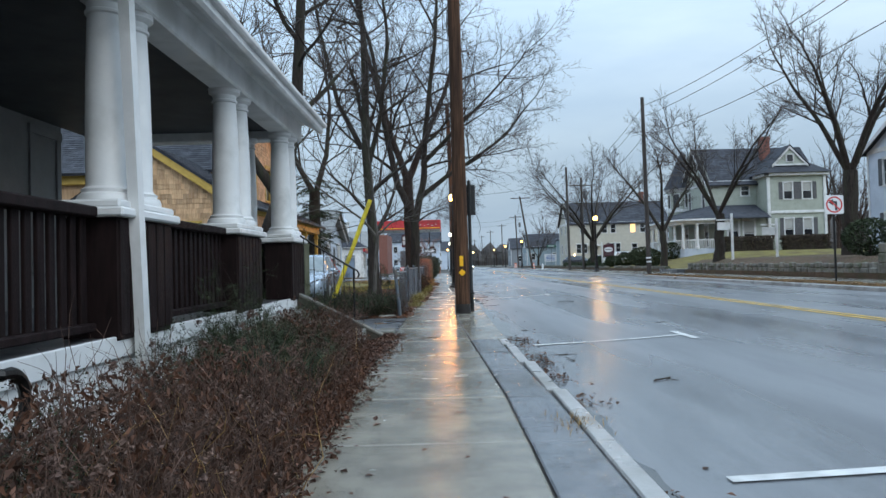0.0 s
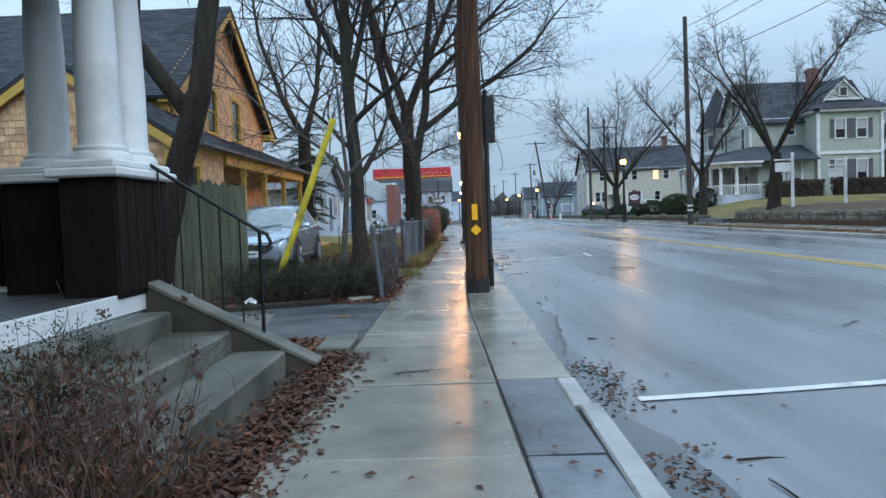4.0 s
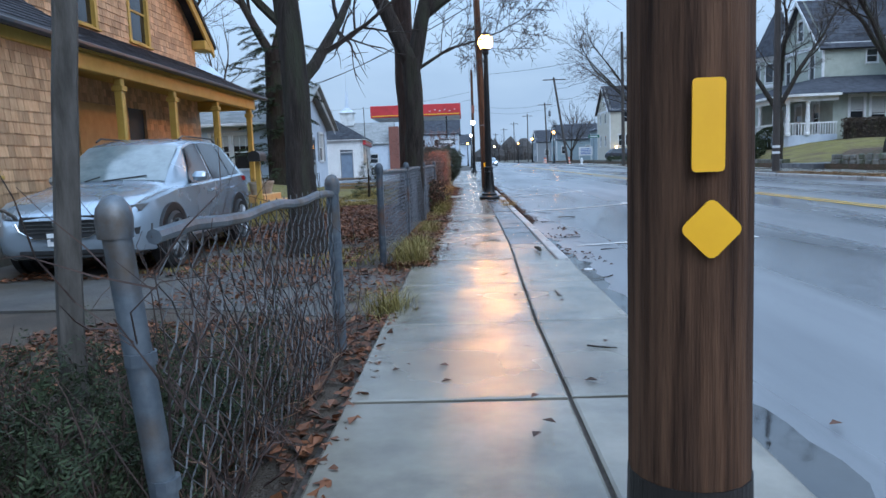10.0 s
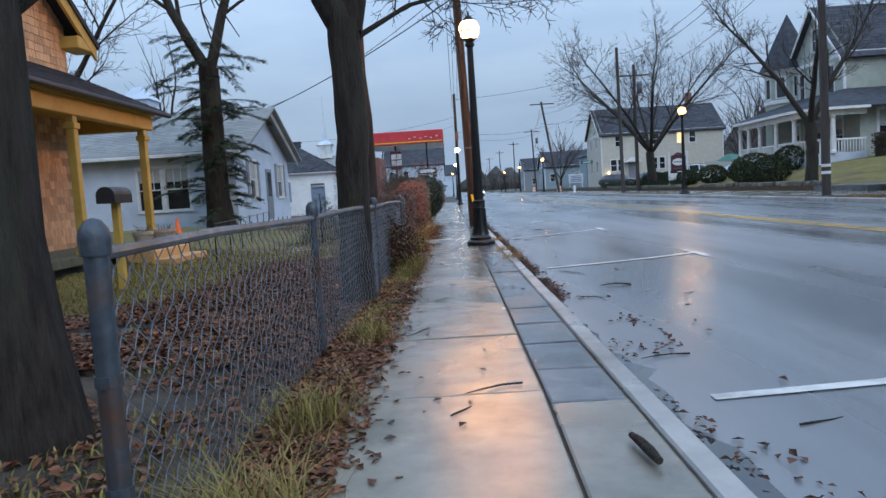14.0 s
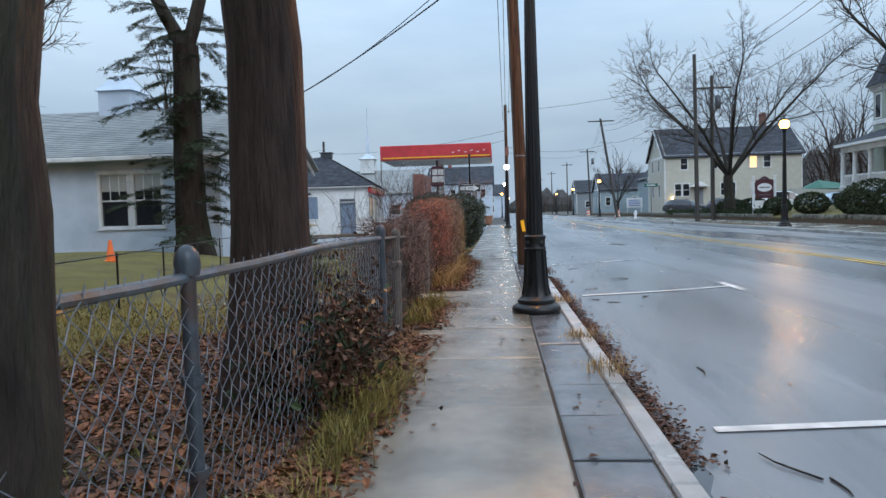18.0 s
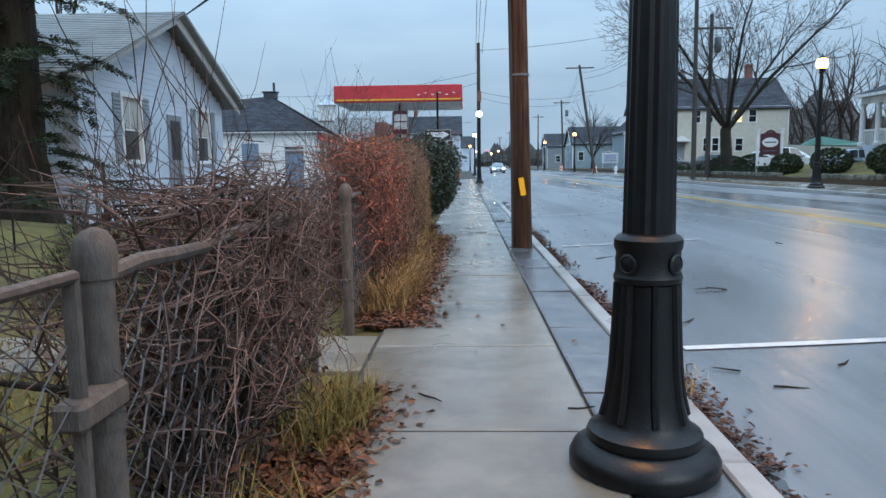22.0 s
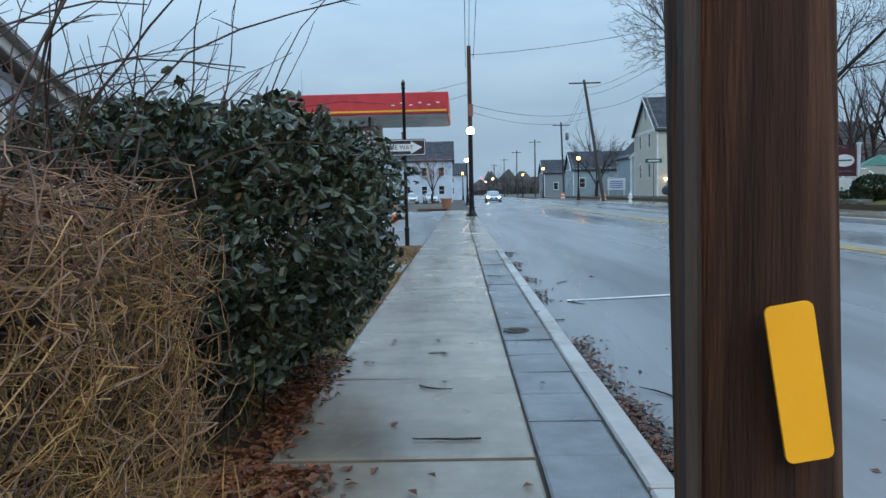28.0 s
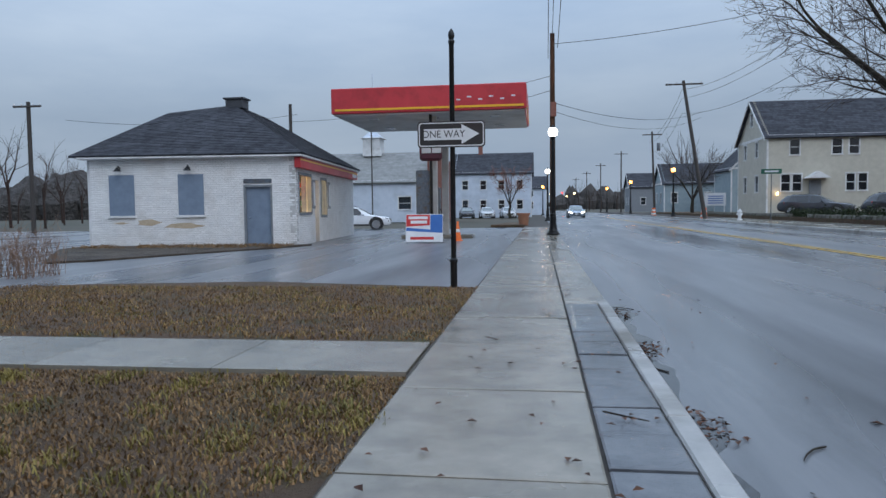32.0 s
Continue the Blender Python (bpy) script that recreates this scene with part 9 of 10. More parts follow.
def stems(count, x0, x1, y0, y1, h, rg, r=0.004, lean=0.35, kids=3, z=-0.03, droop=0.0, wob=0.18, tips=None, over=(0, 0), hvar=(0.65, 1.1)):
    """Many thin woody stems with side twigs; collects twig ends in tips."""
    s = Shape()
    for _ in range(count):
        p = Vector((rg.uniform(x0, x1), rg.uniform(y0, y1), z))
        d = Vector((rg.uniform(-lean, lean) + over[0], rg.uniform(-lean, lean) + over[1], 1)).normalized()
        hh = h * rg.uniform(*hvar)
        pts = branch_path(p, d, hh, 5, wob, -droop, rg)
        far = rg.uniform(-0.1, 0.2)
        for q in pts:
            q.x -= max(0.0, q.x - x1 - far) * 1.5
        s.tube(pts, [r, r * 0.9, r * 0.8, r * 0.65, r * 0.5, r * 0.3], 3, cap=False)
        if tips is not None:
            tips.append(pts[-1])
        for k in range(kids):
            i = rg.randint(1, 4)
            q = pts[i].lerp(pts[i + 1], rg.random())
            d2 = (pts[i + 1] - pts[i]).normalized() + Vector((rg.uniform(-1, 1), rg.uniform(-1, 1), rg.uniform(-0.3, 0.7)))
            b = branch_path(q, d2, hh * rg.uniform(0.18, 0.45), 3, wob * 1.6, -droop, rg)
            for q in b:
                q.x -= max(0.0, q.x - x1 - far - 0.05) * 1.4
            s.tube(b, [r * 0.6, r * 0.5, r * 0.35, r * 0.2], 3, cap=False)
            if tips is not None:
                tips.append(b[-1])
    return s


def sprays(twigs, rs, needle=0.024, per=12, w=0.003):
    """Flat evergreen sprays: needles in two rows along each twig (start, direction, length)."""
    n = len(twigs)
    p = np.array([t[0] for t in twigs], float)
    d = np.array([t[1] for t in twigs], float)
    d /= np.linalg.norm(d, axis=1)[:, None] + 1e-9
    ln = np.array([t[2] for t in twigs], float)[:, None]
    side = np.cross(d, rs.normal(size=(n, 3)) * 0.45 + np.array([0, 0, 1.0]))
    side /= np.linalg.norm(side, axis=1)[:, None] + 1e-9
    verts = []
    for k in range(per):
        f = (k + rs.uniform(0, 1, n)[:, None]) / per
        q = p + d * ln * f
        tip = (side * (1 if k % 2 else -1) * 0.9 + d * 0.6 + rs.normal(size=(n, 3)) * 0.15) * needle * (1.15 - 0.5 * f)
        wd = d * w
        verts.append(np.stack([q, q + tip * 0.45 + wd, q + tip, q + tip * 0.45 - wd], 1))
    v = np.concatenate(verts).reshape(-1, 3)
    s = Shape()
    s.v = [tuple(c) for c in v]
    s.f = [(4 * i, 4 * i + 1, 4 * i + 2, 4 * i + 3) for i in range(n * per)]
    return s


def tip_twigs(tips, rg, each, length, spread=0.7, rise=0.4, drop=0.12):
    out = []
    for t in tips:
        for _ in range(each):
            d = Vector((rg.gauss(0, spread), rg.gauss(0, spread), rise + rg.gauss(0, 0.3))).normalized()
            ln = length * rg.uniform(0.5, 1.2)
            q = Vector(t) - d * ln * 0.5 + Vector((rg.gauss(0, 0.03), rg.gauss(0, 0.03), -abs(rg.gauss(0, drop))))
            if q.z > 0.0:
                out.append((q, d, ln))
    return out


RS = np.random.RandomState(4)
rg = random.Random(21)
# dead shrubs before the porch
for i, (y, xa, xb, h, cnt) in enumerate(((1.6, -1.5, -0.8, 0.6, 70), (2.5, -1.65, -0.74, 0.7, 100), (3.5, -1.75, -0.68, 0.72, 110), (4.5, -1.7, -0.74, 0.66, 90), (5.5, -1.3, -0.76, 0.46, 60), (6.5, -1.4, -0.78, 0.46, 60), (7.5, -1.75, -0.84, 0.62, 80), (8.5, -1.9, -0.9, 0.68, 90))):
    sh = thing("dead_shrub", ((xa + xb) / 2, y, -0.03), "withered brown garden shrub with dry flower heads", "shrub", "withered shrubs before the porch")
    tips = []
    st1 = stems(int(cnt * 1.5), xa, xb - 0.05, y - 0.6, y + 0.6, h, rg, 0.0036, 0.34, 5, tips=tips, over=(0.06, 0), wob=0.22, hvar=(0.5, 1.15))
    part("stem_tangle", st1, M_twig_shrub, sh)
    part("undergrowth", stems(cnt, xa, xb, y - 0.6, y + 0.6, h * 0.6, rg, 0.004, 0.8, 4, wob=0.3), M_twig_shrub, sh)
    part("pale_stem_tangle", stems(int(cnt * 0.16), xa, xb, y - 0.6, y + 0.6, h * 1.05, rg, 0.0034, 0.6, 1, wob=0.3, droop=0.1), M_straw, sh, "pale broken stems")
    heads = []
    for t in tips:
        if rg.random() < 0.16:
            heads += [(t.x + rg.gauss(0, 0.010), t.y + rg.gauss(0, 0.010), t.z + rg.gauss(0, 0.010)) for _ in range(26)]
    part("seed_mass", leaf_cloud(heads, 0.011, RS), M_deadhead, sh, "dry clustered flower heads")
    lv = []
    while len(lv) < 1500:
        lx, lz = rg.uniform(xa, xb + 0.08), rg.random() ** 0.8
        top = h * (0.35 + 0.62 * min(1.0, (xb + 0.1 - lx) / 0.45))
        lv.append((lx, y + rg.uniform(-0.6, 0.6), 0.01 + lz * top))
    part("dry_foliage", leaf_cloud(lv, 0.019, RS, 0.6, long=2.3, hang=0.6), M_deadleaf, sh, "curled brown leaves still hanging")
for i, (x, y, r, h, cnt) in enumerate(((-1.5, 2.9, 0.28, 0.56, 50), (-1.95, 3.8, 0.25, 0.55, 30), (-1.35, 5.45, 0.36, 0.64, 105), (-1.85, 5.7, 0.36, 0.66, 90), (-1.22, 6.15, 0.28, 0.6, 80), (-1.7, 6.6, 0.38, 0.68, 105), (-1.4, 7.2, 0.3, 0.64, 70), (-1.95, 7.3, 0.25, 0.7, 40), (-2.1, 7.35, 0.08, 1.2, 16), (-2.05, 8.2, 0.09, 1.14, 18), (-1.5, 8.7, 0.2, 0.8, 24))):
    yw = thing("yew_sprig", (x, y, -0.03), "small dark evergreen yew growing through the dead shrubs", "shrub", "small yews")
    tips = []
    part("stem_tangle", stems(cnt, x - r, x + r, y - r, y + r, h, rg, 0.004, 0.35, 3, tips=tips, hvar=(0.45, 1.1)), M_bark, yw)
    part("foliage", sprays(tip_twigs(tips, rg, 5, 0.18, drop=0.14), RS, 0.024, 12, 0.0042), M_yew, yw)
# low yew hedge at the corner of the drive
for i, (xa, xb, ya, yb, h) in enumerate(((-3.3, -2.3, 15.85, 16.95, 0.56), (-2.4, -1.6, 16.1, 17.2, 0.6), (-1.7, -1.05, 16.45, 18.0, 0.48))):
    hg = thing("yew_hedge", ((xa + xb) / 2, 17, -0.03), "low untrimmed yew hedge, green above and brown below", "hedge", "yew hedge pieces")
    tips = []
    part("stem_tangle", stems(120, xa, xb, ya, yb, h, rg, 0.005, 0.3, 5, tips=tips), M_twig_dark, hg)
    part("foliage", sprays(tip_twigs(tips, rg, 3, 0.17, rise=0.6), RS, 0.025, 12, 0.0045), M_yew, hg)
# thickets on the rusty fence
def tangle(count, x0, x1, y0, y1, z0, z1, rg, r=0.004, length=0.6, kids=3, rise=0.25, ends=None):
    """Crossing twigs that fill a hedge's body and bend back where they leave it."""
    sh = Shape()
    for _ in range(count):
        p = Vector((x1 - (x1 - x0) * rg.random() ** 1.6, rg.uniform(y0, y1), z0 + (z1 - z0) * rg.random() ** 0.75))
        d = Vector((rg.gauss(0, 0.8), rg.gauss(0, 1), rg.gauss(rise, 0.6)))
        main = branch_path(p, d, length * rg.uniform(0.5, 1.3), 5, 0.34, -0.02, rg)
        for b in [main] + [branch_path(main[rg.randint(1, 4)], Vector((rg.gauss(0, 1), rg.gauss(0, 1), rg.gauss(rise, 0.7))), length * rg.uniform(0.2, 0.55), 3, 0.4, 0.0, rg) for _ in range(kids)]:
            far = rg.uniform(0.0, 0.16)
            for q in b:
                q.x -= max(0.0, q.x - x1 - far) * 1.3
                q.z -= max(0.0, q.z - z1 - far) * 0.8
                q.z = max(q.z, 0.01)
            k = len(b)
            rr = r if b is main else r * 0.6
            sh.tube(b, [rr * (1 - 0.65 * i / (k - 1)) for i in range(k)], 3, cap=False)
            if ends is not None:
                ends.append(b[-1])
    return sh


for i, (ya, yb, h, m, xa, xb, cnt, label) in enumerate((
        (34.7, 36.3, 1.12, M_twig_mid, -1.5, -0.9, 380, "tangled dark thicket of bare vines on a fence"),
        (38.3, 39.9, 1.34, M_twig_red, -1.4, -0.86, 300, "tangled reddish bare thicket on a fence"),
        (39.6, 41.4, 1.38, M_twig_brown, -1.7, -0.84, 480, "dense dark brown bare hedge along the pavement"),
        (41.2, 43.0, 1.42, M_twig_brown, -1.7, -0.82, 540, "dense brown bare hedge along the pavement"),
        (42.8, 44.2, 1.2, M_twig_brown, -1.7, -0.84, 400, "dense brown bare hedge along the pavement"))):
    tk = thing("bare_thicket", ((xa + xb) / 2, (ya + yb) / 2, -0.03), label, "hedge", "bare thickets along the fence")
    tips = []
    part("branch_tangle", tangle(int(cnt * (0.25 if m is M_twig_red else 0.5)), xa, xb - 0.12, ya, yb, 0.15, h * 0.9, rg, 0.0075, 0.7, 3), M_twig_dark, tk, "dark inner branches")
    part("stem_tangle", tangle(cnt, xa + 0.15, xb, ya, yb, 0.25, h, rg, 0.0042, 0.55, 4, ends=tips), m, tk)
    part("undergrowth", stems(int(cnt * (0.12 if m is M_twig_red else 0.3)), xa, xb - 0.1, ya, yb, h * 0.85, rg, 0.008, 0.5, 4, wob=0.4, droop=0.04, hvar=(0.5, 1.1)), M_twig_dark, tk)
    part("shoot_tangle", stems(40 if ya < 36 else 14, xa - 0.2, xb - 0.25, ya, yb, h * 1.42, rg, 0.0045, 0.22, 4, wob=0.14), M_twig_dark, tk)
    lv = [(rg.uniform(xa, xb + 0.02), rg.uniform(ya, yb), rg.random() ** 1.7 * h) for _ in range(300 if m is M_twig_red else 700)]
    part("dry_foliage", leaf_cloud(lv, 0.03, RS, 0.4), M_deadleaf, tk)
    if m is M_twig_red:
        br = [(t.x + rg.gauss(0, 0.02), t.y + rg.gauss(0, 0.02), t.z + rg.gauss(0, 0.02)) for t in tips if t.z > 0.5 and rg.random() < 0.8]
        part("red_foliage", leaf_cloud(br, 0.016, RS, 0.5, long=2.2), M_russet, tk, "small russet leaves on the outer twigs")
# old gnarled stems in the first thicket
gs = thing("gnarled_shrub", (-1.2, 35.2, -0.03), "old shrub of thick twisted dark stems behind the wire fence", "shrub")
for k in range(9):
    p0 = Vector((rg.uniform(-1.32, -1.08), rg.uniform(34.85, 35.5), -0.05))
    gp = branch_path(p0, Vector((rg.uniform(-0.25, 0.25), rg.uniform(-0.3, 0.3), 1)), rg.uniform(0.75, 1.05), 7, 0.28, 0.05, rg)
    gsh = Shape()
    gsh.tube(gp, [0.032, 0.03, 0.028, 0.026, 0.023, 0.019, 0.014, 0.009], 7)
    part("stem", gsh, M_bark, gs, smooth=True)
for i, (ya, yb, h) in enumerate(((42.4, 43.4, 0.95), (43.1, 44.2, 1.08))):
    tk = thing("straw_thicket", (-1.1, (ya + yb) / 2, -0.03), "messy mass of dry straw-coloured stems", "hedge", "dry straw thickets")
    part("stem_tangle", tangle(620, -1.5, -0.86, ya, yb, 0.1, h, rg, 0.0032, 0.6, 3, rise=0.1), M_straw, tk)
    part("undergrowth", stems(260, -1.5, -0.9, ya, yb, h, rg, 0.0036, 0.9, 3, wob=0.42, droop=0.12, hvar=(0.5, 1.2)), M_straw, tk)
# straw grass clumps at the foot of the thickets and fences
for i, (x, y, h, cnt) in enumerate(((-0.88, 38.5, 0.4, 460), (-0.86, 39.1, 0.42, 560), (-0.84, 39.9, 0.38, 560), (-0.84, 35.7, 0.26, 420), (-0.8, 36.05, 0.24, 360), (-0.86, 26.9, 0.09, 300), (-0.84, 27.4, 0.12, 460), (-0.82, 27.9, 0.1, 420), (-0.84, 28.7, 0.1, 420), (-0.8, 29.5, 0.13, 500), (-0.82, 30.2, 0.1, 400), (-0.82, 22.75, 0.34, 420), (-0.84, 24.0, 0.28, 260), (-0.8, 26.2, 0.24, 240), (-0.78, 31.0, 0.34, 420), (-0.74, 31.7, 0.3, 360), (-0.8, 20.2, 0.22, 320), (-0.85, 34.6, 0.3, 240), (-0.82, 43.9, 0.3, 300), (-0.84, 41.6, 0.4, 360), (0.92, 32.2, 0.1, 160), (0.9, 33.6, 0.1, 140), (0.93, 36.4, 0.08, 120), (0.98, 5.3, 0.06, 70))):
    p = np.stack([RS.normal(x, 0.1, cnt), RS.normal(y, 0.14, cnt), np.full(cnt, -0.04 if x < 0 else 0.0)], 1)
    single("grass_clump", blades(p, h, RS, 0.0032, 1.5), M_straw if y > 36.5 or x > 0 else M_grass_green, "clump of dry winter grass", "grass clump", "dry grass clumps", kind="stuff", at=(x, y, -0.04))


def ground_blades(name, n, x0, x1, y0, y1, z, h, material, label, keep=None, w=0.006):
    p = np.stack([RS.uniform(x0, x1, n), RS.uniform(y0, y1, n), np.full(n, z)], 1)
    m = np.array([noise.noise((a * 0.9, b * 0.9, 3.1)) > (-0.25 if keep is None else keep) for a, b, _ in p])
    return single(name, blades(p[m], h, RS, w, 1.2), material, label, "grass", kind="stuff")


ground_blades("lawn_grass", 40000, -7.5, -0.8, 48.9, 52.7, -0.02, 0.03, M_grass, "thin brown and green winter turf", keep=-0.42, w=0.006)
ground_blades("lawn_moss", 12000, -8.5, -0.8, 48.9, 52.7, -0.02, 0.022, M_grass_green, "green moss and grass in the turf", keep=0.12, w=0.006)
ground_blades("lawn_grass", 16000, -9.5, -0.78, 54.1, 58.5, -0.02, 0.04, M_grass, "thin brown and green winter turf", keep=-0.75, w=0.006)
ground_blades("lawn_straw", 9000, -9.5, -0.8, 54.1, 58.4, -0.02, 0.045, M_straw, "dead straw lying in the turf", keep=-0.1, w=0.005)
ground_blades("lawn_moss", 7000, -9.5, -0.8, 54.1, 58.4, -0.02, 0.04, M_grass_green, "green moss and grass in the turf", keep=0.05, w=0.006)
ground_blades("lawn_straw", 14000, -8.5, -0.8, 49.0, 52.7, -0.02, 0.03, M_straw, "dead straw lying in the turf", keep=-0.05, w=0.004)
ground_blades("garden_grass", 24000, -6.0, -1.1, 30.0, 46.0, -0.036, 0.08, M_grass_green, "unmown winter grass in the front garden", w=0.008)
ground_blades("garden_grass", 7000, -5.0, -1.1, 22.6, 30.0, -0.036, 0.07, M_grass_green, "patchy grass under the roadside trees", keep=0.0, w=0.007)
p = np.stack([RS.uniform(-6.0, -2.9, 14000), RS.uniform(28.5, 36.0, 14000)], 1)
single("cottage_grass", blades(np.array([(a, b, front_z(a, b)) for a, b in p]), 0.05, RS, 0.006, 1.2), M_grass_green, "short yellow-green grass before the cottage", "grass", kind="stuff")
ground_blades("garden_grass", 7000, -4.0, -0.82, 45.5, 48.9, -0.036, 0.05, M_grass, "brown winter grass beside the evergreen", keep=-0.6, w=0.006)
ground_blades("verge_grass", 4200, -0.98, -0.74, 22.4, 34.0, -0.03, 0.09, M_grass, "rough grass at the foot of the fence", keep=-0.1)
ground_blades("verge_grass", 9000, 12.2, 13.2, 14, 43, 0.225, 0.06, M_grass, "worn brown grass on the far verge", w=0.012)
ground_blades("station_weeds", 2500, -15.5, -8.2, 69.2, 71.2, 0.0, 0.12, M_grass, "weeds along the station wall", w=0.012)


def litter(name, n, x0, x1, y0, y1, z, size, label, edge=None, flat=0.75, clump=-0.1):
    x = RS.uniform(x0, x1, n) if edge is None else edge + RS.normal(0, 1, n) * (x1 - x0) / 2
    y = RS.uniform(y0, y1, n)
    m = np.array([noise.noise((a * 1.3, b * 1.3, 9.0)) > clump for a, b in zip(x, y)])
    p = np.stack([x, y, z + np.abs(RS.normal(0, 0.012, n))], 1)[m]
    return single(name, leaf_cloud(p, size, RS, 0.25, flat), M_deadleaf if "gutter" in name or y0 < 12 else M_leaf_wet, label, "leaf litter", kind="stuff")


litter("leaf_litter", 9000, -0.95, -0.68, 1.0, 12.2, -0.012, 0.036, "wet brown leaves along the planting bed", edge=-0.9, clump=-0.4)
litter("leaf_litter", 4500, -2.25, -0.85, 1.0, 9.0, -0.012, 0.04, "wet brown leaves under the shrubs", clump=-0.5)
litter("leaf_litter", 5200, -3.4, -0.7, 15.9, 20.0, -0.02, 0.042, "drifts of wet brown leaves under the hedge", clump=-0.35)
litter("leaf_litter", 2600, -6, -3, 15.0, 18.0, -0.02, 0.042, "brown leaves by the board fence")
litter("leaf_litter", 15000, -5.5, -0.95, 22.3, 34.0, -0.02, 0.042, "brown leaves over the front garden")
litter("leaf_litter", 13000, -1.0, -0.72, 22.4, 33.8, 0.0, 0.036, "wet leaves along the fence foot", edge=-0.84, clump=-0.55)
litter("leaf_litter", 3000, -0.92, -0.66, 34.2, 36.4, 0.0, 0.034, "drifts of wet leaves spilling onto the pavement", edge=-0.82, clump=-0.5)
litter("leaf_litter", 14000, -0.92, -0.62, 37.8, 44.8, 0.0, 0.036, "drifts of wet leaves spilling onto the pavement", edge=-0.78, clump=-0.6)
litter("leaf_litter", 2600, -2.4, -0.8, 31.5, 34.2, 0.0, 0.042, "wet leaves by the garden gate", clump=-0.6)
litter("leaf_litter", 1300, -0.95, -0.75, 44.5, 47.2, 0.0, 0.034, "wet leaves under the evergreen", edge=-0.9)
litter("leaf_litter", 15000, -4.2, -0.95, 25.5, 34.0, 0.005, 0.046, "thick brown leaves under the roadside trees", clump=-0.55)
litter("gutter_leaves", 9000, 1.0, 1.16, 28.0, 46.0, -0.068, 0.026, "brown leaf mush in the gutter", edge=1.05, clump=-0.5)
litter("gutter_leaves", 1700, 1.0, 1.2, 46.0, 56.5, -0.068, 0.028, "brown leaf mush in the gutter", edge=1.05, clump=0.05)
litter("gutter_leaves", 1500, 1.05, 1.35, -2.0, 12.0, -0.068, 0.03, "brown leaf mush in the gutter", edge=1.2, clump=0.0)
litter("gutter_leaves", 600, 1.0, 1.6, 22.0, 28.0, -0.066, 0.03, "brown leaf mush in the gutter", clump=0.1)
litter("loose_leaves", 500, -0.7, 0.8, -1.0, 58.0, 0.004, 0.035, "scattered wet leaves on the pavement", flat=0.95)
litter("road_leaves", 420, 1.2, 6.0, -1.0, 58.0, -0.05, 0.035, "scattered wet leaves on the road", flat=0.95, clump=-0.6)
# fallen twigs and branches
for i in range(70):
    x, y = rg.choice([(rg.uniform(1.05, 1.7), rg.uniform(-1, 57)), (rg.uniform(1.2, 5), rg.uniform(0, 55)), (rg.uniform(-0.7, 0.8), rg.uniform(0, 56))])
    z = (road_z(x) if x > 1 else 0.006) + 0.008
    a, L2 = rg.uniform(0, 6.28), rg.uniform(0.08, 0.4)
    s = Shape()
    pts = [Vector((x, y, z))]
    for k in range(3):
        a += rg.uniform(-0.4, 0.4)
        pts.append(pts[-1] + Vector((math.cos(a), math.sin(a), 0)) * L2 / 3)
    s.tube(pts, [0.006, 0.006, 0.005, 0.003], 5)
    single("fallen_twig", s, M_bark, "wet dark twig fallen from a tree", "twig", "fallen twigs", at=(x, y, z))
for x, y, a, L2, r in ((2.0, 28.6, 2.7, 0.36, 0.01), (3.6, 19.6, 2.9, 0.5, 0.01), (-0.86, 27.6, 1.1, 0.5, 0.022), (-0.8, 27.9, 0.9, 0.4, 0.018), (2.4, 39.5, 2.8, 0.3, 0.008), (2.1, 7.2, 0.4, 0.3, 0.008)):
    s = Shape()
    z = road_z(x) + r if x > 1 else 0.02
    s.tube([(x, y, z), (x + math.cos(a) * L2 / 2, y + math.sin(a) * L2 / 2, z + 0.01), (x + math.cos(a + 0.3) * L2, y + math.sin(a + 0.3) * L2, z)], [r, r * 0.9, r * 0.5], 6)
    s.tube([(x + math.cos(a) * L2 / 2, y + math.sin(a) * L2 / 2, z + 0.01), (x + math.cos(a - 0.6) * L2 * 0.8, y + math.sin(a - 0.6) * L2 * 0.8, z)], [r * 0.7, r * 0.3], 5)
    single("fallen_branch", s, M_bark, "broken wet branch lying on the ground", "branch", "fallen branches", at=(x, y, z))

# the glossy evergreen at the end of the hedge
ev = thing("evergreen_bush", (-1.5, 46.1, -0.03), "large dark glossy evergreen bush overhanging the pavement", "bush")
tips = []
part("stem_tangle", stems(70, -1.7, -1.05, 44.8, 46.7, 1.45, rg, 0.011, 0.14, 5, tips=tips), M_twig_dark, ev)
pts = []
while len(pts) < 29000:
    v = Vector((rg.gauss(0, 1), rg.gauss(0, 1), rg.gauss(0, 1))).normalized()
    lump = 1 + 0.22 * noise.noise((v.x * 2.6, v.y * 2.6, v.z * 2.6 + 5)) + 0.12 * noise.noise((v.x * 7, v.y * 7, v.z * 7))
    k = lump * (1 - abs(rg.gauss(0, 0.13)))
    v = Vector([math.copysign(abs(c) ** 0.8, c) for c in v])
    q = (-1.38 + v.x * 1.06 * k, 45.95 + v.y * 1.36 * k, 1.0 + v.z * (0.78 + 0.12 * max(0, v.y)) * k)
    if q[2] > 0.14 + max(0, q[0] + 0.75) * 1.25:
        pts.append(q)
part("foliage", leaf_cloud(pts, 0.032, RS, 0.2, long=1.8, oval=True), M_holly, ev, "glossy dark green oval leaves")
sp = Shape()
lv = []
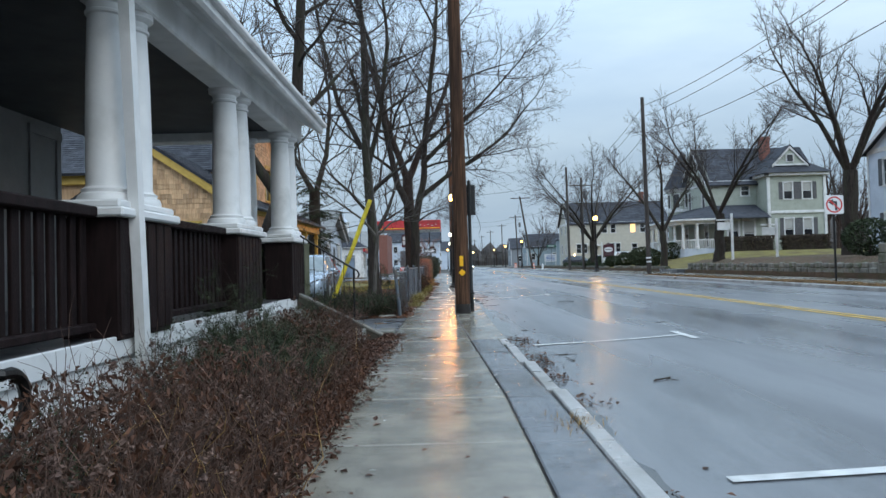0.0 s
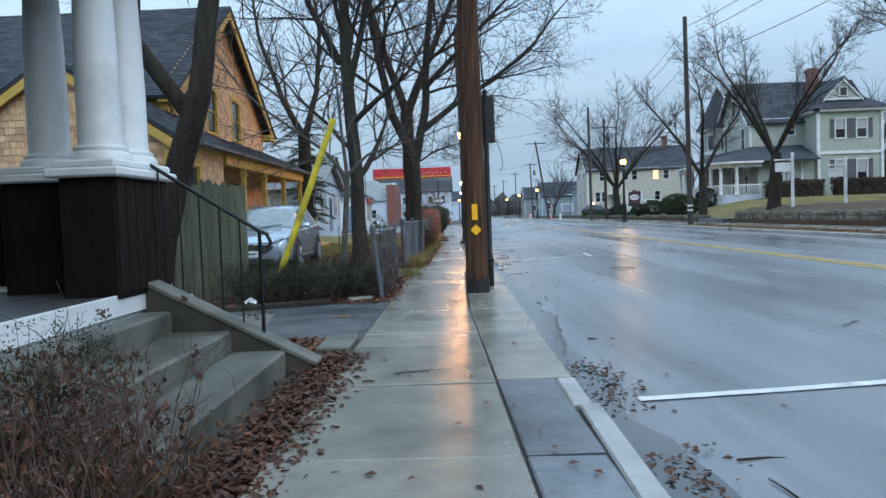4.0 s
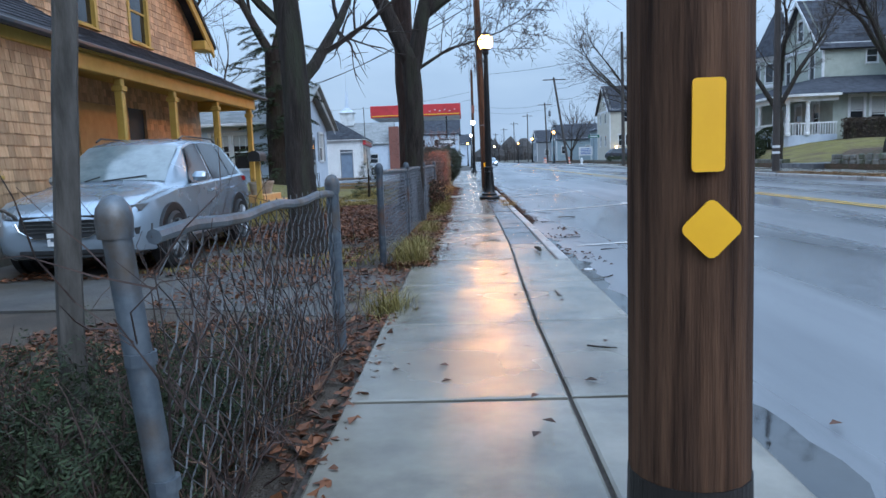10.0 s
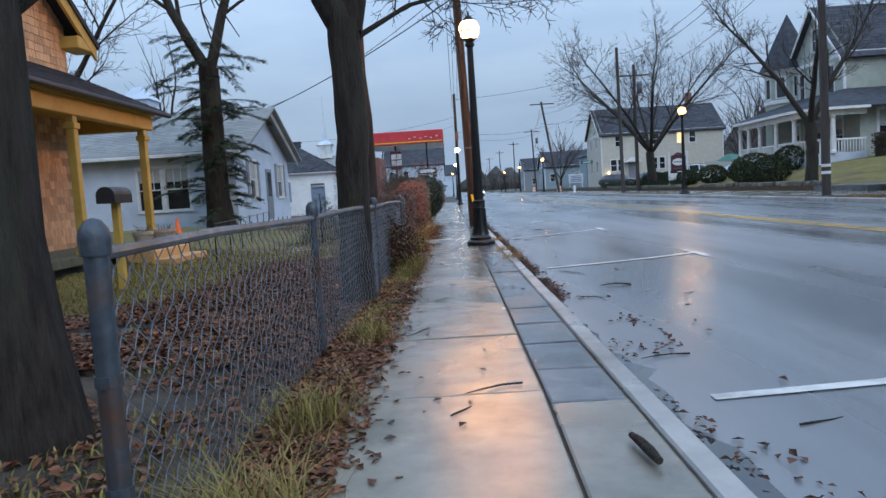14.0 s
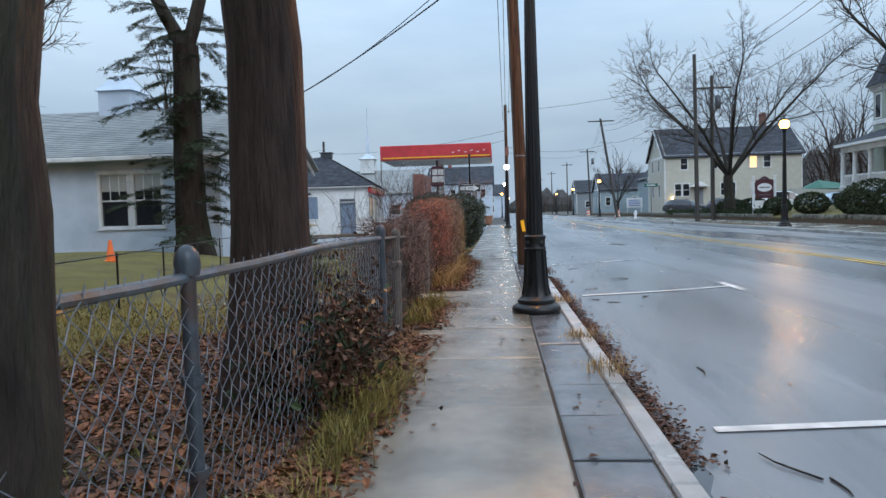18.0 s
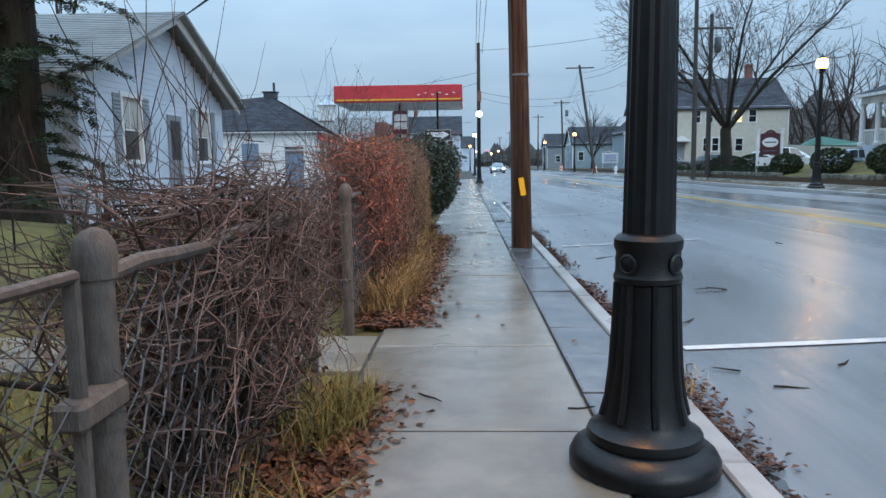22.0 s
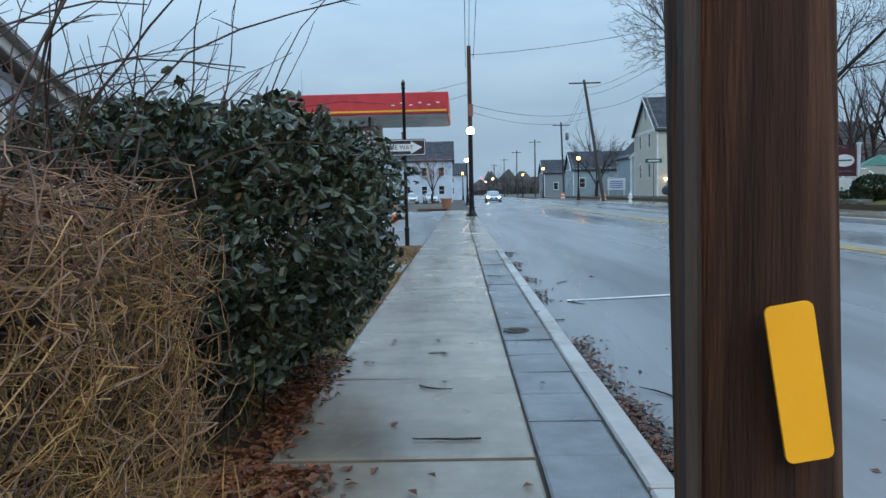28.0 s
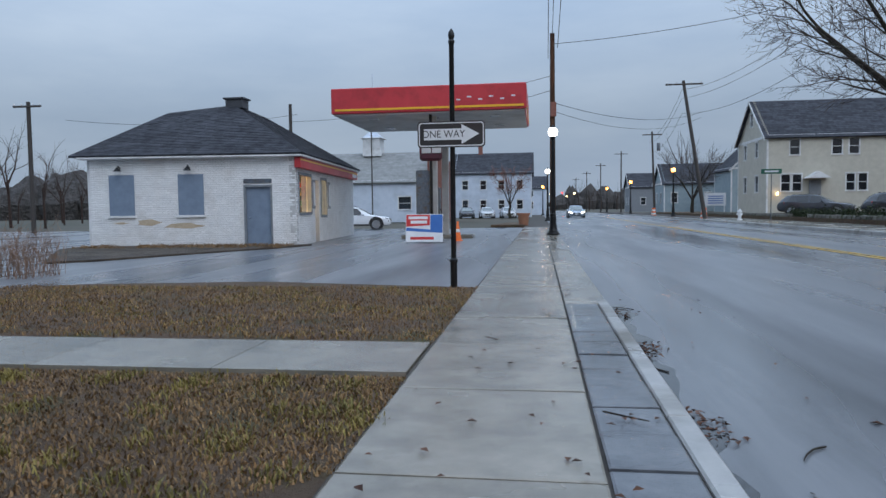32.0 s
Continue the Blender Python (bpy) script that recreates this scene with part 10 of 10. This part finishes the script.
for k in range(60):
    a = rg.uniform(-1.2, 1.4)
    p0 = Vector((-1.4 + 0.8 * math.cos(a), 45.8 + 1.1 * math.sin(a), rg.uniform(0.6, 1.5)))
    bp3 = branch_path(p0, Vector((math.cos(a) * 0.5, math.sin(a) * 0.5, rg.uniform(0.0, 0.6))), rg.uniform(0.18, 0.34), 4, 0.2, 0.0, rg)
    sp.tube(bp3, [0.004, 0.004, 0.003, 0.003, 0.002], 4, cap=False)
    lv += [tuple(bp3[rg.randint(1, 4)] + Vector((rg.gauss(0, 0.025), rg.gauss(0, 0.025), rg.gauss(0, 0.02)))) for _ in range(12)]
spr = part("sprig", sp, M_twig_dark, ev)
spr["kind"] = "stuff"
part("foliage", leaf_cloud(lv, 0.033, RS, 0.16, long=2.0, oval=True), M_holly, spr)
av = thing("arching_vine", (-1.9, 44.8, -0.03), "long bare vines arching out of the hedge", "vine")
s2 = Shape()
for k in range(84):
    p0 = Vector((rg.uniform(-2.8, -1.1), rg.uniform(43.2, 46.0), rg.uniform(0.7, 1.2)))
    d = Vector((rg.uniform(-0.3, 0.75), rg.uniform(-0.3, 0.6), rg.uniform(0.7, 1.3)))
    bp3 = branch_path(p0, d, rg.uniform(0.9, 2.0), 8, 0.16, -0.13, rg)
    s2.tube(bp3, [0.006, 0.006, 0.005, 0.005, 0.004, 0.004, 0.003, 0.003, 0.002], 4, cap=False)
    for _ in range(3):
        q = bp3[rg.randint(3, 7)]
        s2.tube(branch_path(q, Vector((rg.uniform(-1, 1), rg.uniform(-1, 1), rg.uniform(-0.2, 0.8))), rg.uniform(0.12, 0.35), 3, 0.25, -0.05, rg), [0.003, 0.003, 0.002, 0.0015], 3, cap=False)
for k in range(46):
    p0 = Vector((rg.uniform(-3.2, -1.5), rg.uniform(45.4, 47.4), rg.uniform(1.1, 1.5)))
    bp3 = branch_path(p0, Vector((rg.uniform(-0.3, 0.7), rg.uniform(-0.4, 0.4), rg.uniform(0.8, 1.3))), rg.uniform(0.8, 1.7), 8, 0.16, -0.13, rg)
    s2.tube(bp3, [0.006, 0.006, 0.005, 0.005, 0.004, 0.004, 0.003, 0.003, 0.002], 4, cap=False)
part("stem_tangle", s2, M_twig_dark, av)
lb = thing("leafy_shrub", (-1.0, 31.3, -0.03), "low shrub of large curled dark leaves behind the wire fence", "shrub")
part("stem_tangle", stems(90, -1.4, -0.86, 30.7, 32.1, 0.62, rg, 0.004, 0.4, 4), M_twig_dark, lb)
part("foliage", leaf_cloud([(rg.gauss(-1.06, 0.18), rg.gauss(31.35, 0.38), abs(rg.gauss(0.34, 0.2))) for _ in range(4200)], 0.03, RS, 0.4, oval=True, hang=0.3), M_deadleaf, lb, "large curled brown leaves")
part("green_foliage", leaf_cloud([(rg.gauss(-1.08, 0.17), rg.gauss(31.3, 0.36), abs(rg.gauss(0.3, 0.18))) for _ in range(1500)], 0.032, RS, 0.3, oval=True, hang=0.3), M_yew, lb, "dark green ivy-like leaves")
part("pale_foliage", leaf_cloud([(rg.gauss(-1.0, 0.15), rg.gauss(31.4, 0.36), rg.uniform(0.45, 0.74)) for _ in range(50)], 0.03, RS, 0.4, oval=True), M_leaf_pale, lb, "few pale orange leaves")


def conifer(x, y, h, r, label, group="", seed=1, dens=2600):
    c = thing("conifer", (x, y, -0.03), label, "conifer", group)
    g2 = random.Random(seed)
    s = Shape()
    s.tube([(x, y, -0.05), (x, y, h * 0.95)], [0.04 * h, 0.008], 7)
    part("trunk", s, M_bark, c)
    tw = []
    for _ in range(dens // 3):
        z = h * (1 - math.sqrt(g2.random())) * 0.97 + 0.03
        rr = r * (1 - z / h) * (0.6 + 0.35 * g2.random()) + 0.01
        a = g2.uniform(0, 6.283)
        tw.append((Vector((x + rr * math.cos(a), y + rr * math.sin(a), z)), Vector((math.cos(a), math.sin(a), g2.uniform(-0.2, 0.8))), 0.14 * h * g2.uniform(0.6, 1.1)))
    part("foliage", sprays(tw, np.random.RandomState(seed), 0.03 * h, 14, 0.004 * h), M_yew, c)
    return c


conifer(-3.5, 39.0, 1.36, 0.62, "small cone-shaped evergreen in the front garden")
# the tree by the bungalow, wrapped in evergreen sprays
TX, TY = -8.25, 45.35
bare_tree((TX, TY, -0.05), [([(TX, TY, -0.05), (TX - 0.05, TY, 3.0), (TX, TY, 6.0)], 0.44, 0.34, 0),
                            ([(TX, TY, 5.8), (TX - 1.1, TY, 8.0), (TX - 2.1, TY - 0.2, 11)], 0.2, 0.1, 3.4),
                            ([(TX, TY, 5.8), (TX + 0.8, TY + 0.1, 8.4), (TX + 1.1, TY, 11.5)], 0.2, 0.1, 3.4)], 0.42, 31,
          "tall bare tree with evergreen growth round its trunk", levels=4)
iv = thing("evergreen_climber", (TX, TY, 0), "dark feathery evergreen sprays growing round a tree trunk", "climber")
ivs, tw = Shape(), []
for _ in range(120):
    a, z, L2 = rg.uniform(0, 6.283), rg.uniform(0.7, 7.0), rg.uniform(0.5, 2.0) * (1.0 if rg.random() < 0.6 else 0.5)
    d = Vector((math.cos(a), math.sin(a), rg.uniform(-0.1, 0.35)))
    bp3 = branch_path(Vector((TX + 0.3 * math.cos(a), TY + 0.3 * math.sin(a), z)), d, L2, 6, 0.12, -0.08, rg)
    ivs.tube(bp3, [0.014, 0.012, 0.01, 0.008, 0.007, 0.005, 0.003], 4, cap=False)
    for k in range(int(24 * L2) + 6):
        i = rg.randint(1, 5)
        q = bp3[i].lerp(bp3[i + 1], rg.random())
        ax = (bp3[i + 1] - bp3[i]).normalized()
        tw.append((q, ax * 0.7 + ax.cross(Vector((0, 0, 1))) * rg.choice((-1, 1)) * 0.8 + Vector((0, 0, rg.gauss(-0.1, 0.15))), rg.uniform(0.16, 0.36)))
part("foliage", sprays(tw, RS, 0.075, 9, 0.02), M_yew, iv)
part("stem_tangle", ivs, M_bark, iv)

br = thing("reed_clump", (-9.9, 60.2, -0.03), "clump of tall brown dead reeds beside the forecourt", "reeds")
part("stem_tangle", stems(160, -10.6, -9.3, 59.6, 60.9, 0.95, rg, 0.006, 0.3, 3, wob=0.14), M_twig_brown, br)

tuft = np.concatenate([np.stack([RS.normal(cx, 0.07, 90), RS.normal(cy, 0.09, 90), np.full(90, -0.02)], 1) for cx, cy in zip(RS.uniform(-6.5, -0.85, 85), 48.9 + 3.7 * RS.uniform(0, 1, 85) ** 0.6)])
single("lawn_tufts", blades(tuft, 0.05, RS, 0.005, 1.1), M_grass_green, "scattered green tufts in the brown turf", "grass", kind="stuff")
s = Shape()
s.tube([(0.70, 23.56, 0.03), (0.715, 23.45, 0.036), (0.725, 23.36, 0.034), (0.735, 23.25, 0.028)], [0.014, 0.022, 0.024, 0.017], 9)
single("fallen_log", s, M_bark, "short thick piece of dark wet wood lying on the slabs", "log", smooth=True)
s = Shape()
s.lathe(-8.1, 40.9, [(0.14, 0.4), (0.14, 0.46), (0.1, 0.47), (0.06, 0.7), (0.03, 0.88), (0.015, 0.89)], 16)
single("traffic_cone", s, M_orange, "small orange cone standing by the bungalow", "traffic cone", smooth=True)
lf = thing("low_wire_fence", (-5.2, 38, -0.03), "low thin black wire fence across the front garden", "fence")
fy = [33.5 + 1.9 * i for i in range(7)]
for i, y in enumerate(fy):
    s = Shape()
    s.tube([(-4.5 - 0.17 * (y - 33.5), y, -0.1), (-4.5 - 0.17 * (y - 33.5), y, 0.86)], 0.014, 6)
    part("post", s, M_iron, lf)
for z in (0.3, 0.84):
    s = Shape()
    s.tube([(-4.5 - 0.17 * (y - 33.5), y, z + 0.01 * math.sin(y * 3)) for y in fy], 0.009, 5)
    part("rail", s, M_iron, lf)

vn = thing("bare_vine", (-1.05, 17.8, -0.03), "leafless dark vines tangled through the chain-link fence", "vine")
part("stem_tangle", stems(70, -1.12, -0.95, 16.6, 18.9, 1.05, rg, 0.005, 0.9, 5, wob=0.4, hvar=(0.4, 1.15)), M_twig_dark, vn)
part("undergrowth", stems(40, -1.2, -0.98, 16.6, 18.9, 0.5, rg, 0.004, 1.1, 4, wob=0.4), M_twig_brown, vn)

litter("leaf_litter", 1800, -2.4, -1.12, 12.1, 12.98, -0.015, 0.04, "wet brown leaves between the steps and the drive", clump=-0.6)
litter("leaf_litter", 1500, -3.0, -0.8, 20.6, 23.2, -0.018, 0.036, "wet brown leaves strewn over the drive mouth", clump=-0.3)
litter("leaf_litter", 900, -6.0, -2.2, 13.0, 15.2, -0.015, 0.036, "brown leaves scattered over the gravel", clump=0.0)

p = np.stack([RS.normal(-0.76, 0.07, 700), RS.normal(30.6, 0.35, 700), np.full(700, -0.03)], 1)
single("grass_tuft", blades(p, 0.2, RS, 0.004, 0.9), M_grass_green, "yellow-green grass tuft at the fence foot", "grass", kind="stuff")


M_hedge_brown = mat("russet_hedge_leaves", (0.035, 0.026, 0.018), (0.085, 0.06, 0.04), 0.8, 0.95, scale=5, bump=0.0, per_piece=0.4)
# ---- clipped shrubs, trees and woods further off ----
def clipped(x, y, r, h, z, label, seed, m=None):
    c = thing("clipped_shrub", (x, y, z), label, "shrub", "clipped dark shrubs")
    g2 = random.Random(seed)
    s = Shape()
    s.tube([(x, y, z - 0.05), (x, y, z + h * 0.5)], 0.08, 6)
    part("stem", s, M_bark, c)
    p = []
    for _ in range(2600):
        v = Vector((g2.gauss(0, 1), g2.gauss(0, 1), g2.gauss(0, 1))).normalized()
        k = 0.86 + 0.16 * g2.random() + 0.06 * noise.noise((v.x * 3 + x, v.y * 3, v.z * 3))
        p.append((x + v.x * r * k, y + v.y * r * k, z + h / 2 + v.z * h / 2 * k))
    part("foliage", leaf_cloud(p, 0.075, np.random.RandomState(seed), 0.15, long=1.8), m or M_yew, c)


for i, (x, y, r, h) in enumerate(((16.9, 57.6, 1.0, 1.5), (17.0, 59.8, 1.3, 1.7), (17.3, 62.0, 0.9, 1.3), (17.2, 66.6, 0.9, 1.25), (17.0, 70.8, 0.8, 1.1), (17.4, 76.0, 1.0, 1.1), (17.6, 81.0, 1.1, 1.2), (18.4, 26.2, 1.2, 2.3), (17.8, 29.5, 1.0, 1.6), (20.2, 62.4, 0.9, 1.5))):
    clipped(x, y, r, h, rise(x, y) - 0.02, "dark clipped evergreen shrub on the far lawn", 50 + i)
hr = thing("trimmed_hedge", (16.2, 85, 0.42), "long low trimmed hedge above the far footway", "hedge")
part("foliage", leaf_cloud([(16.4 + rg.gauss(0, 0.18), rg.uniform(70, 96), 0.45 + abs(rg.gauss(0.2, 0.16))) for _ in range(6500)], 0.08, RS, 0.2), M_yew, hr)

for xa, xb in ((23.6, 27.9), (28.7, 32.6)):
    hr = thing("trimmed_hedge", ((xa + xb) / 2, 59.6, 1.6), "low brown-green hedge before the Victorian house", "hedge")
    part("foliage", leaf_cloud([(rg.uniform(xa, xb), 59.6 + rg.uniform(-0.5, 0.5), 1.55 + rg.random() ** 0.6 * 1.35) for _ in range(4200)], 0.09, RS, 0.2), M_hedge_brown, hr)
    s = Shape()
    s.box(xa + 0.1, xb - 0.1, 59.25, 59.95, 1.4, 2.7, 0.1)
    part("branchwork", s, M_bark, hr)


def far_tree(x, y, h, r, seed, label, z=0.4, fork=0.3, levels=5, spread=0.5, kids=(3, 4, 4, 3), m=None, tip=0.010, sway=0.0, limbs=0):
    g2 = random.Random(seed)
    f = h * fork
    st2 = [([(x, y, z - 0.1), (x + g2.uniform(-0.1, 0.1), y, z + f * 0.5), (x + g2.uniform(-0.15, 0.15), y, z + f)], r, r * 0.8, 0)]
    n = limbs or g2.randint(3, 4)
    for k in range(n):
        a = 2 * math.pi * k / n + g2.uniform(-0.5, 0.5)
        e = Vector((math.cos(a), math.sin(a), 0)) * h * spread * 0.3
        st2.append(([(x, y, z + f * 0.95), (x + e.x * 0.5 + sway * 0.4, y + e.y * 0.5, z + f + h * 0.22), (x + e.x + sway, y + e.y, z + f + h * 0.4)], r * (0.5 if not limbs else 0.36), r * (0.25 if not limbs else 0.16), h * 0.2))
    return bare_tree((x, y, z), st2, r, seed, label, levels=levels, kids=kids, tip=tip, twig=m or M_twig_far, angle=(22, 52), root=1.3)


far_tree(16.8, 79.0, 13.5, 0.4, 101, "great spreading bare tree behind the street sign", fork=0.22, spread=1.2, kids=(3, 4, 4, 3), tip=0.012, limbs=8)
far_tree(20.0, 34.5, 11.0, 0.42, 102, "large bare tree on the far lawn with heavy limbs", z=1.05, fork=0.38, spread=0.7, kids=(3, 4, 4, 3), limbs=5)
far_tree(16.4, 52.6, 9.5, 0.28, 103, "bare tree before the Victorian porch", fork=0.3, spread=0.9)
far_tree(16.9, 43.2, 9.5, 0.32, 106, "forked bare tree beside the low stone wall", z=0.98, fork=0.3, spread=0.85, limbs=5)
far_tree(17.5, 131, 7.5, 0.22, 107, "round bare street tree before the blue house", z=0.1, fork=0.25, spread=0.9)
far_tree(-3.6, 138, 6.5, 0.18, 108, "small reddish bare tree before a white house", z=0.0, fork=0.25, spread=0.7, m=M_twig_red)
far_tree(-13.5, 44.0, 11.0, 0.25, 110, "bare garden tree behind the cottage", z=-0.05, fork=0.3, spread=0.8)
far_tree(-21, 20, 12, 0.3, 111, "bare tree behind the shingled house", z=-0.05)

# grey winter woods behind the far lots and at the end of the street
def wood(name, count, x0, x1, y0, y1, h, seed, label, z=0.2, keep_road=True):
    g2 = random.Random(seed)
    thick, thin = Shape(), Shape()
    o = dict(levels=4, kids=(2, 3, 3, 3), angle=(18, 48), short=(0.5, 0.75), wob=0.1, lift=0.06, tip=0.016)
    for _ in range(count):
        x, y = g2.uniform(x0, x1), g2.uniform(y0, y1)
        if keep_road and -2 < x < 16:
            continue
        hh = h * g2.uniform(0.6, 1.15)
        d = Vector((g2.uniform(-0.08, 0.08), g2.uniform(-0.08, 0.08), 1))
        thick.tube([(x, y, z - 0.3), tuple(Vector((x, y, z)) + d * hh * 0.42)], [0.016 * hh, 0.011 * hh], 5, cap=False)
        for k in range(3):
            q = Vector((x, y, z)) + d * hh * g2.uniform(0.22, 0.42)
            sprout(thick, thin, q, d + Vector((g2.uniform(-0.6, 0.6), g2.uniform(-0.6, 0.6), 0.2)), hh * 0.34, 0.009 * hh, 2, g2, o)
    tagged(part(name, thick, M_bark_red), label, "wood", kind="stuff")
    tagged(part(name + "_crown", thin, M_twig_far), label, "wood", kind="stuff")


wood("wood", 64, 33, 72, 80, 125, 15, 61, "grey bare wood behind the far lots")
wood("wood", 46, 40, 70, 15, 60, 12, 62, "grey bare wood behind the far houses")
wood("wood", 46, 24, 70, 130, 220, 13, 63, "grey bare wood beyond the cream house")
wood("wood", 40, -75, -30, 98, 170, 9, 64, "grey bare wood beyond the rear lot")
wood("wood", 60, -60, 60, 260, 420, 13, 65, "distant grey wood at the end of the street")
wood("wood", 30, -50, -16, 36, 62, 11, 66, "bare trees behind the gardens")


def treeline(name, y, x0, x1, h, seed, label):
    """A far ragged belt of woodland with depth, too far off to tell its trees apart."""
    g2 = random.Random(seed)
    s = Shape()
    x = x0
    while x < x1:
        w = g2.uniform(6, 14)
        if not (-4 < x - 0.0 < 14 and y < 700):
            hh = h * g2.uniform(0.6, 1.1)
            k = 7
            rings = []
            for f, rr in ((0, 0.8), (0.35, 1.0), (0.7, 0.8), (1.0, 0.25)):
                rings.append([(x + w * 0.6 * rr * math.cos(2 * math.pi * j / k) * g2.uniform(0.8, 1.2), y + w * 0.6 * rr * math.sin(2 * math.pi * j / k), -0.2 + hh * f * g2.uniform(0.9, 1.1)) for j in range(k)])
            s.loft(rings)
        x += w * 0.55
    single(name, s, M_treeline, label, "wood", kind="backdrop")


M_treeline = mat("far_woodland", (0.055, 0.052, 0.05), (0.10, 0.092, 0.088), 0.95, scale=0.6, fine=1.4, bump=1.0, depth=1.5)
treeline("treeline", 520, -420, 420, 15, 71, "far grey-brown woodland on the horizon")
treeline("treeline", 190, -260, -62, 11, 72, "grey-brown woodland beyond the rear lot")
treeline("treeline", 170, 62, 260, 13, 73, "grey-brown woodland behind the far houses")
treeline("treeline", 70, -200, -75, 10, 74, "grey-brown woodland behind the gardens")
treeline("treeline", 40, 80, 220, 12, 75, "grey-brown woodland behind the far houses")
treeline("treeline", -70, -160, 160, 14, 76, "grey-brown woodland behind the start of the street")
# lights down the street
for i, (x, y, z, m) in enumerate(((8.2, 300, 6.2, M_tail), (4.5, 330, 6.4, M_bulb), (10.5, 260, 5.2, M_bulb), (11.2, 340, 5.6, M_bulb), (-0.5, 300, 5.0, M_bulb))):
    lt = thing("far_street_light", (x, y, 0), "small far light on a thin mast down the street", "street light", "far street lights")
    s = Shape()
    s.tube([(x, y, -0.2), (x, y, z)], 0.08, 6)
    part("mast", s, M_iron, lt)
    s = Shape()
    s.lathe(x, y - 0.1, [(0.05, z), (0.28, z + 0.1), (0.28, z + 0.4), (0.05, z + 0.5)], 10)
    part("lamp", s, m, lt)
